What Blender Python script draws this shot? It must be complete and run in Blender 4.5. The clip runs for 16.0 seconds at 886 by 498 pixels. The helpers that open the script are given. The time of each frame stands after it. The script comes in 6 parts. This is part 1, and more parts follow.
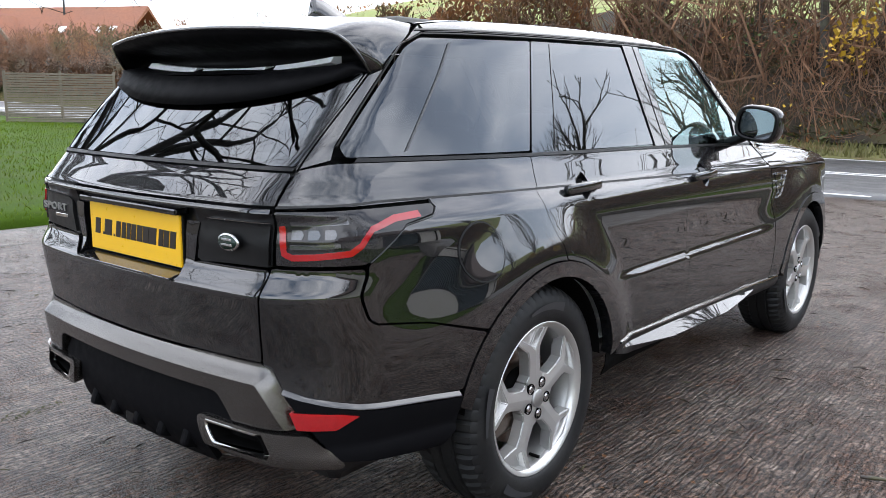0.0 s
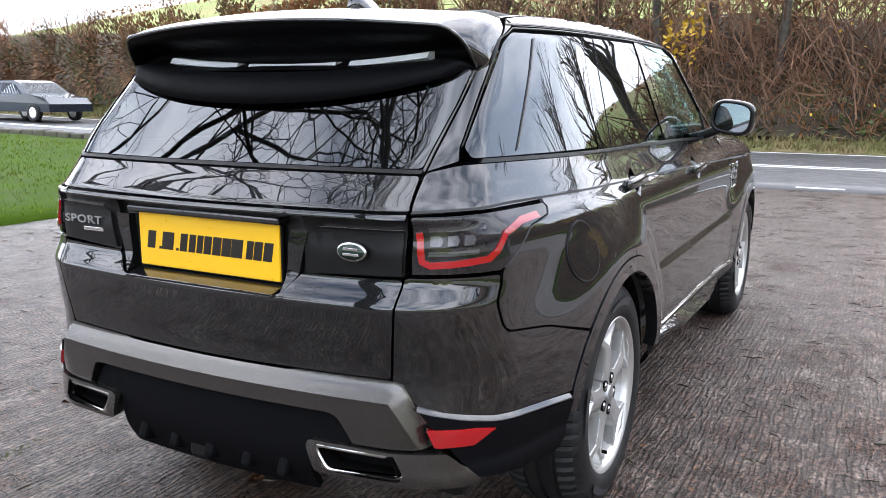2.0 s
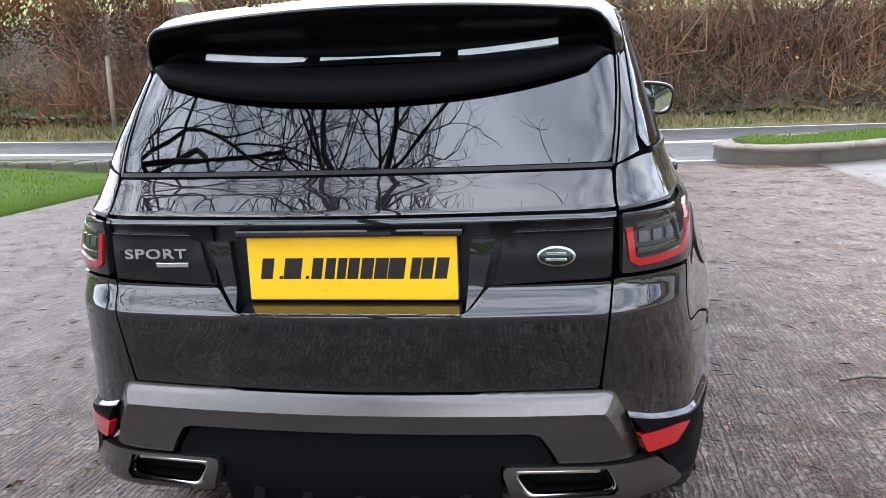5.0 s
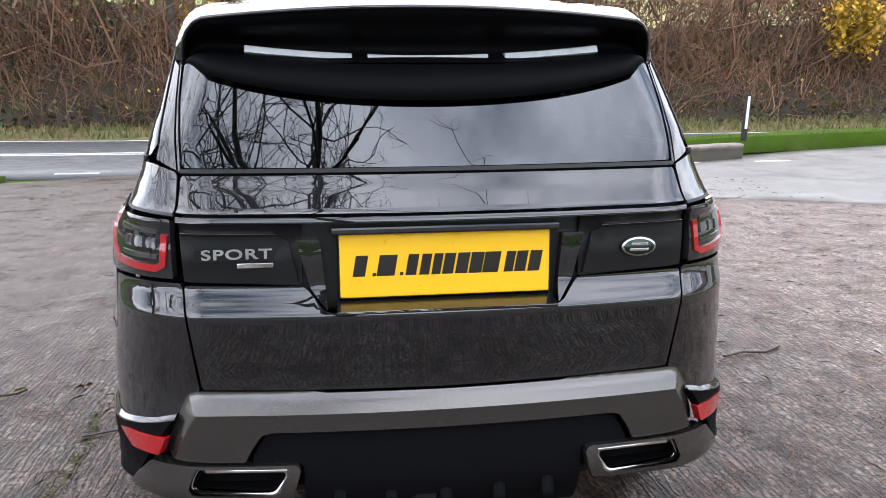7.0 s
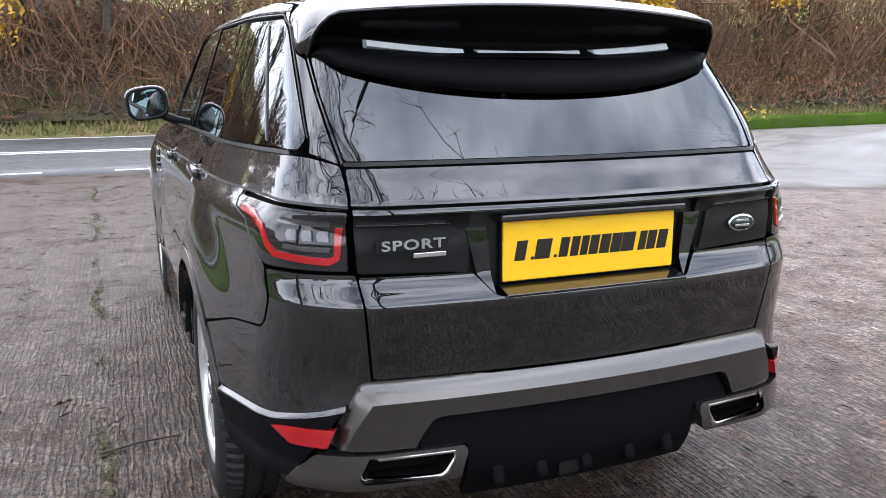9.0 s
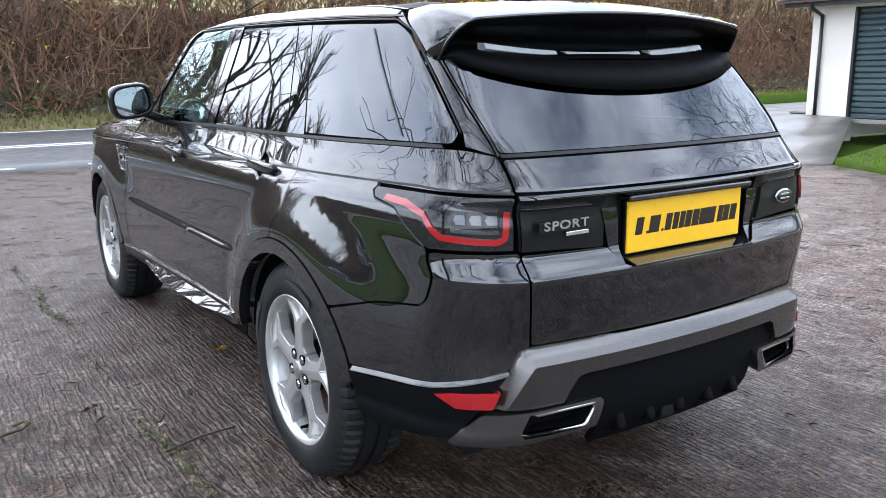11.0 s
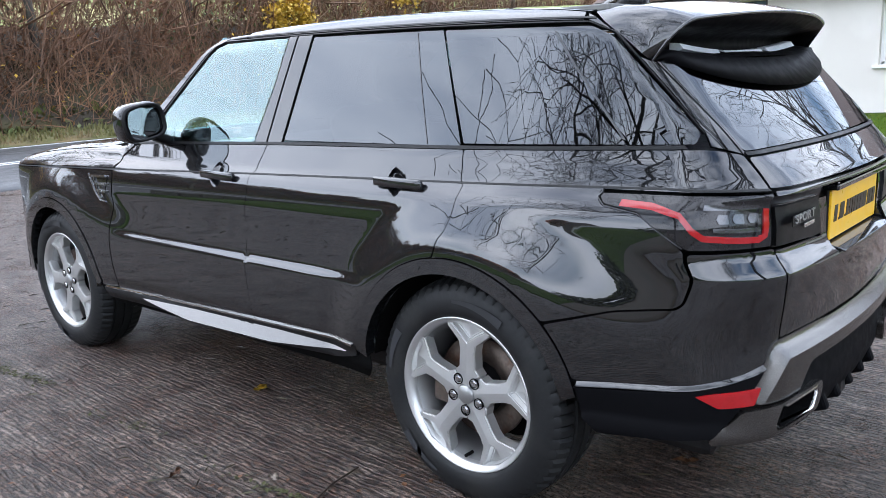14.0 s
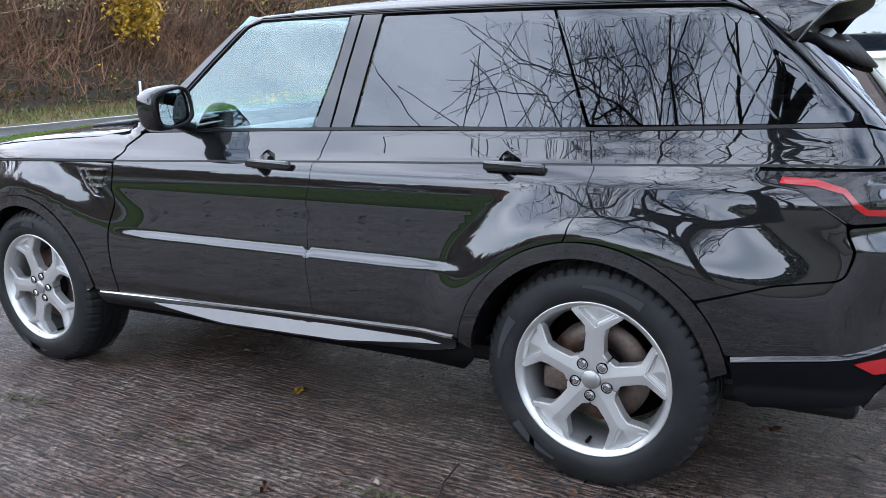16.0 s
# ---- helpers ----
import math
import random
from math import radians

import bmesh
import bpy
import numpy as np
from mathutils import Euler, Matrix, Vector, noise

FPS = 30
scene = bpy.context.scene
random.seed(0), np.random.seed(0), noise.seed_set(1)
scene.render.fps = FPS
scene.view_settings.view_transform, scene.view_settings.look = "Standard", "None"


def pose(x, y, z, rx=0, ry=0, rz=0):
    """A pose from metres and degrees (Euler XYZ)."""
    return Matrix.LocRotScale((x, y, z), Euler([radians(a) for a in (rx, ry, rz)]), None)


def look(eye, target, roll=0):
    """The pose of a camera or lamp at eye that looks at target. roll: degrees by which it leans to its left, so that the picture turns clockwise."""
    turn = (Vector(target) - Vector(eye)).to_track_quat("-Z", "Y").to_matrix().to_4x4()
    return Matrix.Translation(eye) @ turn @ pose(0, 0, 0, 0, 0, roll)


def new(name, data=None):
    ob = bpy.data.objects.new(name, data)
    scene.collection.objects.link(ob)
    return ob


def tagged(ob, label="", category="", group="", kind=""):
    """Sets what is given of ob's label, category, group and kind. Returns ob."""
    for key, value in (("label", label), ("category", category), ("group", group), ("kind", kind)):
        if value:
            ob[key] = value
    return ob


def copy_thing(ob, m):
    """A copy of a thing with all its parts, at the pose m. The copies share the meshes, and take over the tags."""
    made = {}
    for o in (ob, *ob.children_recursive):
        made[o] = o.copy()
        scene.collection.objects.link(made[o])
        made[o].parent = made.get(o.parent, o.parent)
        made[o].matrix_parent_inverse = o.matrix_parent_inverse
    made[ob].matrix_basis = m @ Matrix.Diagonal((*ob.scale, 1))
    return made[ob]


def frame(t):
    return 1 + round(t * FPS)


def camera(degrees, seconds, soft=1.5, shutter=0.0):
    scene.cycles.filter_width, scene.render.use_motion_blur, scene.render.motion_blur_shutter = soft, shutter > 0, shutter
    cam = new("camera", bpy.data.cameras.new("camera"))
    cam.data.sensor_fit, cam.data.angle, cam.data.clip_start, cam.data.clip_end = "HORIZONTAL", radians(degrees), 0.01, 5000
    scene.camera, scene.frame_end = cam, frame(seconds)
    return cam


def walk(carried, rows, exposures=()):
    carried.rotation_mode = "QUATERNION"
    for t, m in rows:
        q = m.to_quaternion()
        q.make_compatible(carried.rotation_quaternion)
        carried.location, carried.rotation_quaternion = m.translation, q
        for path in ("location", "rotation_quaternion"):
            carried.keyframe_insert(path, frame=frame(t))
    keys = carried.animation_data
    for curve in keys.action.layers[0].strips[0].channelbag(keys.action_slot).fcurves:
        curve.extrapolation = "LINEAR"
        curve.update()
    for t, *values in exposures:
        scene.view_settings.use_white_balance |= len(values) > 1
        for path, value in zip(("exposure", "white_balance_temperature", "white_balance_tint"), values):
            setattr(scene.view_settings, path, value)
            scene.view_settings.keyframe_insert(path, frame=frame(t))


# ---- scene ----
from mathutils import geometry

cam = camera(56.7, 16.0, soft=.8)
# ---- camera ----
PATH = [
    (0, (2.367, -2.29, 1.396), (1.117, -0.771, 1.036), 0.6),
    (0.5, (2.213, -2.378, 1.386), (1.001, -0.83, 1.018), 0.5),
    (1, (1.982, -2.405, 1.383), (0.869, -0.784, 1.015), 0.3),
    (1.5, (1.82, -2.497, 1.383), (0.799, -0.817, 1.016), 0.7),
    (2, (1.662, -2.653, 1.394), (0.744, -0.915, 1.027), 0.3),
    (2.5, (1.499, -2.696, 1.38), (0.653, -0.923, 1.006), -0.6),
    (3, (1.3, -2.676, 1.376), (0.535, -0.866, 1.005), -1.4),
    (3.5, (1.108, -2.747, 1.387), (0.498, -0.881, 1.007), -0.7),
    (4, (0.908, -2.851, 1.403), (0.401, -0.956, 1.014), -1.3),
    (4.5, (0.708, -2.844, 1.397), (0.294, -0.927, 1.006), -2.1),
    (5, (0.53, -2.838, 1.404), (0.226, -0.9, 1.012), -2.2),
    (5.2, (0.464, -2.862, 1.404), (0.204, -0.917, 1.015), -1.9),
    (7.5, (-0.484, -2.939, 1.407), (-0.081, -1.021, 1.013), -0.6),
    (8, (-0.694, -2.982, 1.438), (-0.181, -1.098, 1.002), -1.0),
    (8.5, (-0.971, -2.852, 1.381), (-0.314, -1.002, 0.998), -0.9),
    (9, (-1.152, -2.797, 1.407), (-0.431, -0.976, 1.003), -0.2),
    (9.2, (-1.219, -2.859, 1.404), (-0.504, -1.033, 1.01), -0.2),
    (11.3, (-2.143, -2.582, 1.449), (-0.999, -1.001, 1.011), -0.1),
    (11.5, (-2.204, -2.554, 1.452), (-1.033, -0.994, 1.014), 0.2),
    (12, (-2.345, -2.404, 1.425), (-1.129, -0.873, 1.002), -0.1),
    (12.5, (-2.507, -2.262, 1.432), (-1.228, -0.783, 1.009), -0.0),
    (13, (-2.704, -2.119, 1.456), (-1.328, -0.728, 1.041), -1.0),
    (13.5, (-2.827, -1.937, 1.454), (-1.392, -0.61, 1.032), -1.4),
    (14, (-2.919, -1.693, 1.469), (-1.452, -0.402, 1.041), -2.5),
    (14.5, (-3.081, -1.504, 1.459), (-1.527, -0.322, 1.023), -1.7),
    (15, (-3.242, -1.323, 1.489), (-1.641, -0.212, 1.043), -1.8),
    (15.5, (-3.308, -1.082, 1.457), (-1.661, -0.041, 1.007), -2.0),
    (16, (-3.397, -0.866, 1.463), (-1.707, 0.101, 1.004), -2.0),
]
walk(cam, [(t, look(eye, target, roll)) for t, eye, target, roll in PATH], exposures=[(0.0, 1.36, 6250, 11), (1.5, 1.56, 6250, 12), (3.0, 1.74, 6200, 13), (4.0, 1.76, 6200, 13), (5.0, 1.74, 6150, 13), (7.5, 1.70, 6250, 13), (8.0, 1.98, 6250, 12),
                            (8.5, 1.76, 6250, 13), (9.2, 1.66, 6200, 13), (11.3, 1.60, 5850, 11), (13.0, 1.50, 5800, 11), (15.0, 1.50, 5750, 11), (16.0, 1.46, 5700, 11)])
# ---- light ----
world = bpy.data.worlds.new("overcast_sky")
scene.world = world
world.use_nodes = True
wn, wl = world.node_tree.nodes, world.node_tree.links
SUN_UP, SUN_TURN = radians(30), radians(350)
sky = wn.new("ShaderNodeTexSky")
sky.sky_type, sky.sun_disc, sky.sun_elevation, sky.sun_rotation = "NISHITA", False, SUN_UP, SUN_TURN
sky.air_density, sky.dust_density = 1.0, .8
coord = wn.new("ShaderNodeTexCoord")
stretch = wn.new("ShaderNodeMapping")
stretch.inputs["Scale"].default_value = (1.3, 1.3, 3.2)
cloud = wn.new("ShaderNodeTexNoise")
cloud.inputs["Scale"].default_value, cloud.inputs["Detail"].default_value, cloud.inputs["Roughness"].default_value = 1.7, 7, .55
cover = wn.new("ShaderNodeValToRGB")
cover.color_ramp.elements[0].position, cover.color_ramp.elements[1].position = .32, .57
shade = wn.new("ShaderNodeTexNoise")
shade.inputs["Scale"].default_value, shade.inputs["Detail"].default_value = 3.0, 5
cloudy = wn.new("ShaderNodeMix")
cloudy.data_type = "RGBA"
cloudy.inputs["A"].default_value, cloudy.inputs["B"].default_value = (7.6, 8.4, 10.0, 1), (16.0, 15.9, 15.8, 1)
over = wn.new("ShaderNodeMix")
over.data_type = "RGBA"
wl.new(coord.outputs["Generated"], stretch.inputs["Vector"])
wl.new(stretch.outputs["Vector"], cloud.inputs["Vector"])
wl.new(stretch.outputs["Vector"], shade.inputs["Vector"])
wl.new(cloud.outputs["Fac"], cover.inputs["Fac"])
wl.new(shade.outputs["Fac"], cloudy.inputs["Factor"])
wl.new(cover.outputs["Color"], over.inputs["Factor"])
wl.new(sky.outputs["Color"], over.inputs["A"])
wl.new(cloudy.outputs["Result"], over.inputs["B"])
wl.new(over.outputs["Result"], wn["Background"].inputs["Color"])
wn["Background"].inputs["Strength"].default_value = .10
sun = new("sun", bpy.data.lights.new("sun", "SUN"))
sun.data.energy, sun.data.angle, sun.data.color = .85, radians(120), (1, .95, .88)
sun.matrix_world = look((math.sin(SUN_TURN) * math.cos(SUN_UP) * 30, math.cos(SUN_TURN) * math.cos(SUN_UP) * 30, math.sin(SUN_UP) * 30), (0, 0, 0))


# ---- materials ----
def fresh(name):
    m = bpy.data.materials.new(name)
    m.use_nodes = True
    return m, m.node_tree.nodes, m.node_tree.links, m.node_tree.nodes["Principled BSDF"]


def surface(name, base, rough=.5, metal=0.0, vary=.12, scale=6.0, fine=60.0, bump=.0, bump_scale=120.0, rough_vary=.08, coat=0.0, coat_rough=.03, coat_ior=1.5, second=None, second_at=(.5, .62), island=0.0, ior=1.5, per_object=0.0, spec=.5):
    """Base colour with grain at two scales, a second colour in patches, uneven gloss and fine relief."""
    m, n, l, p = fresh(name)
    tc = n.new("ShaderNodeTexCoord")
    big, small = n.new("ShaderNodeTexNoise"), n.new("ShaderNodeTexNoise")
    for t, s in ((big, scale), (small, fine)):
        t.inputs["Scale"].default_value, t.inputs["Detail"].default_value = s, 5
        l.new(tc.outputs["Object"], t.inputs["Vector"])
    add = n.new("ShaderNodeMath")
    add.operation = "ADD"
    l.new(big.outputs["Fac"], add.inputs[0])
    l.new(small.outputs["Fac"], add.inputs[1])
    last = add.outputs[0]
    for kind, amount in (("island", island), ("object", per_object)):
        if amount:
            src = n.new("ShaderNodeNewGeometry") if kind == "island" else n.new("ShaderNodeObjectInfo")
            k = n.new("ShaderNodeMath")
            k.operation, k.inputs[1].default_value = "MULTIPLY_ADD", amount
            l.new(src.outputs["Random Per Island" if kind == "island" else "Random"], k.inputs[0])
            l.new(last, k.inputs[2])
            last = k.outputs[0]
    rng = n.new("ShaderNodeMapRange")
    rng.inputs["From Min"].default_value, rng.inputs["From Max"].default_value = .6, 1.4 + island + per_object
    rng.inputs["To Min"].default_value, rng.inputs["To Max"].default_value = 1 - vary, 1 + vary
    l.new(last, rng.inputs["Value"])
    mul = n.new("ShaderNodeVectorMath")
    mul.operation = "SCALE"
    l.new(rng.outputs["Result"], mul.inputs["Scale"])
    if second:
        mix, rmp, patch = n.new("ShaderNodeMix"), n.new("ShaderNodeValToRGB"), n.new("ShaderNodeTexNoise")
        patch.inputs["Scale"].default_value, patch.inputs["Detail"].default_value = scale * .7, 8
        l.new(tc.outputs["Object"], patch.inputs["Vector"])
        mix.data_type = "RGBA"
        mix.inputs["A"].default_value, mix.inputs["B"].default_value = (*base, 1), (*second, 1)
        rmp.color_ramp.elements[0].position, rmp.color_ramp.elements[1].position = second_at
        l.new(patch.outputs["Fac"], rmp.inputs["Fac"])
        l.new(rmp.outputs["Color"], mix.inputs["Factor"])
        l.new(mix.outputs["Result"], mul.inputs[0])
    else:
        mul.inputs[0].default_value = base
    l.new(mul.outputs["Vector"], p.inputs["Base Color"])
    rr = n.new("ShaderNodeMapRange")
    rr.inputs["From Min"].default_value, rr.inputs["From Max"].default_value = .3, .7
    rr.inputs["To Min"].default_value, rr.inputs["To Max"].default_value = max(0, rough - rough_vary), min(1, rough + rough_vary)
    l.new(big.outputs["Fac"], rr.inputs["Value"])
    l.new(rr.outputs["Result"], p.inputs["Roughness"])
    p.inputs["Metallic"].default_value, p.inputs["IOR"].default_value, p.inputs["Specular IOR Level"].default_value = metal, ior, spec
    p.inputs["Coat Weight"].default_value, p.inputs["Coat Roughness"].default_value, p.inputs["Coat IOR"].default_value = coat, coat_rough, coat_ior
    if bump:
        b, t = n.new("ShaderNodeBump"), n.new("ShaderNodeTexNoise")
        t.inputs["Scale"].default_value, t.inputs["Detail"].default_value = bump_scale, 4
        l.new(tc.outputs["Object"], t.inputs["Vector"])
        l.new(t.outputs["Fac"], b.inputs["Height"])
        b.inputs["Strength"].default_value, b.inputs["Distance"].default_value = .6, bump
        l.new(b.outputs["Normal"], p.inputs["Normal"])
    return m


PAINT = surface("grey_metallic_paint", (.0062, .0066, .0075), .40, .20, .10, 900, 2200, rough_vary=.02, coat=1.0, coat_rough=.012, coat_ior=1.85, spec=.05)
ARCH = surface("arch_satin", (.008, .0082, .0085), .5, 0, .1, 40, 300, coat=.25, coat_rough=.22, spec=.1)
BLACK_DEEP = surface("black_grained_plastic", (.0042, .0042, .0050), .62, 0, .15, 30, 400, .0002, 900, spec=.05)
BLACK_SATIN = surface("black_plastic", (.006, .006, .0065), .36, 0, .15, 30, 400, .0002, 900, spec=.3)
BLACK_GLOSS = surface("gloss_black", (.006, .006, .007), .16, 0, .1, 20, 200, coat=1.0, coat_rough=.02, coat_ior=1.7, spec=.05)
UNDERSIDE = surface("spoiler_black", (.0030, .0030, .0036), .55, 0, .1, 30, 300, spec=.06)
GROOVE = surface("panel_gap", (.004, .004, .004), .6, 0, .1)
SOOT = surface("soot_black", (.004, .004, .004), .8, 0, .2, spec=.05)
RED_LENS = surface("red_lens", (.33, .003, .006), .10, 0, .10, 60, 240, .0006, 160, coat=1)
LAMP_DARK = surface("smoked_lens", (.016, .015, .016), .12, 0, .1, 30, 200, coat=1, coat_rough=.02, spec=.05)
LAMP_CLEAR = surface("lamp_cell", (.11, .113, .12), .18, .7, .15, 40, 200, coat=.6)
SILVER = surface("satin_silver_paint", (.15, .144, .137), .26, .92, .06, 900, 2400, rough_vary=.03, coat=.25, coat_rough=.15)
CHROME = surface("chrome", (.72, .71, .69), .14, 1.0, .06, 20, 100, rough_vary=.06)
CHROME_DULL = surface("dulled_chrome", (.55, .55, .55), .22, 1.0, .06, 20, 100)
PLATE = surface("yellow_reflective", (.90, .52, .004), .35, 0, .03, 30, 300, coat=.4, coat_rough=.1)
INK = surface("plate_ink", (.012, .008, .006), .4, 0, .05)
BADGE = surface("badge_field", (.02, .04, .03), .25, .2, .1)
LEATHER = surface("black_leather", (.014, .014, .015), .5, 0, .15, 12, 200, .0005, 300)
LINING = surface("grey_headlining", (.20, .20, .19), .9, 0, .05, 20, 300)
# pale colour stands in for sky light caught in the spoiler slots
SLOT_SKYLIT = surface("slot_sky_light", (.80, .82, .84), .35, .0, .1)
MIRROR = surface("mirror_glass", (.82, .85, .87), .015, 1.0, .01, rough_vary=.005)
RUBBER = surface("tyre_rubber", (.011, .0115, .012), .55, 0, .25, 9, 90, .0006, 260, second=(.017, .017, .0165), spec=.3)
RUBBER_PALE = surface("tyre_marking", (.026, .027, .030), .5, 0, .1)
ALLOY = surface("silver_alloy", (.60, .60, .585), .33, .72, .05, 10, 600, rough_vary=.05, coat=.5, coat_rough=.1)
ALLOY_DARK = surface("grey_alloy", (.42, .42, .41), .38, .8, .1, 12, 300)
PILLAR_GREY = surface("pillar_edge", (.06, .062, .066), .4, 0, .1)
DISC = surface("brake_steel", (.14, .11, .09), .5, .8, .3, 14, 90, second=(.10, .05, .03))


def glazing(name, tint, gloss, sheen=(.92, .96, 1)):
    """Tinted glass: a mirror by its angle, else see-through in its tint."""
    m, n, l, p = fresh(name)
    n.remove(p)
    clear, shiny, mix, fr = n.new("ShaderNodeBsdfTransparent"), n.new("ShaderNodeBsdfGlossy"), n.new("ShaderNodeMixShader"), n.new("ShaderNodeFresnel")
    clear.inputs["Color"].default_value = (*tint, 1)
    shiny.inputs["Roughness"].default_value, shiny.inputs["Color"].default_value = .012, (*sheen, 1)
    fr.inputs["IOR"].default_value = gloss
    l.new(fr.outputs["Fac"], mix.inputs["Fac"])
    l.new(clear.outputs["BSDF"], mix.inputs[1])
    l.new(shiny.outputs["BSDF"], mix.inputs[2])
    l.new(mix.outputs["Shader"], n["Material Output"].inputs["Surface"])
    return m


GLASS = glazing("side_glass", (.80, .94, .92), 2.3, (.78, .97, .98))
PRIVACY = glazing("privacy_glass", (.028, .030, .033), 1.88)
HOUSE_GLASS = glazing("house_glass", (.35, .40, .40), 3.0)


# ---- the car's body as one smooth form ----
def table(pairs):
    """A smooth curve through pairs of (place, value)."""
    p = np.array(sorted(pairs), float)
    x, v = p[:, 0], p[:, 1]
    d = np.diff(v) / np.diff(x)
    m = np.r_[d[0], (d[:-1] + d[1:]) / 2, d[-1]]
    flat = np.r_[False, d[:-1] * d[1:] <= 0, False]
    m[flat] = 0

    def at(q):
        q = np.clip(np.asarray(q, float), x[0], x[-1])
        i = np.clip(np.searchsorted(x, q) - 1, 0, len(x) - 2)
        h = x[i + 1] - x[i]
        t = (q - x[i]) / h
        return ((1 + 2 * t) * (1 - t) ** 2 * v[i] + t * (1 - t) ** 2 * h * m[i]
                + t * t * (3 - 2 * t) * v[i + 1] + t * t * (t - 1) * h * m[i + 1])
    return at


def ramp(a, b, q):
    t = np.clip((np.asarray(q, float) - a) / (b - a), 0, 1)
    return t * t * (3 - 2 * t)


FLANK = table([(.2, .80), (.30, .865), (.36, .905), (.40, .925), (.42, .922), (.44, .915), (.50, .921), (.60, .925), (.70, .926), (.85, .922),
               (.97, .9195), (1.03, .913), (1.06, .904), (1.08, .892), (1.105, .876), (1.15, .856), (1.19, .839), (1.205, .834), (1.25, .819), (1.40, .769),
               (1.60, .702), (1.70, .6685), (1.85, .618)])
TAPER = table([(-1.3, .26), (-1.1, .19), (-.9, .128), (-.75, .094), (-.6, .066), (-.4, .034), (-.2, .012), (0, .003), (.2, 0), (1.5, 0), (2.8, 0),
               (3.2, .02), (3.5, .06), (3.8, .14), (4.2, .3)])
TAIL = table([(.2, -.86), (.30, -.93), (.38, -.975), (.45, -.986), (.55, -.978), (.62, -.971), (.66, -.970), (.70, -.974), (.75, -.983), (.84, -.998),
              (.864, -1.001), (.872, -.9985), (.925, -.967), (.94, -.966), (1.0, -.968), (1.07, -.970), (1.085, -.984), (1.10, -.982), (1.115, -.966),
              (1.15, -.934), (1.18, -.904), (1.2, -.885), (1.22, -.867), (1.3, -.795), (1.45, -.66), (1.6, -.525), (1.75, -.39), (1.9, -.255)])
ROOF = table([(-1.2, 1.47), (-.8, 1.565), (-.5, 1.63), (-.2, 1.668), (.2, 1.690), (.8, 1.703), (1.2, 1.698), (1.5, 1.68), (1.8, 1.65), (2.4, 1.56)])
BONNET = table([(1.6, 1.23), (2.0, 1.222), (2.4, 1.205), (2.73, 1.188), (3.2, 1.14), (3.55, 1.075), (3.75, .99), (4.0, .80)])
CORNER = .25


def fillet(a, b, r):
    return np.minimum(np.maximum(a, b), -r) + np.hypot(np.maximum(a + r, 0), np.maximum(b + r, 0))


def flare(y, z, y0, near, far, amount):
    """A bulge round a wheel; behind the wheel it runs out level towards the tail."""
    back = np.maximum(y0 - y, 0)
    r = np.hypot(np.maximum(y - y0, 0) + .60 * (1 - np.exp(-back / .60)), z - .40)
    up = ramp(.30, .52, z)
    return amount * (1 - ramp(near, far, r)) * (0.4 + .6 * up) * (1 - ramp(.25, .98, back))


def half_width(y, z):
    ledge = .014 * (1 - ramp(.714, .732, z)) * ramp(.40, .75, y) * (1 - ramp(2.0, 2.35, y)) * ramp(.44, .5, z)
    return FLANK(z) - TAPER(y) + ledge + flare(y, z, .02, .46, .67, .044) + flare(y, z, 2.923, .50, .67, .036) * (1 - ramp(1.07, 1.13, z))


def form(x, y, z):
    """Below zero inside the car's body."""
    x = np.abs(x)
    f = fillet(x - half_width(y, z), TAIL(z) + .12 * x * x - y, .20 - .10 * ramp(1.1, 1.3, z))
    f = fillet(f, z - ROOF(y) + .07 * x * x, .06)
    screen = y - (1.69 + (1.60 - z) * 1.25 + .38 * (FLANK(z) ** 2 - x * x))
    f = fillet(f, np.minimum(z - BONNET(y) + .05 * x * x, screen), .045)
    return fillet(f, y - 3.82 + .14 * x * x, .2)


def gradient(p):
    e, out = 1e-4, []
    for k in range(3):
        d = np.zeros(3)
        d[k] = e
        out.append((form(*(p + d).T) - form(*(p - d).T)) / (2 * e))
    n = np.stack(out, 1)
    return n / np.maximum(np.linalg.norm(n, axis=1, keepdims=True), 1e-9)


def meet(origin, way, far):
    """The first place of the body along rays from outside."""
    lo = np.zeros(len(origin))
    done = np.zeros(len(origin), bool)
    hi = np.full(len(origin), far)
    for s in np.linspace(0, far, 45):
        inside = form(*(origin + way * s).T) < 0
        fresh = inside & ~done
        hi[fresh] = s
        done |= inside
        lo[~done] = s
    for _ in range(26):
        mid = (lo + hi) / 2
        inside = form(*(origin + way * mid[:, None]).T) < 0
        hi, lo = np.where(inside, mid, hi), np.where(inside, lo, mid)
    return origin + way * hi[:, None]


def centre(z):
    return FLANK(z) - .33, TAIL(z) + .30


def wrap_u(x, y, z):
    """The way round the plan from the middle of the tail, to the corner and forward along the flank."""
    xc, yc = (float(v) for v in centre(z))
    if y is None:
        return x
    if y > yc:
        return xc + CORNER * math.pi / 2 + y - yc
    if x < xc:
        return x
    return xc + CORNER * math.atan2(x - xc, yc - y)


def S(*points):
    """Flank points (y, z) as (u, z)."""
    return [(wrap_u(float(half_width(np.array(y), np.array(z))), y, z), z) for y, z in points]


def C(*points):
    """Corner points (x, y, z) as (u, z)."""
    return [(wrap_u(x, y, z), z) for x, y, z in points]


def on_wrap(uz):
    u, z = uz.T
    xc, yc = centre(z)
    angle = np.clip((u - xc) / CORNER, 0, math.pi / 2)
    beyond = np.maximum(u - xc - CORNER * math.pi / 2, 0)
    out = np.stack([np.sin(angle), -np.cos(angle), 0 * u], 1)
    base = np.stack([np.minimum(u, xc), yc + beyond, z], 1)
    return meet(base + out * .75, -out, 1.3)


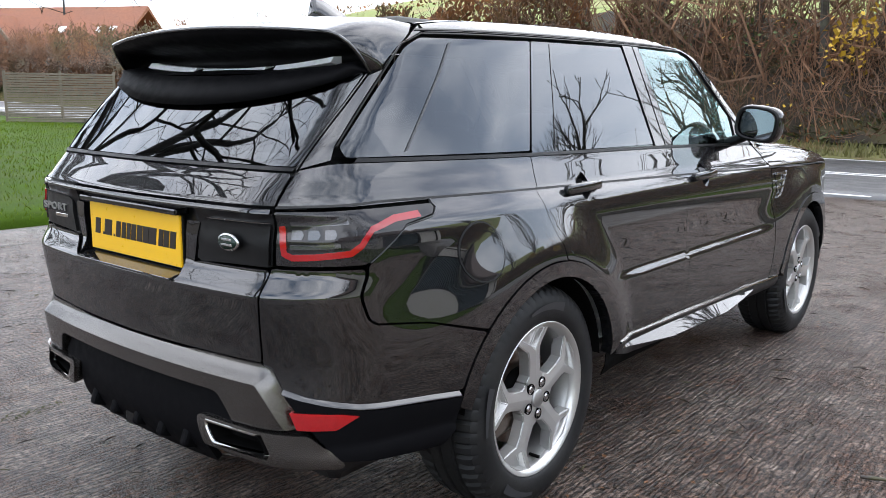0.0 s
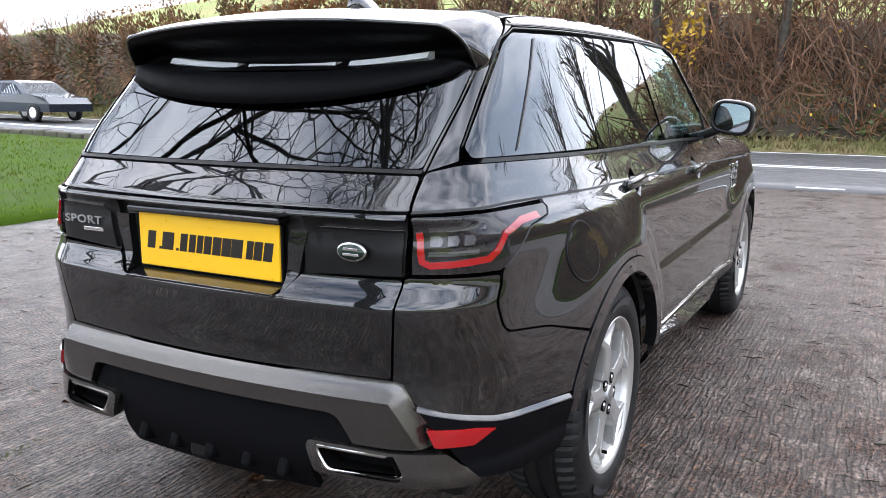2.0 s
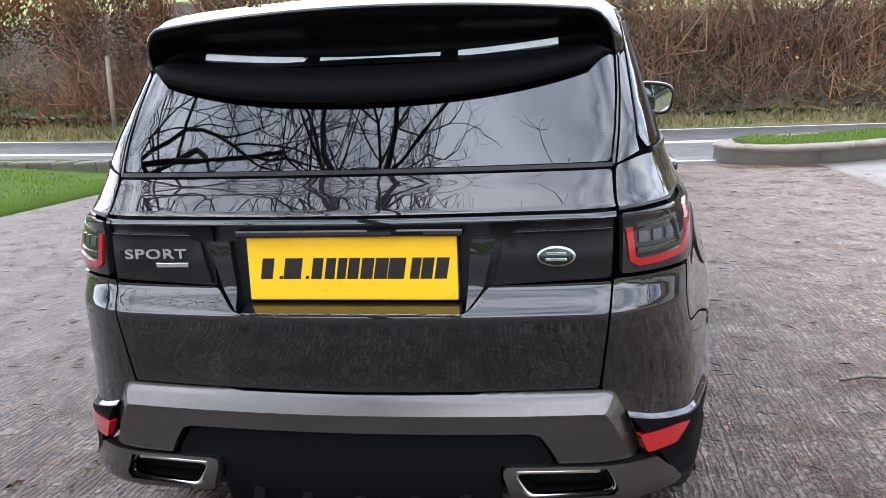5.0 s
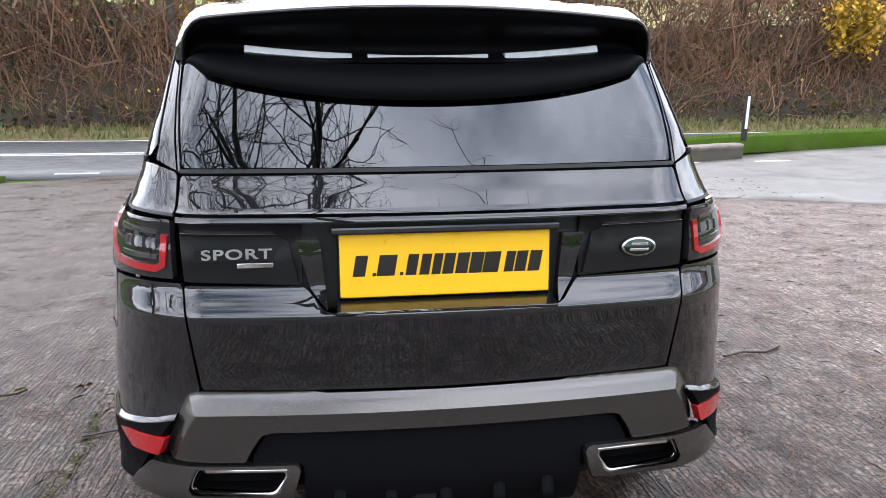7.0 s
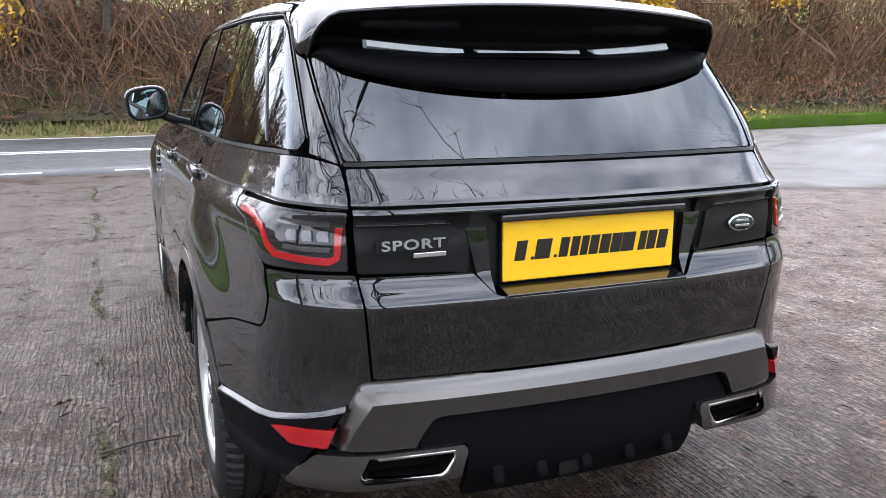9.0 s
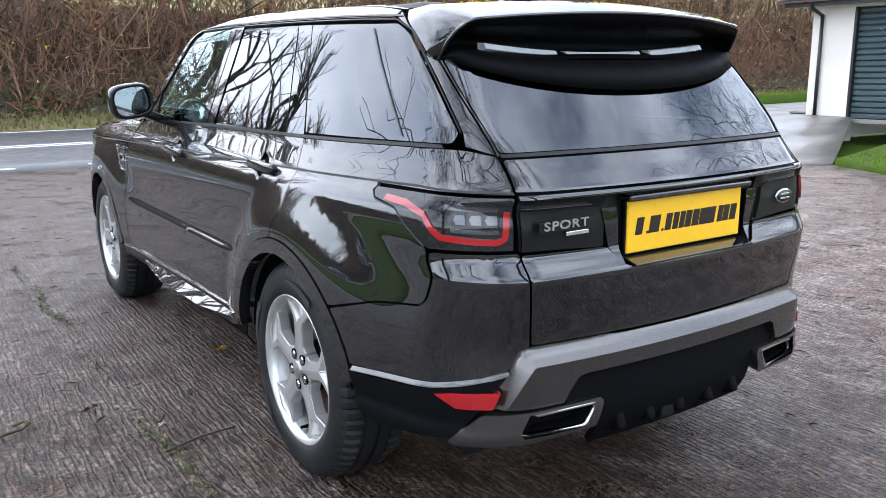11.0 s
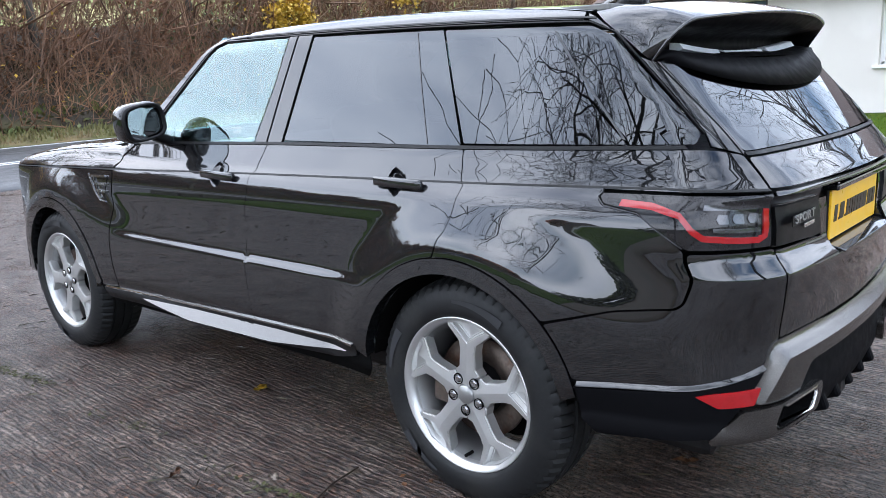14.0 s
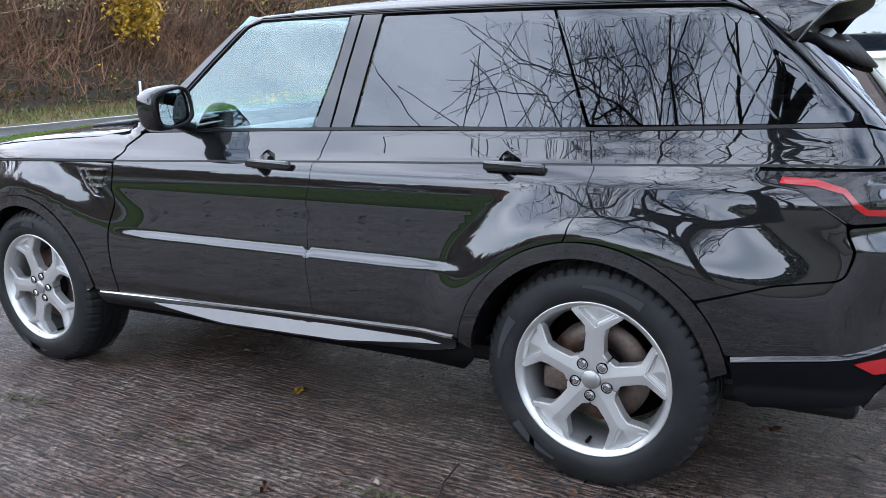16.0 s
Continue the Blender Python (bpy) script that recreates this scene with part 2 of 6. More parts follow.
def on_top(xy):
    x, y = xy.T
    return meet(np.stack([x, y, 0 * x + 2.1], 1), np.tile([0., 0, -1], (len(x), 1)), 1.7)


def densify(outline, step):
    out = []
    for a, b in zip(outline, outline[1:] + outline[:1]):
        n = max(1, int(math.dist(a, b) / step + .5))
        out += [(a[0] + (b[0] - a[0]) * i / n, a[1] + (b[1] - a[1]) * i / n) for i in range(n)]
    return out


def soften(outline, r):
    """Corners cut round with a radius of about r."""
    out, n = [], len(outline)
    for i in range(n):
        p, a, b = (Vector(outline[k % n]) for k in (i, i - 1, i + 1))
        ka, kb = min(r, (a - p).length * .45), min(r, (b - p).length * .45)
        s, e = p + (a - p).normalized() * ka, p + (b - p).normalized() * kb
        turn = abs((p - a).angle(b - p, 0))
        steps = 5 if turn > .25 else 1
        for k in range(steps + 1):
            t = k / steps
            q = s * (1 - t) ** 2 + p * 2 * t * (1 - t) + e * t * t
            out.append((q.x, q.y))
    return out


def area(outline):
    return sum(a[0] * b[1] - b[0] * a[1] for a, b in zip(outline, outline[1:] + outline[:1])) / 2


def shrunk(outline, d):
    if area(outline) < 0:
        outline = outline[::-1]
    p = np.array(outline)
    t = np.roll(p, -1, 0) - np.roll(p, 1, 0)
    t /= np.maximum(np.linalg.norm(t, axis=1, keepdims=True), 1e-9)
    return p + np.stack([-t[:, 1], t[:, 0]], 1) * d


def within(pts, poly):
    x, y = pts.T
    inside = np.zeros(len(pts), bool)
    j = len(poly) - 1
    for i in range(len(poly)):
        (xi, yi), (xj, yj) = poly[i], poly[j]
        if yi != yj:
            inside ^= ((yi > y) != (yj > y)) & (x < (xj - xi) * (y - yi) / (yj - yi) + xi)
        j = i
    return inside


def from_points(name, verts, faces, material, parent=None, label="", normals=None, smooth=True):
    me = bpy.data.meshes.new(name)
    me.from_pydata([tuple(v) for v in verts], [], faces)
    me.materials.append(material)
    me.shade_smooth() if smooth else None
    if normals is not None:
        me.normals_split_custom_set([tuple(n) for n in normals])
    ob = new(name, me)
    if parent:
        ob.parent = parent
    if label:
        ob["label"] = label
    return ob


def panel(name, outline, material, parent, side=1, off=0.0, depth=.012, grid=.03, gap=.0013, round_off=.012, label="", top=False, shape=None, both=False, crease=None, facet=None, holes=()):
    """A sheet on the body within an outline in (u, z), or in (x, y) for the top, its edges turned in."""
    if both:
        outline = outline + [(-u, z) for u, z in outline[::-1]]
        outline = [p for i, p in enumerate(outline) if math.dist(p, outline[i - 1]) > 1e-6]
    edge = shrunk(densify(soften(outline, round_off) if round_off else outline, .02), gap)
    n = len(edge)
    lo, hi = edge.min(0), edge.max(0)
    gx, gy = np.meshgrid(np.arange(lo[0] + grid / 2, hi[0], grid), np.arange(lo[1] + grid / 2, hi[1], grid))
    gx[1::2] += grid / 2
    inner = np.stack([gx.ravel(), gy.ravel()], 1)
    inner = inner[within(inner, edge)]
    if len(inner):
        near = np.min(np.linalg.norm(inner[:, None] - edge[None], axis=2), 1)
        inner = inner[near > grid * .35]
    for hole in holes:
        ring = np.array(densify(hole, .007))
        if len(inner):
            inner = inner[~within(inner, ring)]
            inner = inner[np.min(np.linalg.norm(inner[:, None] - ring[None], axis=2), 1) > .006]
        inner = np.concatenate([inner, ring])
    if crease:
        dense = np.concatenate([np.array(line(c, .008)) for c in crease])
        dense = dense[within(dense, edge)]
        dense = dense[np.min(np.linalg.norm(dense[:, None] - edge[None], axis=2), 1) > .004]
        inner = inner[np.min(np.linalg.norm(inner[:, None] - dense[None], axis=2), 1) > .0075]
        inner = np.concatenate([inner, dense])
    flat = np.concatenate([edge, inner]) if len(inner) else edge
    got = geometry.delaunay_2d_cdt([Vector(p) for p in flat], [], [list(range(n))], 1, 1e-6)
    flat = np.array([tuple(p) for p in got[0]])
    tris = [list(f) for f in got[2]]
    for hole in holes:
        gone = within(np.array([flat[f].mean(0) for f in tris]), np.array(hole))
        tris = [f for f, g in zip(tris, gone) if not g]
    rim = [0] * n
    for k, olds in enumerate(got[3]):
        for o in olds:
            if o < n:
                rim[o] = k
    mirrored = np.sign(flat[:, 0]) if (both and not top) else np.ones(len(flat))
    mirrored[mirrored == 0] = 1
    use = flat.copy()
    if both and not top:
        use[:, 0] = np.abs(use[:, 0])
    pts = on_top(use) if top else on_wrap(use)
    nor = gradient(pts)
    if shape is not None:
        pts = pts + nor * shape(flat)[:, None]
    pts = pts + nor * off
    if not top:
        pts[:, 0] *= mirrored * side
        nor[:, 0] *= mirrored * side
    if shape is not None:
        acc = np.zeros_like(pts)
        for f in tris:
            fn = np.cross(pts[f[1]] - pts[f[0]], pts[f[2]] - pts[f[0]])
            fn = fn if fn @ nor[f[0]] > 0 else -fn
            acc[f] += fn
        nor = acc / np.maximum(np.linalg.norm(acc, axis=1, keepdims=True), 1e-12)
    groups, sets = None, {}
    if facet is not None:
        groups = facet(np.array([flat[f].mean(0) for f in tris]))
        for g, f in zip(groups, tris):
            acc = sets.setdefault(int(g), np.zeros_like(pts))
            fn = np.cross(pts[f[1]] - pts[f[0]], pts[f[2]] - pts[f[0]])
            acc[f] += fn if fn @ nor[f[0]] > 0 else -fn
    faces, loops, beside = [], [], {}
    for q, f in enumerate(tris):
        fn = np.cross(pts[f[1]] - pts[f[0]], pts[f[2]] - pts[f[0]])
        if fn @ nor[f[0]] < 0:
            f = f[::-1]
        faces.append(f)
        use_n = nor if groups is None else sets[int(groups[q])]
        loops += [use_n[k] / max(np.linalg.norm(use_n[k]), 1e-12) for k in f]
        for a, b in zip(f, f[1:] + f[:1]):
            beside[frozenset((a, b))] = pts[f].mean(0)
    verts = list(pts)
    base = len(verts)
    verts += [pts[k] - nor[k] * depth for k in rim]
    mid = pts[rim].mean(0)
    for i in range(n):
        j = (i + 1) % n
        f = [rim[i], rim[j], base + j, base + i]
        if len({rim[i], rim[j]}) < 2:
            continue
        fn = np.cross(verts[f[1]] - verts[f[0]], verts[f[3]] - verts[f[0]])
        k = np.linalg.norm(fn)
        fn = fn / k if k > 1e-12 else nor[rim[i]]
        if fn @ ((verts[rim[i]] + verts[rim[j]]) / 2 - beside.get(frozenset((rim[i], rim[j])), mid)) < 0:
            f, fn = f[::-1], -fn
        faces.append(f)
        loops += [fn] * 4
    return from_points(name, verts, faces, material, parent, label, loops)


def ribbon(name, uz, rows, material, parent, side, label="", ends=0.0, crisp=False):
    """A narrow formed strip along a line on the body: rows of (height over the line, way out)."""
    uz = np.array(uz)
    n = len(uz)
    t = np.linspace(0, 1, n)
    fade = np.minimum(1, np.minimum(t, 1 - t) / ends) ** .8 if ends else np.ones(n)
    v, f = [], []
    use = [q for a, b in zip(rows, rows[1:]) for q in (a, b)] if crisp else rows
    for dz, out in use:
        p = on_wrap(uz + np.stack([0 * t, dz * fade], 1))
        g = gradient(p)
        if crisp:
            p, g = on_wrap(uz) + np.stack([0 * t, 0 * t, dz * fade], 1), np.tile([1.0, 0, 0], (n, 1))
        v += [tuple(q) for q in (p + g * (out * fade)[:, None]) * [side, 1, 1]]
    for k in range(0, len(use) - 1, 2 if crisp else 1):
        for i in range(n - 1):
            q = (k * n + i, k * n + i + 1, (k + 1) * n + i + 1, (k + 1) * n + i)
            f.append(q if side < 0 else q[::-1])
    return from_points(name, v, f, material, parent, label)


def strip(points, width):
    """The outline of a band of that width along a line."""
    p = np.array(points, float)
    t = np.gradient(p, axis=0)
    t /= np.linalg.norm(t, axis=1, keepdims=True)
    n = np.stack([-t[:, 1], t[:, 0]], 1) * width / 2
    return [tuple(q) for q in np.concatenate([p + n, (p - n)[::-1]])]


def line(points, step=.03):
    out = []
    for a, b in zip(points, points[1:]):
        n = max(1, int(math.dist(a, b) / step + .5))
        out += [(a[0] + (b[0] - a[0]) * i / n, a[1] + (b[1] - a[1]) * i / n) for i in range(n)]
    return out + [points[-1]]


def arc(y0, z0, r, a0, a1, n=16):
    return [(y0 + r * math.cos(radians(a0 + (a1 - a0) * i / n)), z0 + r * math.sin(radians(a0 + (a1 - a0) * i / n))) for i in range(n + 1)]


# ---- general mesh helpers ----
def part(name, bm, material, parent=None, label="", smooth=False):
    me = bpy.data.meshes.new(name)
    bm.to_mesh(me)
    bm.free()
    me.materials.append(material)
    if smooth:
        me.shade_smooth()
    ob = new(name, me)
    if parent:
        ob.parent = parent
    if label:
        ob["label"] = label
    return ob


def box(size, at=(0, 0, 0), bevel=0.0, turn=None, segments=2, bm=None):
    own = bmesh.new()
    bmesh.ops.create_cube(own, size=1)
    for v in own.verts:
        v.co = Vector((v.co.x * size[0], v.co.y * size[1], v.co.z * size[2]))
    if bevel:
        bmesh.ops.bevel(own, geom=own.edges[:], offset=bevel, segments=segments, affect="EDGES", profile=.5)
    m = Matrix.Translation(at) @ (turn.to_4x4() if turn else Matrix())
    own.transform(m)
    if bm is None:
        return own
    me = bpy.data.meshes.new("t")
    own.to_mesh(me)
    own.free()
    bm.from_mesh(me)
    bpy.data.meshes.remove(me)
    return bm


def lathe(profile, segments=64, close=False):
    """A turned form about x: profile of (x, r)."""
    bm = bmesh.new()
    rings = []
    for i in range(segments):
        a = 2 * math.pi * i / segments
        rings.append([bm.verts.new((x, r * math.sin(a), r * math.cos(a))) for x, r in profile])
    n = len(profile)
    for i in range(segments):
        a, b = rings[i], rings[(i + 1) % segments]
        for k in range(n if close else n - 1):
            l = (k + 1) % n
            bm.faces.new((a[k], a[l], b[l], b[k]))
    bmesh.ops.recalc_face_normals(bm, faces=bm.faces)
    return bm


def prism(outline, depth, bevel=0.0):
    """An outline in (y, z) with thickness along +x, from 0 to depth."""
    bm = bmesh.new()
    front = [bm.verts.new((depth, y, z)) for y, z in outline]
    back = [bm.verts.new((0, y, z)) for y, z in outline]
    bm.faces.new(front)
    bm.faces.new(back[::-1])
    n = len(front)
    for i in range(n):
        bm.faces.new((front[i], back[i], back[(i + 1) % n], front[(i + 1) % n]))
    bmesh.ops.recalc_face_normals(bm, faces=bm.faces)
    if bevel:
        bmesh.ops.bevel(bm, geom=[e for e in bm.edges if all(v.co.x > depth * .5 for v in e.verts)], offset=bevel, segments=2, affect="EDGES")
    return bm


def thing(name, at=(0, 0, 0), label="", category="", group="", kind=""):
    ob = new(name)
    ob.location = at
    return tagged(ob, label, category, group, kind)


# ---- ground, road, verges ----
def rise(x, y=0.0):
    """The ground's height: level round the car, climbing gently to one side."""
    return .022 * math.log1p(math.exp(-(x + 8) * .8)) / .8


def sheet(name, outline, material, lift=0.0, thick=.05, step=.5, height=None, label="", category="", jitter=0.0, kind="structure"):
    """A laid surface within an outline, following the ground."""
    edge = densify(outline, step)
    n = len(edge)
    e = np.array(edge)
    lo, hi = e.min(0), e.max(0)
    gx, gy = np.meshgrid(np.arange(lo[0] + step / 2, hi[0], step), np.arange(lo[1] + step / 2, hi[1], step))
    inner = np.stack([gx.ravel(), gy.ravel()], 1)
    inner = inner[within(inner, e)]
    if len(inner):
        d = np.concatenate([np.min(np.linalg.norm(inner[k:k + 400, None] - e[None], axis=2), 1) for k in range(0, len(inner), 400)])
        inner = inner[d > step * .3]
    flat = np.concatenate([e, inner]) if len(inner) else e
    got = geometry.delaunay_2d_cdt([Vector(p) for p in flat], [], [list(range(n))], 1, 1e-6)
    verts, rng = [], random.Random(len(flat))
    for p in got[0]:
        z = (height(p.x, p.y) if height else rise(p.x)) + lift + rng.uniform(-jitter, jitter)
        verts.append((p.x, p.y, z))
    faces = []
    for f in got[2]:
        a, b, c = (verts[k] for k in f)
        up = (b[0] - a[0]) * (c[1] - a[1]) - (b[1] - a[1]) * (c[0] - a[0]) > 0
        faces.append(list(f) if up else list(f)[::-1])
    rim = {}
    for k, olds in enumerate(got[3]):
        for o in olds:
            if o < n:
                rim[o] = k
    base = len(verts)
    verts += [(verts[rim[i]][0], verts[rim[i]][1], verts[rim[i]][2] - thick) for i in range(n)]
    ccw = area(edge) > 0
    for i in range(n):
        j = (i + 1) % n
        f = [rim[i], base + i, base + j, rim[j]]
        faces.append(f if ccw else f[::-1])
    ob = from_points(name, verts, faces, material)
    return tagged(ob, label, category, kind=kind)


def wet_concrete():
    m, n, l, p = fresh("wet_ribbed_concrete")
    tc = n.new("ShaderNodeTexCoord")

    def noise_at(scale, detail=6, stretch=None, rough=.55):
        t = n.new("ShaderNodeTexNoise")
        t.inputs["Scale"].default_value, t.inputs["Detail"].default_value, t.inputs["Roughness"].default_value = scale, detail, rough
        if stretch:
            mp = n.new("ShaderNodeMapping")
            mp.inputs["Scale"].default_value = stretch
            l.new(tc.outputs["Object"], mp.inputs["Vector"])
            l.new(mp.outputs["Vector"], t.inputs["Vector"])
        else:
            l.new(tc.outputs["Object"], t.inputs["Vector"])
        return t.outputs["Fac"]

    def ramp_of(value, a, b, ca, cb):
        r = n.new("ShaderNodeValToRGB")
        r.color_ramp.elements[0].position, r.color_ramp.elements[1].position = a, b
        r.color_ramp.elements[0].color, r.color_ramp.elements[1].color = (*ca, 1), (*cb, 1)
        l.new(value, r.inputs["Fac"])
        return r.outputs["Color"]

    def blend(fac, a, b, mode="MIX"):
        x = n.new("ShaderNodeMix")
        x.data_type, x.blend_type = "RGBA", mode
        for key, v in (("Factor", fac), ("A", a), ("B", b)):
            if isinstance(v, (int, float)):
                x.inputs[key].default_value = v
            else:
                l.new(v, x.inputs[key])
        return x.outputs["Result"]
    grit = ramp_of(noise_at(48, 8, (1, .7, 1), .8), .44, .56, (.004, .0033, .0030), (.270, .217, .182))
    stain = ramp_of(noise_at(3.2, 9, None, .65), .38, .62, (.50, .33, .25), (1, 1, 1))
    streak = ramp_of(noise_at(26, 8, (1, .16, 1), .75), .36, .57, (.32, .28, .25), (1.1, 1.1, 1.1))
    blot = ramp_of(noise_at(10, 9, (1, .7, 1), .72), .40, .55, (.40, .34, .31), (1.12, 1.12, 1.12))
    moss = ramp_of(noise_at(3.0, 9), .60, .72, (0, 0, 0), (1, 1, 1))
    col = blend(1.0, blend(1.0, blend(1.0, grit, stain, "MULTIPLY"), streak, "MULTIPLY"), blot, "MULTIPLY")
    green = ramp_of(noise_at(45, 4), .3, .7, (.020, .020, .010), (.08, .07, .035))
    half = n.new("ShaderNodeMath")
    half.operation, half.inputs[1].default_value = "MULTIPLY", .45
    l.new(moss, half.inputs[0])
    col = blend(half.outputs[0], col, green)
    # ribs from tamping run along y, broken up; their grooves are coloured darker
    ribs = n.new("ShaderNodeTexWave")
    ribs.wave_type, ribs.bands_direction = "BANDS", "X"
    ribs.inputs["Scale"].default_value, ribs.inputs["Distortion"].default_value = 11.5, 8.0
    ribs.inputs["Detail"].default_value, ribs.inputs["Detail Scale"].default_value = 5, 3.0
    mp = n.new("ShaderNodeMapping")
    mp.inputs["Scale"].default_value = (1, .22, 1)
    mp.inputs["Rotation"].default_value = (0, 0, radians(4))
    l.new(tc.outputs["Object"], mp.inputs["Vector"])
    l.new(mp.outputs["Vector"], ribs.inputs["Vector"])
    groove = ramp_of(ribs.outputs["Fac"], .08, .50, (.46, .42, .40), (1.1, 1.1, 1.1))
    col = blend(1.0, col, groove, "MULTIPLY")
    # towards the drive the wet sky sheen is put into a lighter base colour
    place = n.new("ShaderNodeSeparateXYZ")
    l.new(tc.outputs["Object"], place.inputs["Vector"])
    edge = n.new("ShaderNodeMapRange")
    edge.interpolation_type = "SMOOTHSTEP"
    edge.inputs["From Min"].default_value, edge.inputs["From Max"].default_value = .9, 3.4
    edge.inputs["To Min"].default_value, edge.inputs["To Max"].default_value = 1.0, 2.1
    l.new(place.outputs["X"], edge.inputs["Value"])
    sky_sheen = n.new("ShaderNodeVectorMath")
    sky_sheen.operation = "SCALE"
    l.new(col, sky_sheen.inputs[0])
    l.new(edge.outputs["Result"], sky_sheen.inputs["Scale"])
    l.new(sky_sheen.outputs["Vector"], p.inputs["Base Color"])
    wet = n.new("ShaderNodeMapRange")
    wet.inputs["From Min"].default_value, wet.inputs["From Max"].default_value = .35, .68
    wet.inputs["To Min"].default_value, wet.inputs["To Max"].default_value = .16, .42
    l.new(noise_at(1.6, 8, None, .62), wet.inputs["Value"])
    glint = n.new("ShaderNodeMapRange")
    glint.inputs["From Min"].default_value, glint.inputs["From Max"].default_value = .38, .62
    glint.inputs["To Min"].default_value, glint.inputs["To Max"].default_value = -.05, .22
    l.new(noise_at(150, 4, (1, .6, 1), .7), glint.inputs["Value"])
    uneven = n.new("ShaderNodeMath")
    uneven.operation, uneven.use_clamp = "ADD", True
    l.new(wet.outputs["Result"], uneven.inputs[0])
    l.new(glint.outputs["Result"], uneven.inputs[1])
    l.new(uneven.outputs[0], p.inputs["Roughness"])
    height = n.new("ShaderNodeMath")
    height.operation, height.inputs[1].default_value = "MULTIPLY_ADD", .70
    l.new(ribs.outputs["Fac"], height.inputs[0])
    l.new(noise_at(52, 9, (1, .6, 1), .82), height.inputs[2])
    b = n.new("ShaderNodeBump")
    b.inputs["Strength"].default_value, b.inputs["Distance"].default_value = 1.0, .0085
    l.new(height.outputs[0], b.inputs["Height"])
    l.new(b.outputs["Normal"], p.inputs["Normal"])
    p.inputs["IOR"].default_value = 1.42
    return m


CONCRETE = wet_concrete()
PALE_CONCRETE = surface("pale_damp_concrete", (.150, .135, .120), .42, 0, .18, 1.5, 40, .002, 60, rough_vary=.12, second=(.11, .098, .088))
ASPHALT = surface("damp_asphalt", (.062, .064, .068), .42, 0, .2, 3, 150, .003, 220, rough_vary=.10, second=(.085, .086, .088))
LINE_WHITE = surface("road_paint", (.72, .72, .70), .5, 0, .2, 8, 60, second=(.45, .45, .43), second_at=(.6, .75))
GRASS = surface("lawn_soil", (.046, .085, .006), .9, 0, .35, 2.2, 60, .01, 90, second=(.055, .085, .016), spec=.1)
BLADES = surface("grass_blades", (.098, .150, .005), .7, 0, .55, 1.2, 40, island=.8, second=(.115, .145, .022), second_at=(.52, .72), spec=.15)
ROUGH_GRASS = surface("rough_grass", (.12, .115, .035), .8, 0, .4, 1.5, 30, island=.8, second=(.17, .125, .055))
FIELD = surface("field_grass", (.20, .24, .055), .9, 0, .25, .05, 2, second=(.26, .23, .08))
EARTH = surface("bank_earth", (.035, .026, .016), .9, 0, .4, 1.2, 20, .03, 8, second=(.05, .042, .016))
TWIG = surface("hedge_twigs", (.145, .080, .046), .8, 0, .6, .5, 12, island=1.2, second=(.22, .118, .066))
LEAF_BROWN = surface("beech_leaves", (.21, .092, .034), .7, 0, .55, .45, 10, island=1.2, second=(.10, .075, .028))
LEAF_GREEN = surface("bramble_leaves", (.055, .080, .018), .55, 0, .5, .7, 12, island=1.0, second=(.10, .105, .03))
LEAF_YELLOW = surface("yellow_leaves", (.48, .30, .020), .6, 0, .4, 2, 20, island=.9, second=(.30, .20, .02))
BARK = surface("bark", (.055, .047, .038), .85, 0, .4, 4, 40, .012, 30, second=(.075, .075, .05))
BARK_DARK = surface("wet_bark", (.022, .019, .016), .8, 0, .4, 4, 40, .006, 30)
STONE = surface("kerb_stone", (.075, .065, .052), .6, 0, .3, 3, 40, .008, 40, second=(.08, .08, .045), per_object=.8)
LITTER_GROUND = surface("leafy_ground", (.085, .062, .040), .8, 0, .4, 3, 40, .02, 30, second=(.055, .058, .028))
COPING = surface("worn_coping", (.19, .155, .13), .6, 0, .25, 5, 60, .004, 60, second=(.12, .10, .075))
RENDER_WHITE = surface("white_render", (.74, .70, .64), .8, 0, .05, .8, 60, .001, 120, second=(.66, .62, .56))
PLINTH = surface("grey_plinth", (.24, .225, .20), .8, 0, .2, 3, 40)
SHUTTER = surface("blue_grey_shutter", (.085, .12, .135), .22, .35, .12, 2, 40, rough_vary=.08)
SLATE = surface("brown_roof_tile", (.11, .075, .06), .7, 0, .3, 3, 30, per_object=.6)
TILE_RED = surface("red_roof_tile", (.25, .10, .055), .8, 0, .2, .6, 5)
BRICK = surface("red_brick", (.26, .11, .07), .85, 0, .2, .8, 6)
WHITE_FRAME = surface("white_upvc", (.80, .80, .78), .35, 0, .03)
PIPE_BLACK = surface("black_downpipe", (.015, .015, .015), .4, 0, .1)
OAK = surface("grey_timber", (.19, .16, .12), .8, 0, .3, 6, 60)
LEAF_LITTER = surface("fallen_leaves", (.17, .075, .030), .45, 0, .5, 6, 60, island=1.0, second=(.10, .045, .022))
TWIG_WET = surface("wet_twig", (.030, .022, .016), .4, 0, .3, 9, 60, second=(.06, .055, .02))
MOSS = surface("moss", (.050, .052, .016), .9, 0, .4, 12, 80, .01, 60, island=.6)
BLUE_PAINT = surface("dark_blue_paint", (.022, .032, .048), .3, .5, .1, 600, 1500, coat=1)
WORLD_GLASS = glazing("dark_car_glass", (.05, .05, .055), 1.9)

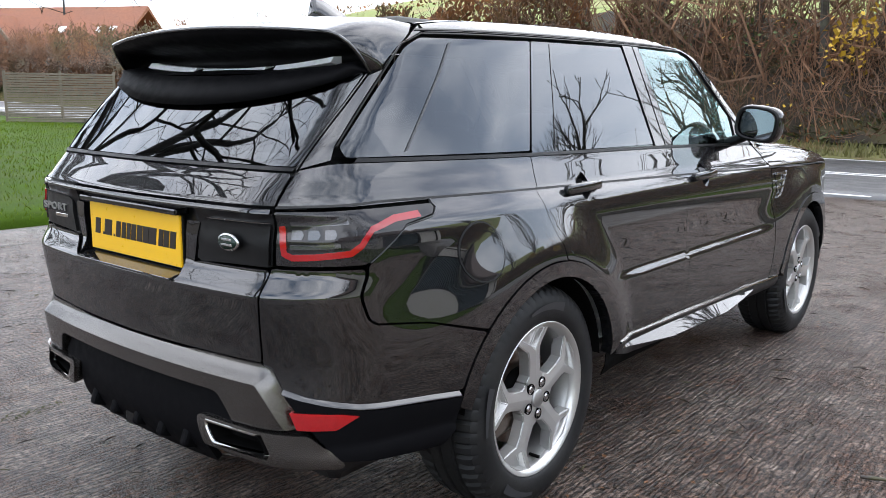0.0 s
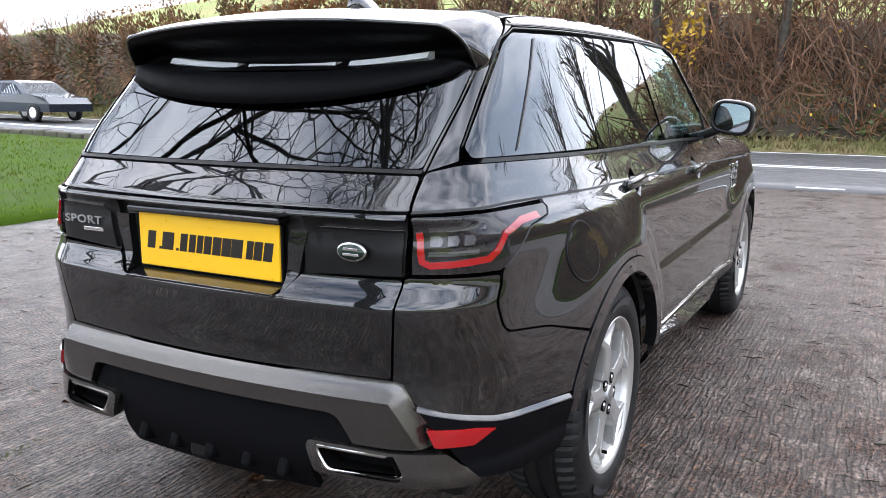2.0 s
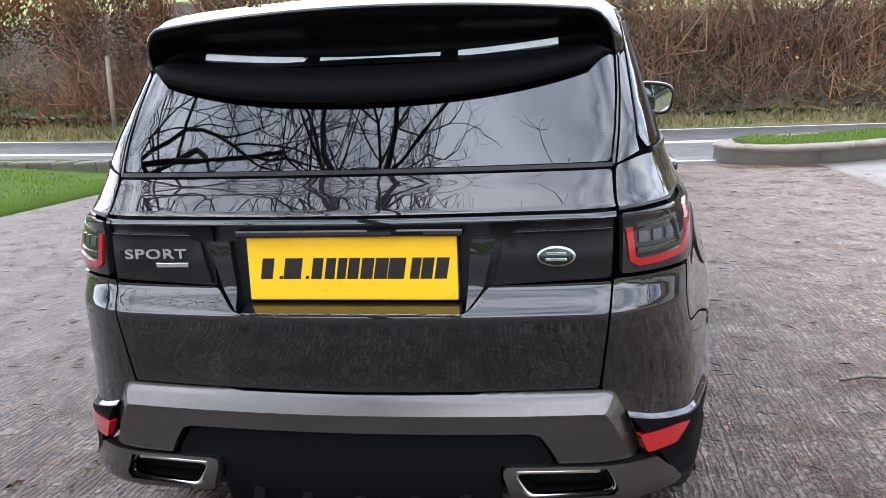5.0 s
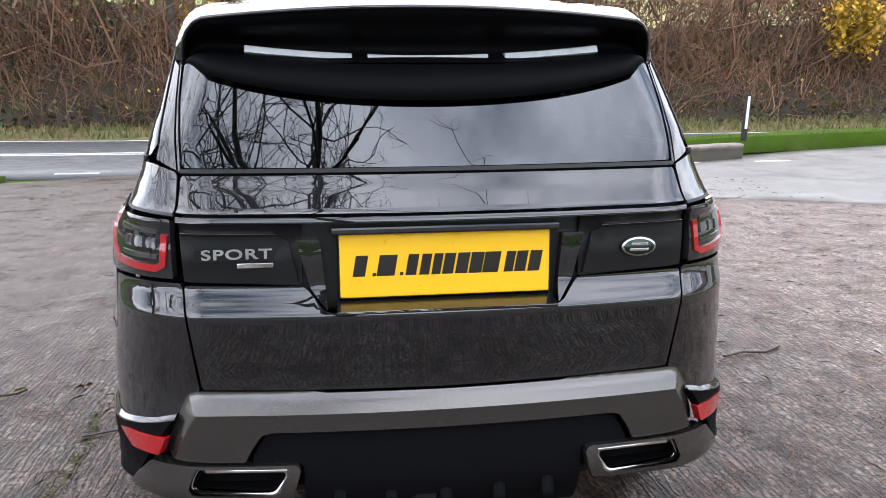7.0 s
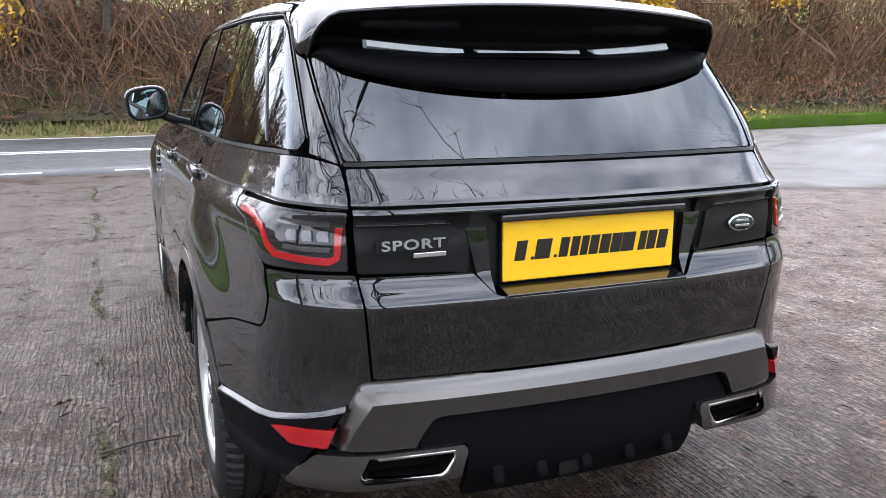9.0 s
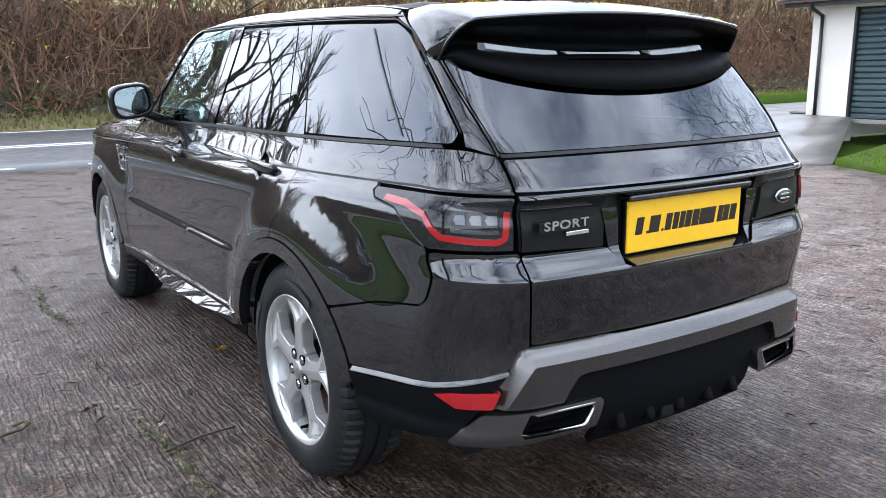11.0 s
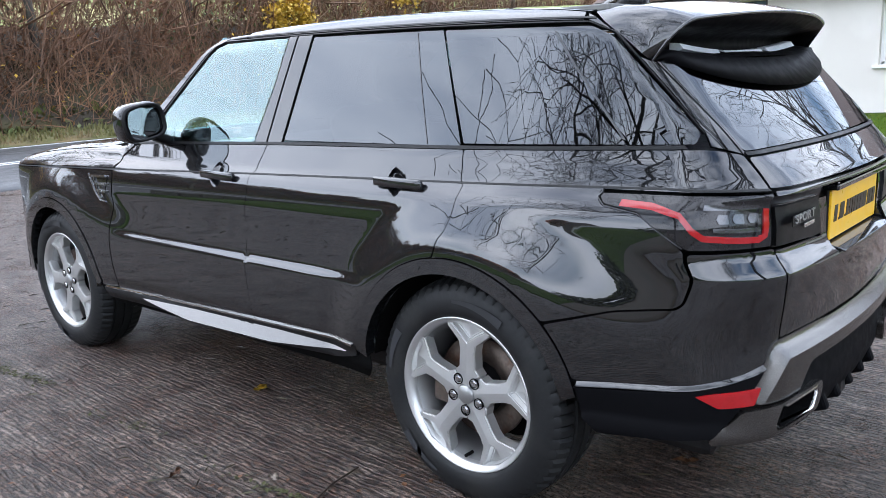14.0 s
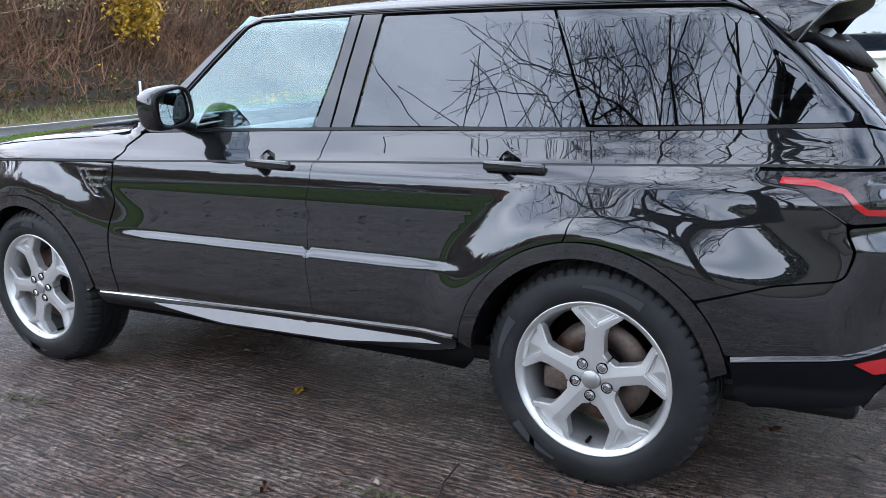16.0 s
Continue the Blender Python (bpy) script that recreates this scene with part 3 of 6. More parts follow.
ground = bmesh.new()
size = [-900, -300, -120, -60, -30, -15, -8, 0, 15, 40, 120, 300, 900]
grid = [[ground.verts.new((x, y, rise(max(x, -90)) - .06)) for x in size] for y in size]
for a, b in zip(grid, grid[1:]):
    for i in range(len(size) - 1):
        ground.faces.new((a[i], a[i + 1], b[i + 1], b[i]))
tagged(part("ground", ground, GRASS, smooth=True), kind="structure")
sheet("yard", [(-6.6, -9), (14, -9), (12.6, .5), (8.0, .8), (8.6, 2.4), (9.44, 4.21), (4.3, 6.93), (4.34, 10.7), (3.2, 10.94), (-3.6, 10.94), (-6.3, 9.4), (-6.5, 4)], CONCRETE, 0, .05, 1.2)
sheet("driveway", [(9.45, 4.22), (13.0, 6.0), (13.15, 7.4), (16, 9.5), (30, 12.5), (30, 16), (15, 14.4), (9.2, 13.2), (5.8, 11.6), (4.3, 10.6), (4.25, 6.95)], PALE_CONCRETE, .006, .05, .8,
      height=lambda x, y: .38 * float(ramp(9.5, 13, x)) * (1 - float(ramp(8.5, 11, y))) + .1 * float(ramp(8, 14, x)))
sheet("road", [(-110, 10.95), (110, 10.95), (110, 20.2), (-110, 20.2)], ASPHALT, .004, .05, 2.5)


def marking(x0, x1, y0, y1):
    n = max(1, int(abs(x1 - x0) / 3))
    v, f = [], []
    for i in range(n + 1):
        x = x0 + (x1 - x0) * i / n
        v += [(x, y0, rise(x) + .011), (x, y1, rise(x) + .011), (x, y0, rise(x) + .004), (x, y1, rise(x) + .004)]
    for i in range(n):
        a, b = 4 * i, 4 * i + 4
        f += [(a, b, b + 1, a + 1), (a + 2, b + 2, b, a), (a + 1, b + 1, b + 3, a + 3)]
    return tagged(from_points("road_marking", v, f, LINE_WHITE, smooth=False), "worn white painted line on the road", "road marking", "road markings", "structure")


marking(-100, 100, 15.25, 15.38)
marking(-100, 100, 15.62, 15.75)
marking(-100, 100, 19.85, 19.97)
for k in range(-14, 14):
    marking(k * 1.75 + .55, k * 1.75 + 1.25, 11.28, 11.40)

# verges
bump_v = lambda x, y: rise(x) + .05 + .06 * noise.noise((x * .4, y * .4, 0)) + .10 * float(ramp(-6.5, -10, x))
sheet("lawn", [(-6.4, 9.6), (-5.2, 10.6), (-8.5, 13.0), (-40, 10.6), (-60, 8), (-60, .4), (-6.62, .4), (-6.75, 1.6), (-6.5, 5)], GRASS, 0, .10, 1.0, bump_v)
sheet("tree_verge", [(-6.62, .39), (-60, .39), (-60, -30), (-8, -30), (-6.7, -6), (-6.5, -2)], LITTER_GROUND, 0, .10, 1.0, bump_v)
verge_h = lambda x, y: .30 + .07 * noise.noise((x * .5, y * .5, 3)) + .08 * float(ramp(5, 9, x))
ISLAND = [(3.38, 11.3), (3.30, 11.9), (3.7, 12.55), (4.6, 12.95), (8, 13.6), (14, 15.4), (30, 17.6), (30, 16.1), (15, 14.5), (9.2, 13.25), (5.8, 11.65), (4.4, 10.75), (3.75, 10.85)]
sheet("verge", ISLAND, GRASS, 0, .33, .5, verge_h)
lawn_h = lambda x, y: .03 + .36 * float(ramp(8.4, 12.8, x)) + .03 * noise.noise((x, y, 9))
sheet("house_lawn", [(8.05, .85), (8.65, 2.4), (9.5, 4.2), (12.9, 5.3 - 1.25), (13.15, 4.0), (13.15, -7), (9, -7), (8.0, -2)], GRASS, 0, .12, .5, lawn_h)
sheet("far_verge", [(-110, 20.2), (110, 20.2), (110, 22.6), (-110, 22.6)], ROUGH_GRASS, .03, .08, 1.5, lambda x, y: rise(x) + .12 * (y - 20.2))

# stone kerb round the island: single stones
kerb = thing("island_kerb", label="low stone kerb round the grass island", category="kerb")
stone_mesh = box((.33, .24, .24), bevel=.04)
sm = bpy.data.meshes.new("stone")
stone_mesh.to_mesh(sm)
sm.materials.append(STONE)
rnd = random.Random(4)
def sweep(points, profile):
    """A section of (way out, height) carried along a line."""
    p = np.array(points)
    t = np.gradient(p, axis=0)
    t /= np.linalg.norm(t, axis=1, keepdims=True)
    out = np.stack([-t[:, 1], t[:, 0]], 1)
    v, f, n = [], [], len(profile)
    for q, o in zip(p, out):
        v += [(q[0] + o[0] * d, q[1] + o[1] * d, z + .012 * noise.noise((q[0] * 4, q[1] * 4, z * 9))) for d, z in profile]
    for i in range(len(p) - 1):
        for k in range(n - 1):
            f.append((i * n + k, i * n + k + 1, (i + 1) * n + k + 1, (i + 1) * n + k))
    return v, f


kerb_line = [(3.0 + 4.6, 12.15), (5.8, 11.35), (4.45, 10.62)] + [(3.95 + .85 * math.cos(a), 11.42 + .85 * math.sin(a)) for a in np.linspace(radians(-60), radians(-240), 12)] + [(4.6, 12.9), (6.5, 13.3)]
kerb_line = densify(kerb_line, .12)[:-13]
from_points("coping", *sweep(kerb_line, [(.17, .20), (.20, .24), (.185, .275), (.12, .295), (-.05, .30), (-.14, .29), (-.16, .26)]), COPING, kerb, "smooth worn coping")
from_points("rubble_face", *sweep(kerb_line, [(.16, -.05), (.175, .06), (.165, .13), (.17, .21)]), STONE, kerb, "rough mossy face")
wall = thing("verge_wall", label="low mossy stone wall along the road", category="wall")
for i in range(70):
    x = -6.2 - i * .46
    y = 10.75 + min(.5, i * .03)
    ob = new("stone", sm)
    ob.parent = wall
    ob.matrix_basis = pose(x, y, rise(x) + .16, rnd.uniform(-4, 4), rnd.uniform(-4, 4), rnd.uniform(-5, 5))
    ob.scale = (rnd.uniform(1.2, 1.42), rnd.uniform(.9, 1.2), rnd.uniform(.9, 1.15))


# ---- scatter of blades, twigs and leaves ----
def scatter_tris(name, places, sizes, material, label, category, flat=.0, seed=0, slim=.18):
    """Many single leaves or blades: each a bent pair of triangles."""
    r = np.random.default_rng(seed)
    n = len(places)
    yaw, tilt = r.uniform(0, 2 * math.pi, n), r.uniform(-1, 1, n) * (1 - flat) * 1.3
    along = np.stack([np.cos(yaw) * np.cos(tilt), np.sin(yaw) * np.cos(tilt), np.sin(tilt)], 1)
    across = np.stack([-np.sin(yaw), np.cos(yaw), r.uniform(-.6, .6, n) * (1 - flat)], 1)
    s = sizes[:, None]
    a, d = places - along * s, places + along * s
    b, c = places + across * s * slim * 2, places - across * s * slim * 2
    b[:, 2] += sizes * .15
    v = np.stack([a, b, d, c], 1).reshape(-1, 3)
    f = [(4 * i, 4 * i + 1, 4 * i + 2, 4 * i + 3) for i in range(n)]
    return tagged(from_points(name, v, f, material, smooth=False), label, category, kind="stuff")


def blades(name, places, tall, material, label, seed=0):
    r = np.random.default_rng(seed)
    n = len(places)
    yaw = r.uniform(0, 2 * math.pi, n)
    h = tall * r.uniform(.5, 1.3, n)
    w = h * .16
    side = np.stack([np.cos(yaw), np.sin(yaw), 0 * yaw], 1) * w[:, None]
    top = places + np.stack([r.normal(0, .35, n) * h, r.normal(0, .35, n) * h, h], 1)
    v = np.stack([places - side, places + side, top], 1).reshape(-1, 3)
    return tagged(from_points(name, v, [(3 * i, 3 * i + 1, 3 * i + 2) for i in range(n)], material, smooth=False), label, "grass", kind="stuff")


def spread(poly, n, height, seed):
    r = np.random.default_rng(seed)
    e = np.array(poly)
    lo, hi = e.min(0), e.max(0)
    p = r.uniform(lo, hi, (int(n * 3), 2))
    p = p[within(p, e)][:n]
    return np.array([(x, y, height(x, y) - .01) for x, y in p])


blades("lawn_grass", spread([(-6.7, .5), (-6.5, 9.4), (-8.6, 10.6), (-26, 10.6), (-26, .5)], 30000, bump_v, 1), .055, BLADES, "short bright green lawn grass", 1)
blades("verge_grass", spread(ISLAND, 22000, verge_h, 2), .045, BLADES, "short green verge grass", 2)
blades("house_lawn_grass", spread([(8.1, .9), (8.7, 2.4), (9.5, 4.1), (12.9, 4.0), (13.1, -3), (8.6, -2)], 14000, lawn_h, 3), .045, BLADES, "short green lawn grass by the house", 3)
blades("far_verge_grass", spread([(-60, 20.2), (50, 20.2), (50, 22.8), (-60, 22.8)], 26000, lambda x, y: rise(x) + .12 * (y - 20.2), 4), .22, ROUGH_GRASS, "rough yellowed grass beyond the road", 4)

# ---- bank, hedge and scrub beyond the road ----
top_of = table([(-130, 4.1), (-60, 4.0), (-29, 3.9), (-22, 4.1), (-17, 4.4), (-14, 4.9), (-8, 5.5), (0, 5.0), (8, 4.4), (16, 4.6), (30, 5.0), (60, 5.5), (120, 5)])
bank_v, bank_f = [], []
cols = list(range(-120, 101, 2))
for x in cols:
    h = float(top_of(x))
    for y, f in ((22.0, .02), (23.2, .25), (24.5, .5), (26.0, .72), (29, .70)):
        bank_v.append((x, y + 1.8 * float(ramp(-11, -14, x)) + .5 * noise.noise((x * .3, y, 0)), rise(x) + .2 + h * f * (1.0 + .30 * float(ramp(-11, -14, x))) + .25 * noise.noise((x * .25, y * .5, 5))))
for i in range(len(cols) - 1):
    for k in range(4):
        a = i * 5 + k
        bank_f.append((a, a + 5, a + 6, a + 1))
tagged(from_points("bank", bank_v, bank_f, EARTH), kind="structure")


def hedge_places(n, x0, x1, seed, low=0.0, high=1.0, front=.75):
    r = np.random.default_rng(seed)
    x = r.uniform(x0, x1, n)
    k = low + (high - low) * r.uniform(0, 1, n) ** .9
    h = top_of(x) * (1 + .09 * np.sin(x * 1.7) + .06 * np.sin(x * 4.3 + 1) + .05 * np.sin(x * 9.1))
    clipped = x < -12
    y = np.where(clipped, 22.5 + r.uniform(0, 1.8, n) * .6 + .25 * np.sin(x * 2.2), 22.0 + k * 3.2 + r.normal(0, .35, n) + r.uniform(0, 1, n) * (1 - front) * 3)
    lift = np.array([rise(q) for q in x])
    return np.stack([x, y, lift + .15 + k * h], 1), r


def twigs(name, n, x0, x1, seed, length, thick, material, label, low=0.0, high=1.0):
    """Thin crossing stems, three-sided."""
    p, r = hedge_places(n, x0, x1, seed, low, high)
    way = np.stack([r.normal(0, .55, n), r.normal(-.15, .4, n), np.abs(r.normal(.8, .5, n))], 1)
    way /= np.linalg.norm(way, axis=1, keepdims=True)
    ln, th = length * r.uniform(.4, 1.4, n)[:, None], thick * r.uniform(.5, 1.4, n)[:, None]
    bend = r.normal(0, .12, (n, 3)) * ln
    a = np.cross(way, [0, 0, 1.0]) + 1e-4
    a /= np.linalg.norm(a, axis=1, keepdims=True)
    b = np.cross(way, a)
    rings = []
    for s, t in ((0, 1.0), (.5, .7), (1, .15)):
        c = p + way * ln * s + bend * (s * (1 - s) * 4)
        rings += [c + a * th * t, c + (-.5 * a + .87 * b) * th * t, c + (-.5 * a - .87 * b) * th * t]
    v = np.stack(rings, 1).reshape(-1, 3)
    f = []
    for i in range(n):
        o = 9 * i
        for k in (0, 3):
            f += [(o + k, o + k + 1, o + k + 4, o + k + 3), (o + k + 1, o + k + 2, o + k + 5, o + k + 4), (o + k + 2, o + k, o + k + 3, o + k + 5)]
    return tagged(from_points(name, v, f, material, smooth=False), label, "hedge", kind="stuff")


twigs("clipped_hedge_twigs", 9000, -80, -11, 11, .7, .016, TWIG, "bare brown twigs of the roadside hedge")
twigs("scrub_twigs", 26000, -16, 45, 12, 1.0, .017, TWIG, "tangled bare brown scrub on the bank")
twigs("tall_stems", 900, -12, 48, 13, 3.2, .035, TWIG, "tall thin bare stems on the bank", .3, 1.0)
p, r = hedge_places(60000, -70, -11, 14)
scatter_tris("hedge_leaves", p, r.uniform(.05, .11, len(p)), LEAF_BROWN, "withered brown leaves of the beech hedge", "hedge", seed=14, slim=.30)
p, r = hedge_places(34000, -14, 45, 15, 0, 1.0)
scatter_tris("scrub_leaves", p, r.uniform(.04, .09, len(p)), LEAF_BROWN, "withered brown leaves in the scrub", "bush", seed=15, slim=.3)
p, r = hedge_places(26000, -40, 45, 16, 0, .85)
keep = (np.sin(p[:, 0] * .55) + np.sin(p[:, 0] * 1.3 + p[:, 2]) + .6 * np.sin(p[:, 2] * 2.2)) > .45
p = p[keep]
scatter_tris("bramble_leaves", p, r.uniform(.05, .11, len(p)), LEAF_GREEN, "dark green brambles and ivy on the bank", "bush", seed=16, slim=.34)
p, r = hedge_places(15000, -60, 45, 17, 0, .16)
scatter_tris("undergrowth", p, r.uniform(.06, .14, len(p)), LEAF_GREEN, "low green undergrowth at the bank's foot", "plant", seed=17, slim=.3)
for cx, cz, s, count, seed in ((17.3, 3.4, 1.15, 1700, 18), (23.5, 5.0, 1.0, 900, 19), (-3.7, 3.2, .9, 140, 20)):
    r = np.random.default_rng(seed)
    d = r.normal(0, 1, (count, 3))
    d /= np.linalg.norm(d, axis=1, keepdims=True)
    p = np.array([cx, 23.0, cz]) + d * np.array([s * .9, .8, s]) * r.uniform(.25, 1, (count, 1)) ** .6 * (1 + .3 * np.sin(d[:, :1] * 7))
    scatter_tris("yellow_bush", p, r.uniform(.06, .12, count), LEAF_YELLOW, "bush with bright yellow autumn leaves", "bush", seed=seed, slim=.34)


p, r = hedge_places(900, -12, 40, 22, .1, .9, 1.0)
p[:, 1] -= .5
keep = (np.sin(p[:, 0] * .9) + np.sin(p[:, 0] * 2.3 + p[:, 2] * 2)) > .3
scatter_tris("yellow_leaves", p[keep], r.uniform(.04, .075, int(keep.sum())), LEAF_YELLOW, "last yellow leaves hanging in the scrub", "leaves", seed=23, slim=.36)
r = np.random.default_rng(24)
p = np.concatenate([np.array([(x, y, .38)]) + r.normal(0, 1, (26, 3)) * [.07, .07, .10] + [0, 0, .16] for x, y in ((12.79, 13.75), (13.1, 13.6), (13.7, 13.9), (14.6, 14.2))])
scatter_tris("yellow_sprigs", p, r.uniform(.03, .06, len(p)), LEAF_YELLOW, "small yellow-leaved sprigs on the verge", "plant", seed=25, slim=.3)


# ---- trees ----
def branch_tree(seed, height, trunk_r, depth, open_by=.62, lean=(0, 0), lift=.10, pull=(0, 0), shrink=.78, first=.30, kids=(2, 3), wiggle=.13, knots=0, low=2.6):
    """A bare tree: limbs that fork again and again, each fork opening from its limb and turning up to the light.
    Gives the thick limbs, and the fine ones apart."""
    r = random.Random(seed)
    thick, fine = ([], []), ([], [])

    def tube(store, pts, rads, sides):
        v, f = store
        base = len(v)
        for i, (p, q) in enumerate(zip(pts, rads)):
            d = (pts[min(i + 1, len(pts) - 1)] - pts[max(i - 1, 0)]).normalized()
            a = d.orthogonal().normalized()
            b = d.cross(a)
            for k in range(sides):
                t = 2 * math.pi * k / sides
                v.append(tuple(p + (a * math.cos(t) + b * math.sin(t)) * q))
        for i in range(len(pts) - 1):
            for k in range(sides):
                m = (k + 1) % sides
                f.append((base + i * sides + k, base + i * sides + m, base + (i + 1) * sides + m, base + (i + 1) * sides + k))

    def grow(p, d, length, rad, level):
        n = 6 if level < 3 else 4
        pts, rads = [p], [rad]
        for i in range(n):
            d = (d + Vector((r.gauss(pull[0], wiggle), r.gauss(pull[1], wiggle), r.gauss(0, wiggle) + lift))).normalized()
            if p.z < low and level:
                d = Vector((d.x, d.y, abs(d.z) + .2)).normalized()
            p = p + d * length / n
            pts.append(p)
            rads.append(rad * (1 - .20 * (i + 1) / n))
        tube(thick if level < 3 else fine, pts, rads, 8 if level < 2 else (5 if level < 4 else 3))
        if level >= depth:
            for _ in range(knots):
                way = Vector((r.gauss(4 * pull[0], .45), r.gauss(4 * pull[1], .45), 1)).normalized()
                ln = length * r.uniform(.5, 1.2)
                sp = [p, p + way * ln * .5 + Vector((r.gauss(0, .04), r.gauss(0, .04), 0)), p + way * ln]
                tube(fine, sp, [rad * .55, rad * .45, rad * .2], 3)
            return
        turn = r.uniform(0, 2 * math.pi)
        count = r.choice(kids) + (1 if level < 2 else 0)
        for k in range(count):
            i = n if k == 0 else r.randint(2 if level else 4, n)
            a = d.orthogonal().normalized()
            b = d.cross(a)
            t = turn + 2 * math.pi * k / count + r.uniform(-.5, .5)
            o = open_by * (r.uniform(.3, .7) if k == 0 else r.uniform(.8, 1.3))
            way = (d * math.cos(o) + (a * math.cos(t) + b * math.sin(t)) * math.sin(o)).normalized()
            grow(pts[i], way, length * shrink * r.uniform(.72, 1.15), max(.0055, rads[i] * (.86 if k == 0 else r.uniform(.56, .78))), level + 1)

    grow(Vector((0, 0, -.1)), Vector((lean[0], lean[1], 1)).normalized(), height * first, trunk_r, 0)
    return thick, fine


def tree(at, label, material, seed, **how):
    base = thing("tree", at, label, "tree")
    thick, fine = branch_tree(seed, **how)
    from_points("trunk", *thick, material, base)
    from_points("crown", *fine, material, base, "bare twigs")
    return base


# bare trees of the yard, seen mirrored in the car's glass and paint
oak = tree((-8.8, -2.2, 0), "large bare oak with wide twisting limbs beside the yard", BARK_DARK, 7, height=21, trunk_r=.22, depth=8, open_by=.80, lean=(.16, .10), lift=.0, pull=(.006, .004), shrink=.80, first=.19, kids=(2, 3, 3), wiggle=.16)
yard_tree = tree((-.7, -5.0, 0), "bare gnarled tree leaning over the yard", BARK_DARK, 1, height=14, trunk_r=.12, depth=6, open_by=.50, lean=(0, .30), lift=.08, pull=(0, .035), shrink=.76, first=.28, kids=(2, 3, 3), wiggle=.15, knots=4)
copy_thing(yard_tree, pose(-6.5, -13.5, 0, rz=120))
far_oak = copy_thing(oak, pose(24, -5.0, .1, rz=150))
far_oak.scale = (.95, .95, 1.25)
copy_thing(yard_tree, pose(-22, -6, .3, rz=60))
# slim trees on the bank
bank_tree = tree((-7.0, 24.2, 2.2), "slim bare tree standing on the bank", BARK, 21, height=9.5, trunk_r=.16, depth=5, open_by=.45, lift=.10, shrink=.72, first=.36)
for x, y, z, turn, s in ((-4.6, 23.6, 1.8, 70, .9), (-3.1, 24.6, 2.6, 160, 1.1), (-1.2, 23.8, 2.0, 240, .8), (2.2, 24.4, 2.4, 300, 1.0), (6.4, 24.8, 2.6, 20, 1.05), (8.4, 24.0, 2.2, 130, .9), (-10.2, 24.6, 2.0, 200, 1.0), (14.5, 25, 2.4, 95, 1.0), (25, 25, 2.6, 10, 1.1), (33, 24.5, 2.4, 310, 1.1), (-13.5, 25.2, 1.8, 33, .8)):
    t = copy_thing(bank_tree, pose(x, y, z, rz=turn))
    t.scale = (s, s, s)
far_tree = tree((-48, 60, 0), "distant bare tree beyond the hedge", BARK, 31, height=11, trunk_r=.22, depth=5, open_by=.55, lift=.08, shrink=.72, first=.36)
for x, y, turn, s in ((-60, 62, 80, .8), (-70, 58, 140, 1), (-82, 66, 20, .9), (-40, 66, 220, 1.1), (-36, 70, 300, .8), (-95, 60, 10, 1), (-54, 70, 260, .7)):
    t = copy_thing(far_tree, pose(x, y, 0, rz=turn))
    t.scale = (s, s, s)

# hill with fields
def hill_z(x, y):
    k = float(ramp(34, 330, y))
    return 1.5 + k * (6 + 42 * float(ramp(-330, -200, x))) + 4.5 * noise.noise((x * .01, y * .012, 2)) * k + 3 * float(ramp(34, 80, y)) * float(ramp(-60, 0, x))


hv, hf = [], []
hx, hy = list(range(-460, 301, 20)), [34, 50, 80, 120, 170, 240, 320, 420]
for y in hy:
    for x in hx:
        hv.append((x, y, hill_z(x, y)))
for j in range(len(hy) - 1):
    for i in range(len(hx) - 1):
        a = j * len(hx) + i
        hf.append((a, a + 1, a + 1 + len(hx), a + len(hx)))
tagged(from_points("hill", hv, hf, FIELD), kind="structure")
sv, sf = [], []
for j, (d, h) in enumerate(((60, 1), (110, 14), (220, 40), (330, 58))):
    for i in range(13):
        a = radians(40 + i * 11)
        sv.append((math.sin(a) * d, math.cos(a) * d, h * (1 - .55 * i / 12) - (1 if j == 0 else 0)))
for j in range(3):
    for i in range(12):
        a = j * 13 + i
        sf.append((a, a + 1, a + 14, a + 13))
tagged(from_points("side_hill", sv, sf, FIELD), kind="structure")
r = np.random.default_rng(40)
pts = []
for (xa, ya, xb, yb) in ((-200, 90, 160, 110), (-280, 190, 200, 210), (-120, 110, -160, 300)):
    t = r.uniform(0, 1, 1500)
    x, y = xa + (xb - xa) * t + r.normal(0, .8, 1500), ya + (yb - ya) * t + r.normal(0, .8, 1500)
    for q, w in zip(x, y):
        pts.append((q, w, hill_z(q, w) + r.uniform(0, 2.2)))
scatter_tris("field_hedges", np.array(pts), r.uniform(.3, .8, len(pts)), LEAF_BROWN, "brown hedges between the fields on the hill", "hedge", seed=41, slim=.4)
# screen of hedge on the other sides of the yard
for name, xa, ya, xb, yb, tall, seed in (("side_hedge", -24, -30, -24, 2, 1.5, 51), ("yard_hedge", -24, -24, 20, -24, 2.4, 52)):
    r = np.random.default_rng(seed)
    t = r.uniform(0, 1, 9000)
    p = np.stack([xa + (xb - xa) * t + r.normal(0, .4, 9000), ya + (yb - ya) * t + r.normal(0, .4, 9000), r.uniform(0, tall, 9000) + np.array([rise(xa)] * 9000)], 1)
    scatter_tris(name, p, r.uniform(.10, .2, 9000), LEAF_GREEN, "dark hedge closing the yard", "hedge", seed=seed, slim=.4)

# ---- white bungalow with a garage ----
house = thing("bungalow", (13.2, 0, 0), "white rendered bungalow with a blue-grey garage shutter", "house")


def house_part(name, size, at, material, bevel=0.0, parent=None, label=""):
    return part(name, box(size, at, bevel), material, parent or house, label)


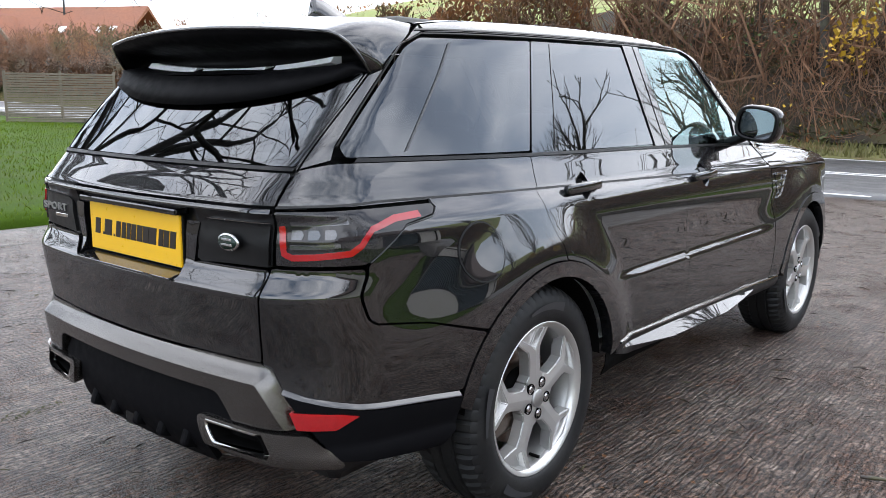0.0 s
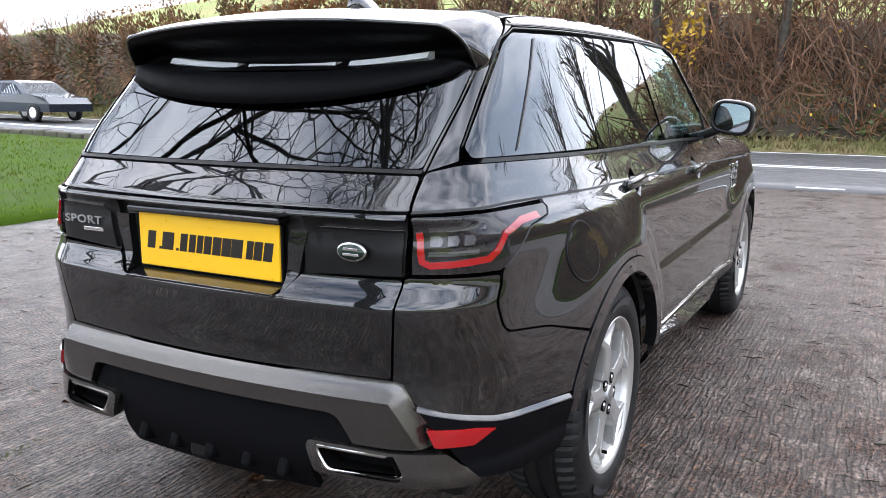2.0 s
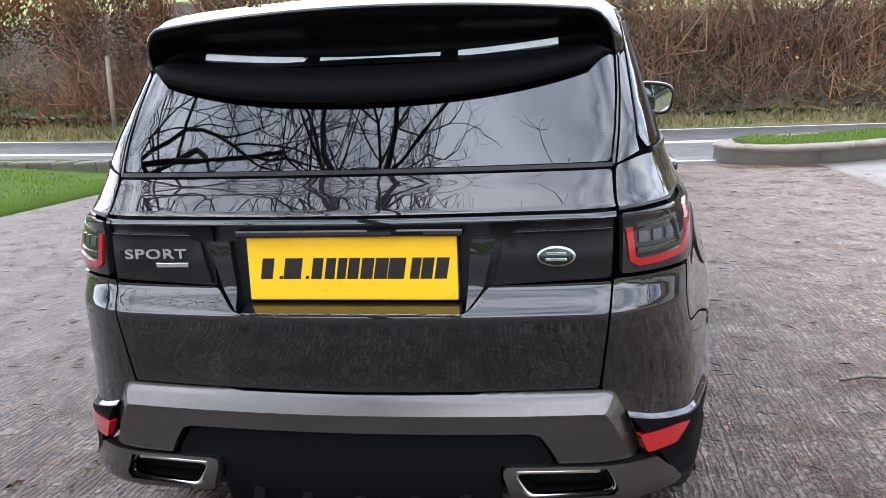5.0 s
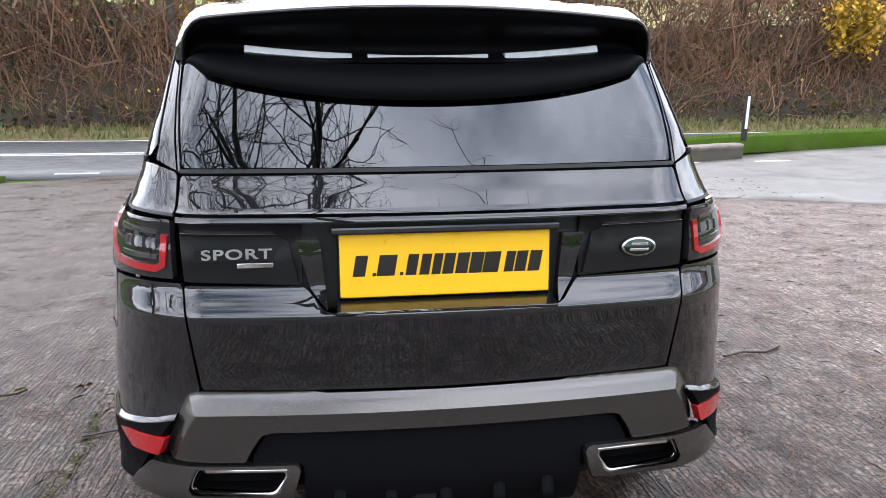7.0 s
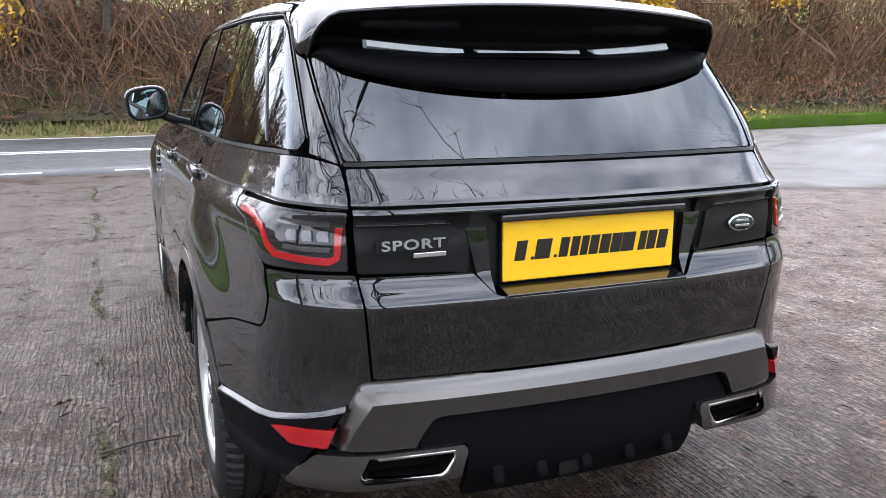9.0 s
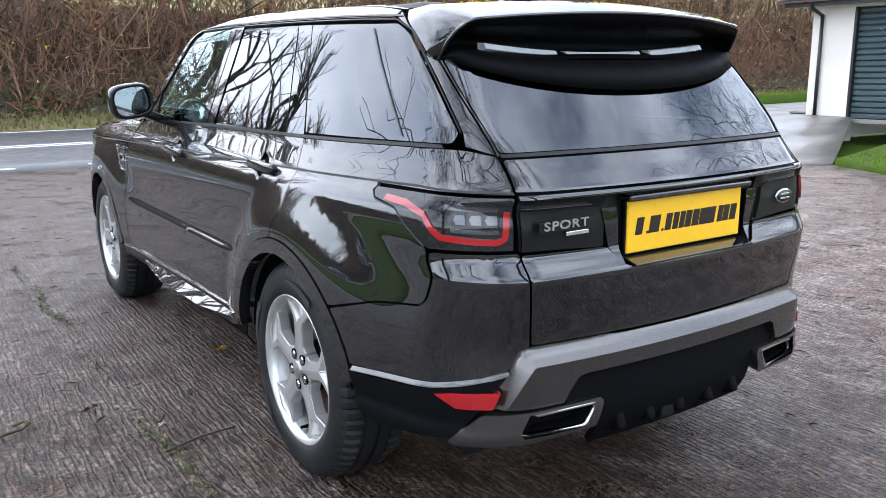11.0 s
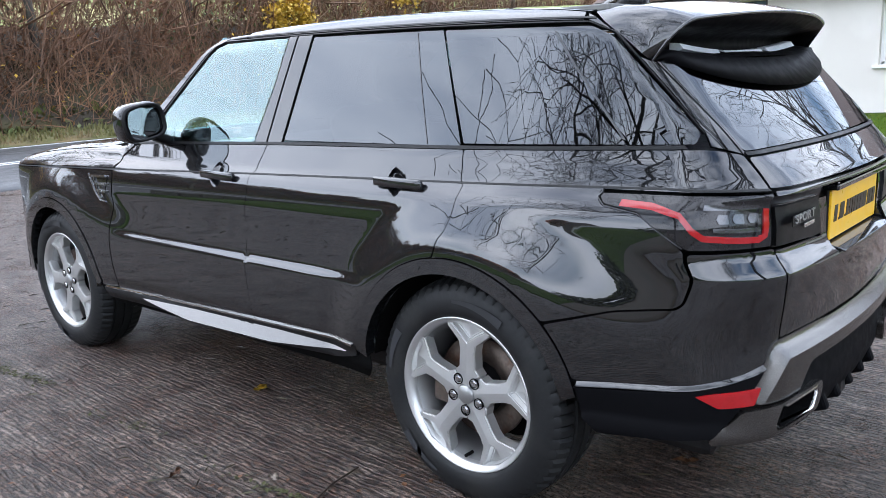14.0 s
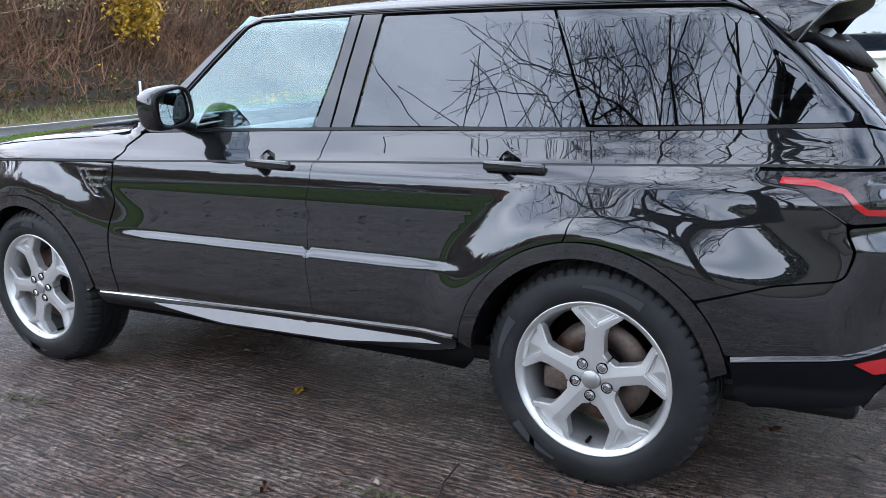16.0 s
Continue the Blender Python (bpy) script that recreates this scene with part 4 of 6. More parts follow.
for y0, y1, z0, z1 in ((6.27, 7.1, .0, 2.62), (4.13, 6.27, 2.49, 2.62), (2.17, 4.13, .0, 2.62), (-1.2, 2.17, .0, 1.22), (-1.2, 2.17, 2.30, 2.62), (-9.5, -1.2, 0, 2.62)):
    house_part("wall", (.25, y1 - y0, z1 - z0), (.125, (y0 + y1) / 2, (z0 + z1) / 2), RENDER_WHITE)
house_part("end_wall", (7, .25, 2.62), (3.75, 6.975, 1.31), RENDER_WHITE)
house_part("back_wall", (.25, 16.6, 2.62), (7.2, -1.2, 1.31), RENDER_WHITE)
house_part("plinth", (.06, 13.6, .40), (-.02, -2.68, .14), PLINTH)
door = house_part("garage_door", (.03, 2.06, 2.04), (.16, 5.2, 1.46), SHUTTER, label="blue-grey horizontal slat garage shutter")
for k in range(19):
    z = .48 + k * .108
    bm = bmesh.new()
    prof = [(.135, z - .052), (.100, z - .030), (.095, z + .02), (.118, z + .046), (.14, z + .052)]
    a, b = [bm.verts.new((x, 4.17, q)) for x, q in prof], [bm.verts.new((x, 6.23, q)) for x, q in prof]
    for i in range(4):
        bm.faces.new((a[i], a[i + 1], b[i + 1], b[i]))
    bmesh.ops.recalc_face_normals(bm, faces=bm.faces)
    part("slat", bm, SHUTTER, door)
for y in (4.15, 6.25):
    house_part("door_jamb", (.10, .05, 2.1), (.06, y, 1.45), PIPE_BLACK)
house_part("door_sill", (.3, 2.3, .06), (-.05, 5.2, .40), PLINTH)
win = house_part("window", (.05, 3.35, 1.06), (.20, .48, 1.76), HOUSE_GLASS, label="white-framed window reflecting the sky")
for y in (2.13, .55, -1.16):
    house_part("window_frame", (.08, .08, 1.08), (.15, y, 1.76), WHITE_FRAME, .008, win)
for z in (1.245, 2.275):
    house_part("window_frame", (.08, 3.35, .07), (.15, .48, z), WHITE_FRAME, .008, win)
house_part("window_sill", (.20, 3.55, .06), (.02, .48, 1.185), WHITE_FRAME, .01, win)
house_part("room_back", (.05, 3.3, 1.3), (1.4, .48, 1.7), LINING)
house_part("fascia", (.04, 17.4, .16), (-.36, -1.2, 2.60), PIPE_BLACK)
house_part("soffit", (.40, 17.4, .03), (-.16, -1.2, 2.63), WHITE_FRAME)
gut = bmesh.new()
rows = []
for y in (-9.9, 7.55):
    rows.append([gut.verts.new((-.44 + .055 * math.cos(a), y, 2.67 + .055 * math.sin(a))) for a in np.linspace(math.pi, 2 * math.pi, 9)])
for i in range(8):
    gut.faces.new((rows[0][i], rows[0][i + 1], rows[1][i + 1], rows[1][i]))
bmesh.ops.solidify(gut, geom=gut.faces[:], thickness=.006)
part("gutter", gut, PIPE_BLACK, house, "black gutter", True)
pipe_pts = [(-.42, 6.92, 2.62), (-.36, 6.92, 2.50), (-.06, 6.88, 2.36), (-.05, 6.88, .35)]
for a, b in zip(pipe_pts, pipe_pts[1:]):
    a, b = Vector(a), Vector(b)
    bm = bmesh.new()
    bmesh.ops.create_cone(bm, cap_ends=True, segments=12, radius1=.034, radius2=.034, depth=(b - a).length + .03)
    bm.transform(Matrix.Translation((a + b) / 2) @ (b - a).to_track_quat("Z", "Y").to_matrix().to_4x4())
    part("downpipe", bm, PIPE_BLACK, house, "", True)
tile = bmesh.new()
for k in range(6):
    a0, a1 = math.pi * k / 5, 0
    pass
cols = [tile.verts.new((x, .0 + .04 * 0 + y, .02 * math.sin(y / .24 * 2 * math.pi))) for x in (0, .34) for y in [i * .03 for i in range(9)]]
for i in range(8):
    tile.faces.new((cols[i], cols[i + 1], cols[10 + i], cols[9 + i]))
bmesh.ops.solidify(tile, geom=tile.faces[:], thickness=.02)
tm = bpy.data.meshes.new("roof_tile")
tile.to_mesh(tm)
tm.materials.append(SLATE)
slope = radians(24)
roof_base = house_part("roof", (4.6, 17.6, .06), (-.48 + 2.3 * math.cos(slope), -1.2, 2.66 + 2.3 * math.sin(slope) - .03), SLATE, label="brown tiled roof")
roof_base.data.transform(Matrix.Translation((-.48 + 2.3 * math.cos(slope), -1.2, 2.63 + 2.3 * math.sin(slope))) @ Matrix.Rotation(-slope, 4, "Y") @ Matrix.Translation((-(-.48 + 2.3 * math.cos(slope)), 1.2, -(2.63 + 2.3 * math.sin(slope)))))
for j in range(4):
    for i in range(70):
        ob = new("roof_tile", tm)
        ob.parent = roof_base
        d = j * .27
        ob.matrix_basis = Matrix.Translation((-.50 + d * math.cos(slope), -9.4 + i * .24, 2.70 + d * math.sin(slope) + .02)) @ Matrix.Rotation(-slope + .04, 4, "Y")
back = house_part("roof_back", (4.6, 17.6, .08), (5.9, -1.2, 3.6), SLATE)

# ---- barn with a red roof, far off ----
barn = thing("barn", (-80, 36.5, 1.5), "long brick barn with a red tiled roof, far behind the hedge", "house")
barn.rotation_euler = (0, 0, radians(-62 + 90))
part("wall", box((24, 9, 5.0), (0, 0, 1.8)), BRICK, barn)
bm = bmesh.new()
pr = [(-5.2, 4.0), (0, 8.2), (5.2, 4.0), (0, 7.8)]
a, b = [bm.verts.new((-12.6, y, z)) for y, z in pr], [bm.verts.new((11.2, y, z)) for y, z in pr]
for i in range(4):
    j = (i + 1) % 4
    bm.faces.new((a[i], a[j], b[j], b[i]))
bm.faces.new(a)
bm.faces.new(b[::-1])
bmesh.ops.recalc_face_normals(bm, faces=bm.faces)
roof = part("roof", bm, TILE_RED, barn, "red clay tile roof")
for gx in (-2.0, -10.0):
    bm = bmesh.new()
    tri = [(gx - 2.4, 4.4), (gx + 2.4, 4.4), (gx, 7.2)]
    f = [bm.verts.new((x, -5.3, z)) for x, z in tri]
    g = [bm.verts.new((x, -1.5, z)) for x, z in tri]
    bm.faces.new(f)
    for i in range(3):
        bm.faces.new((f[i], g[i], g[(i + 1) % 3], f[(i + 1) % 3]))
    bmesh.ops.recalc_face_normals(bm, faces=bm.faces)
    gable = part("gable", bm, TILE_RED, barn, "glazed timber gable")
    for x0, z0, x1, z1 in ((gx - 2.5, 4.4, gx, 7.35), (gx + 2.5, 4.4, gx, 7.35), (gx, 4.4, gx, 7.0), (gx - 1.5, 5.4, gx + 1.5, 5.4)):
        d = Vector((x1 - x0, 0, z1 - z0))
        part("timber", box((d.length, .22, .26), ((x0 + x1) / 2, -5.4, (z0 + z1) / 2), turn=d.to_track_quat("X", "Z").to_matrix()), OAK, gable)
    part("pane", box((2.6, .08, 1.6), (gx, -5.34, 5.1)), WORLD_GLASS, gable)
for x in (4.0, 8.0, 9.2):
    part("rooflight", box((.7, .1, .9), (x, -3.0, 5.85), turn=Euler((radians(-51), 0, 0)).to_matrix()), WHITE_FRAME, barn)
for x in (-5.5, 3.0):
    part("flue", box((.14, .14, 2.2), (x, -1.0, 8.1)), PIPE_BLACK, barn)

# ---- marker posts, hurdle, name board ----
marker = thing("marker_post", (7.8, 12.2, .34), "black and white roadside marker post", "post")
part("post", box((.11, .05, .90), (0, 0, .43), .01, Euler((0, radians(3), 0)).to_matrix()), PIPE_BLACK, marker)
part("white_face", box((.055, .012, .62), (.012, -.03, .53), .003, Euler((0, radians(3), 0)).to_matrix()), WHITE_FRAME, marker, "white reflective face")
pole = thing("wooden_post", (-13.9, 22.0, rise(-13.9) + .1), "weathered wooden post at the foot of the hedge", "post")
bm = bmesh.new()
bmesh.ops.create_cone(bm, cap_ends=True, segments=10, radius1=.085, radius2=.07, depth=2.5)
bm.transform(Matrix.Translation((0, 0, 1.2)))
part("post", bm, OAK, pole, smooth=True)
hurdle = thing("hurdle", (-24.2, 10.6, rise(-24.2) + .1), "grey slatted timber hurdle on the lawn", "fence")
hurdle.rotation_euler = (0, 0, radians(64))
for k in range(20):
    part("slat", box((3.2, .03, .055), (0, 0, .10 + k * .078), .004), OAK, hurdle)
for x in (-1.6, 0, 1.6):
    part("post", box((.08, .07, 1.75), (x, .04, .82), .006), OAK, hurdle)
board = thing("name_board", (10.6, .93, .20), "small white board on two wooden posts, its writing as bars", "sign")
part("board", box((.04, .62, .22), (0, 0, .80), .006), WHITE_FRAME, board)
for y in (-.24, .24):
    part("post", box((.07, .07, .85), (.05, y, .36), .006), OAK, board)
part("writing_bar", box((.006, .40, .05), (-.023, 0, .82), .001), PIPE_BLACK, board)

# ---- estate car on the far side of the road ----
estate = thing("estate_car", (-26.5, 17.6, rise(-26.5)), "dark blue estate car on the road", "car", )
bm = bmesh.new()
side_line = [(-2.30, .35), (-2.34, .75), (-2.30, .95), (-2.12, 1.42), (-1.85, 1.47), (.25, 1.46), (.55, 1.38), (1.15, .98), (2.05, .84), (2.30, .62), (2.32, .35)]
rows = []
for w, s in ((-.86, .0), (-.90, 1.0), (.90, 1.0), (.86, .0)):
    rows.append([bm.verts.new((x, (w if z < .95 else w * (1 - .32 * (z - .95))), z)) for x, z in side_line])
for a, b in ((0, 1), (1, 2), (2, 3)):
    for i in range(len(side_line) - 1):
        bm.faces.new((rows[a][i], rows[a][i + 1], rows[b][i + 1], rows[b][i]))
bm.faces.new(rows[0])
bm.faces.new(rows[3][::-1])
bmesh.ops.recalc_face_normals(bm, faces=bm.faces)
body = part("body", bm, BLUE_PAINT, estate)
for pts in ([(-2.08, 1.0), (-1.98, 1.36), (-1.32, 1.38), (-1.32, 1.0)], [(-1.24, 1.0), (-1.24, 1.38), (-.42, 1.38), (-.42, .99)], [(-.34, .99), (-.34, 1.38), (.22, 1.37), (.80, .98)]):
    for s in (-1, 1):
        bm = bmesh.new()
        f = [bm.verts.new((x, s * (.905 * (1 - .32 * (z - .95)) + .004), z)) for x, z in pts]
        bm.faces.new(f)
        bmesh.ops.solidify(bm, geom=bm.faces[:], thickness=.006)
        part("window", bm, WORLD_GLASS, estate)
bm = bmesh.new()
bm.faces.new([bm.verts.new(p) for p in ((.60, -.72, 1.37), (.60, .72, 1.37), (1.13, .80, 1.0), (1.13, -.80, 1.0))])
bmesh.ops.solidify(bm, geom=bm.faces[:], thickness=.01)
bm.transform(Matrix.Translation((.01, 0, .012)))
part("windscreen", bm, WORLD_GLASS, estate)
for s in (-1, 1):
    part("tail_lamp", box((.05, .12, .55), (-2.28, s * .80, 1.02), .02, Euler((0, radians(16), 0)).to_matrix()), RED_LENS, estate)
    for x in (-1.36, 1.40):
        bm = lathe([(-.09, .20), (-.10, .26), (-.09, .315), (.09, .315), (.10, .26), (.09, .20)], 32)
        bm.transform(Matrix.Translation((x, s * .83, .315)) @ Matrix.Rotation(radians(90), 4, "Z"))
        w = part("wheel", bm, RUBBER, estate, "", True)
        bm = lathe([(-.085, .20), (-.095, .15), (-.08, .05), (-.085, 0), (.085, 0), (.095, .15), (.085, .20)], 20)
        bm.transform(Matrix.Translation((x, s * .83, .315)) @ Matrix.Rotation(radians(90), 4, "Z"))
        part("rim", bm, ALLOY, w)

# ---- the car ----
suv = thing("suv", label="dark grey metallic five-door SUV parked on wet ribbed concrete", category="car")
ARCH_Y, ARCH_F, ARCH_Z, ARCH_IN, ARCH_OUT = .02, 2.923, .40, .412, .468
SHOULDER = table([(-1.0, 1.115), (-.8, 1.115), (-.5, 1.113), (0, 1.105), (1.1, 1.082), (2.23, 1.052), (3.1, 1.03), (3.8, 1.0)])
BELT = table([(-.9, 1.222), (-.72, 1.220), (.04, 1.208), (1.07, 1.196), (1.9, 1.178), (2.2, 1.172)])
SILL = table([(.3, .482), (.45, .48), (1.13, .46), (2.45, .43), (2.6, .43)])
SEAM_F = [(2.10, 1.172), (2.20, 1.11), (2.255, 1.045), (2.30, .75), (2.315, .56), (2.30, .434)]
SEAM_B = [(1.075, 1.196), (1.10, 1.13), (1.125, 1.08), (1.16, .83), (1.165, .65), (1.155, .461)]
SEAM_C = [(.035, 1.208), (.015, 1.105), (.04, .95), (.085, .86)]
# the shut line between tailgate and flank, from the bumper up to the spoiler
GATE = [(.603, .66), (.634, .94), (.645, 1.09)] + C((.647, -.90, 1.12), (.648, -.83, 1.2), (.652, -.74, 1.29), (.655, -.65, 1.375), (.655, -.56, 1.462))


def mid_curve(fn, y0, y1, n):
    return [(y0 + (y1 - y0) * i / n, float(fn(y0 + (y1 - y0) * i / n))) for i in range(n + 1)]


def dish_outline(y, z):
    return S(*[(y + .02 + .044 * math.cos(a), z + .052 * math.sin(a)) for a in np.linspace(0, 2 * math.pi, 25)[:-1]])


HANDLES = ((.285, 1.093), (1.345, 1.068))
for side in (1, -1):
    # doors
    front_low = [SEAM_F[-1]] + [(y, float(SILL(y))) for y in (2.0, 1.6, 1.3)] + [SEAM_B[-1]]
    front_door = panel("front_door", S(*SEAM_F, *front_low[1:-1], *SEAM_B[::-1], *mid_curve(BELT, 1.2, 2.0, 4)), PAINT, suv, side, grid=.028, holes=[dish_outline(*HANDLES[1])])
    rear_arch = [p for p in arc(ARCH_Y, ARCH_Z, ARCH_OUT, 82, 9, 14)]
    rear_door = panel("rear_door", S(*SEAM_B, (.8, float(SILL(.8))), (.49, float(SILL(.49))), *rear_arch[::-1], *SEAM_C[::-1][1:], *mid_curve(BELT, .2, .95, 4)), PAINT, suv, side, grid=.028, holes=[dish_outline(*HANDLES[0])])
    # rear flank over the arch, round the lamp, up to the tailgate
    lamp_edge = C((.808, -.729, .945)) + S((-.655, 1.005), (-.60, 1.045), (-.50, 1.062), (-.473, 1.085), (-.478, 1.108))
    lamp_top = C((.80, -.73, 1.106), (.74, -.85, 1.104)) + [(.652, 1.104)]
    panel("rear_wing", S(*SEAM_C, *arc(ARCH_Y, ARCH_Z, ARCH_OUT, 86, 139, 10), (-.55, .765)) + C((.828, -.715, .785), (.822, -.735, .80)) + lamp_edge + lamp_top
          + GATE[3:5] + C((.72, -.765, 1.218)) + S(*mid_curve(BELT, -.70, 0, 6)), PAINT, suv, side, grid=.026)
    # bumper corner
    panel("bumper_corner", [(.604, .668), (.6335, .942)] + C((.80, -.735, .940), (.818, -.74, .80), (.824, -.72, .782)) + S((-.55, .762), *arc(ARCH_Y, ARCH_Z, ARCH_OUT, 140, 163, 6))
          + C((.80, -.76, .560), (.70, -.87, .585), (.662, -.90, .606)), PAINT, suv, side, grid=.024, crease=[[(.60, z), (1.05, z)] for z in (.861, .869, .877)])
    ridge = C((.664, -.90, .600), (.72, -.86, .58), (.80, -.76, .556)) + S((-.55, .540), (-.445, .530))
    ru, rz = np.array([q[0] for q in ridge]), np.array([q[1] for q in ridge])
    ribbon("bumper_ridge", line(list(zip(ru, rz)), .012), ((.006, .0015), (-.002, .0120), (-.005, .0150), (-.008, .0145), (-.014, -.01)), PAINT, suv, side, "body-coloured ridge catching the light")
    low = panel("lower_bumper", C((.668, -.90, .592), (.80, -.76, .548)) + S((-.432, .520), *arc(ARCH_Y, ARCH_Z, ARCH_OUT + .008, 166, 178, 5), (-.50, .385)) + C((.80, -.74, .398), (.735, -.78, .405)),
                BLACK_DEEP, suv, side, off=.016, depth=.03, label="black plastic lower bumper")
    panel("rear_reflector", C((.682, -.89, .549), (.78, -.80, .544), (.815, -.765, .535), (.775, -.815, .497), (.70, -.88, .497)), RED_LENS, suv, side, off=.020, depth=.02, round_off=.008, label="red plastic reflector")
    # front wing and bumper end
    panel("front_wing", S((2.262, 1.040), (2.306, .75), (2.32, .56), (2.306, .44), (2.44, .432), *arc(ARCH_F, ARCH_Z, ARCH_OUT, 176, 12, 22), (3.56, .56), (3.60, .98), *mid_curve(lambda y: SHOULDER(y) - .006, 3.5, 2.4, 6)),
          PAINT, suv, side, grid=.03)
    panel("front_bumper", S((3.38, .48), (3.40, .34), (3.66, .34), (3.70, .97), (3.61, .98), (3.57, .55)), PAINT, suv, side, depth=.03)
    # wheel arch trims
    panel("arch_trim", S(*arc(ARCH_Y, ARCH_Z, ARCH_OUT - .002, 8, 170, 26), *arc(ARCH_Y, ARCH_Z, ARCH_IN, 172, 6, 26)), PAINT, suv, side, off=.005, depth=.045, grid=.02, round_off=.004)
    panel("arch_trim", S(*arc(ARCH_F, ARCH_Z, ARCH_OUT - .002, 12, 174, 26), *arc(ARCH_F, ARCH_Z, ARCH_IN, 178, 8, 26)), PAINT, suv, side, off=.005, depth=.045, grid=.02, round_off=.004)
    # sill
    panel("sill", S((.49, .474), *mid_curve(lambda y: SILL(y) - .006, .6, 2.3, 6), (2.45, .425), (2.42, .365), (1.0, .368), (.64, .395), (.49, .435)), BLACK_SATIN, suv, side, off=-.002, depth=.03, label="black plastic sill")
    panel("sill_chrome", strip(line(S(*mid_curve(SILL, .50, 2.42, 12))), .012), CHROME, suv, side, off=.007, depth=.012, round_off=.002, label="thin bright sill moulding")
    blade_line = line(S(*mid_curve(lambda y: .436 - (y - .59) * .018, .56, 2.08, 24)), .02)
    ribbon("sill_blade", blade_line, ((.008, -.004), (-.036, .036), (-.043, .034), (-.048, -.01)), PAINT, suv, side, "body-coloured sill blade", ends=.30, crisp=True)
    # glazing and pillars
    top_z = table([(-.6, 1.575), (-.37, 1.592), (.2, 1.614), (1.0, 1.630), (1.45, 1.632), (1.6, 1.60)])
    tz = lambda y: float(top_z(y))
    panel("front_window", S((1.885, 1.19), (1.90, 1.318), (1.74, 1.46), (1.575, 1.602), (1.52, 1.622), (1.06, tz(1.03) - .008), (1.10, 1.44), (1.17, 1.22), (1.172, 1.206)), GLASS, suv, side, off=-.004, depth=.006, grid=.04, label="lightly tinted side window")
    panel("mirror_sail", S((2.09, 1.182), (1.905, 1.186), (1.915, 1.315), (2.06, 1.215)), BLACK_GLOSS, suv, side, round_off=.004)
    panel("b_pillar", S((1.164, 1.206), (1.092, 1.44), (1.052, tz(1.0) - .002), (1.0, tz(1.0) - .002), (1.045, 1.42), (1.085, 1.206)), BLACK_GLOSS, suv, side, round_off=.003)
    panel("b_pillar_rear", S((1.078, 1.206), (1.038, 1.42), (.994, tz(1.0) - .002), (.905, tz(.9) - .002), (.945, 1.42), (.985, 1.208)), BLACK_GLOSS, suv, side, round_off=.003)
    panel("rear_window", S((.976, 1.216), (.937, 1.42), (.90, tz(.9) - .012), (.214, tz(.2) - .012), (.137, 1.42), (.050, 1.218)), PRIVACY, suv, side, off=-.004, depth=.006, grid=.04, label="dark privacy glass")
    panel("window_bar", strip(line(S((.20, 1.22), (.268, 1.40), (.335, 1.60)), .05), .006), BLACK_GLOSS, suv, side, off=-.002, depth=.006, round_off=.001)
    panel("rear_quarter_glass", S((.042, 1.226), (.129, 1.42), (.206, tz(.2) - .014), (-.36, tz(-.36) - .012), (-.43, 1.548), (-.742, 1.262), (-.728, 1.234)), PRIVACY, suv, side, off=-.002, depth=.006, grid=.035, label="dark privacy glass")
    panel("quarter_divider", strip(line(S((-.24, 1.570), (-.32, 1.47), (-.52, 1.245))), .010), PILLAR_GREY, suv, side, off=.002, round_off=.002)
    panel("belt_moulding", strip(line(S(*mid_curve(lambda y: BELT(y) + .006, -.70, 2.08, 24))), .013), BLACK_SATIN, suv, side, off=.004, depth=.014, round_off=.002, label="black window moulding")
    panel("window_seal", strip(line(S((1.905, 1.19), (1.912, 1.318), (1.745, 1.468), (1.58, 1.61), (1.52, 1.630), *mid_curve(lambda y: top_z(y) - .003, 1.4, -.35, 20), (-.44, 1.555), (-.75, 1.262))), .006), BLACK_SATIN, suv, side, off=.003, depth=.012, round_off=.002)
    # rail over the doors, front pillar and rear pillar
    edge_x = .628
    rail_y = [-.33 + i * .1 for i in range(18)]
    rail_top = on_top(np.array([(edge_x, y) for y in rail_y]))
    panel("roof_rail", S(*[(y, tz(y) + .004) for y in rail_y[::-1]]) + S(*[(float(p[1]), float(p[2]) - .001) for p in rail_top]), PAINT, suv, side, round_off=.002, gap=.001)
    panel("gutter", strip(line(S(*mid_curve(lambda y: top_z(y) + .010, -.37, 1.36, 18), (1.5, 1.638))), .008), BLACK_SATIN, suv, side, off=.002, round_off=.002)
    panel("front_pillar", S((1.37, 1.645), (1.52, 1.640), (1.60, 1.606), (1.755, 1.475), (1.925, 1.325), (2.07, 1.212), (2.12, 1.178), (2.165, 1.184), (1.99, 1.325), (1.803, 1.475), (1.645, 1.60), (1.575, 1.642), (1.48, 1.662), (1.37, 1.668)), PAINT, suv, side, round_off=.004, grid=.02)
    panel("rear_pillar", S((-.34, 1.598), (-.44, 1.556), (-.6, 1.41), (-.752, 1.264)) + C((.72, -.765, 1.226)) + GATE[4:] + S((-.535, 1.478), (-.47, 1.535), (-.37, 1.605), (-.335, 1.622)), PAINT, suv, side, round_off=.004, grid=.022, gap=.003)
    # shoulder groove
    panel("shoulder_groove", strip(line(S(*mid_curve(SHOULDER, -.66, 3.55, 50))), .009), GROOVE, suv, side, off=.0012, depth=.006, round_off=.002)
    panel("shoulder_groove", strip(line(S((-.66, float(SHOULDER(-.66)))) + C((.78, -.78, 1.110), (.70, -.88, 1.108)) + [(.65, 1.106)], .02), .009), GROOVE, suv, side, off=.0012, depth=.006, round_off=.002)
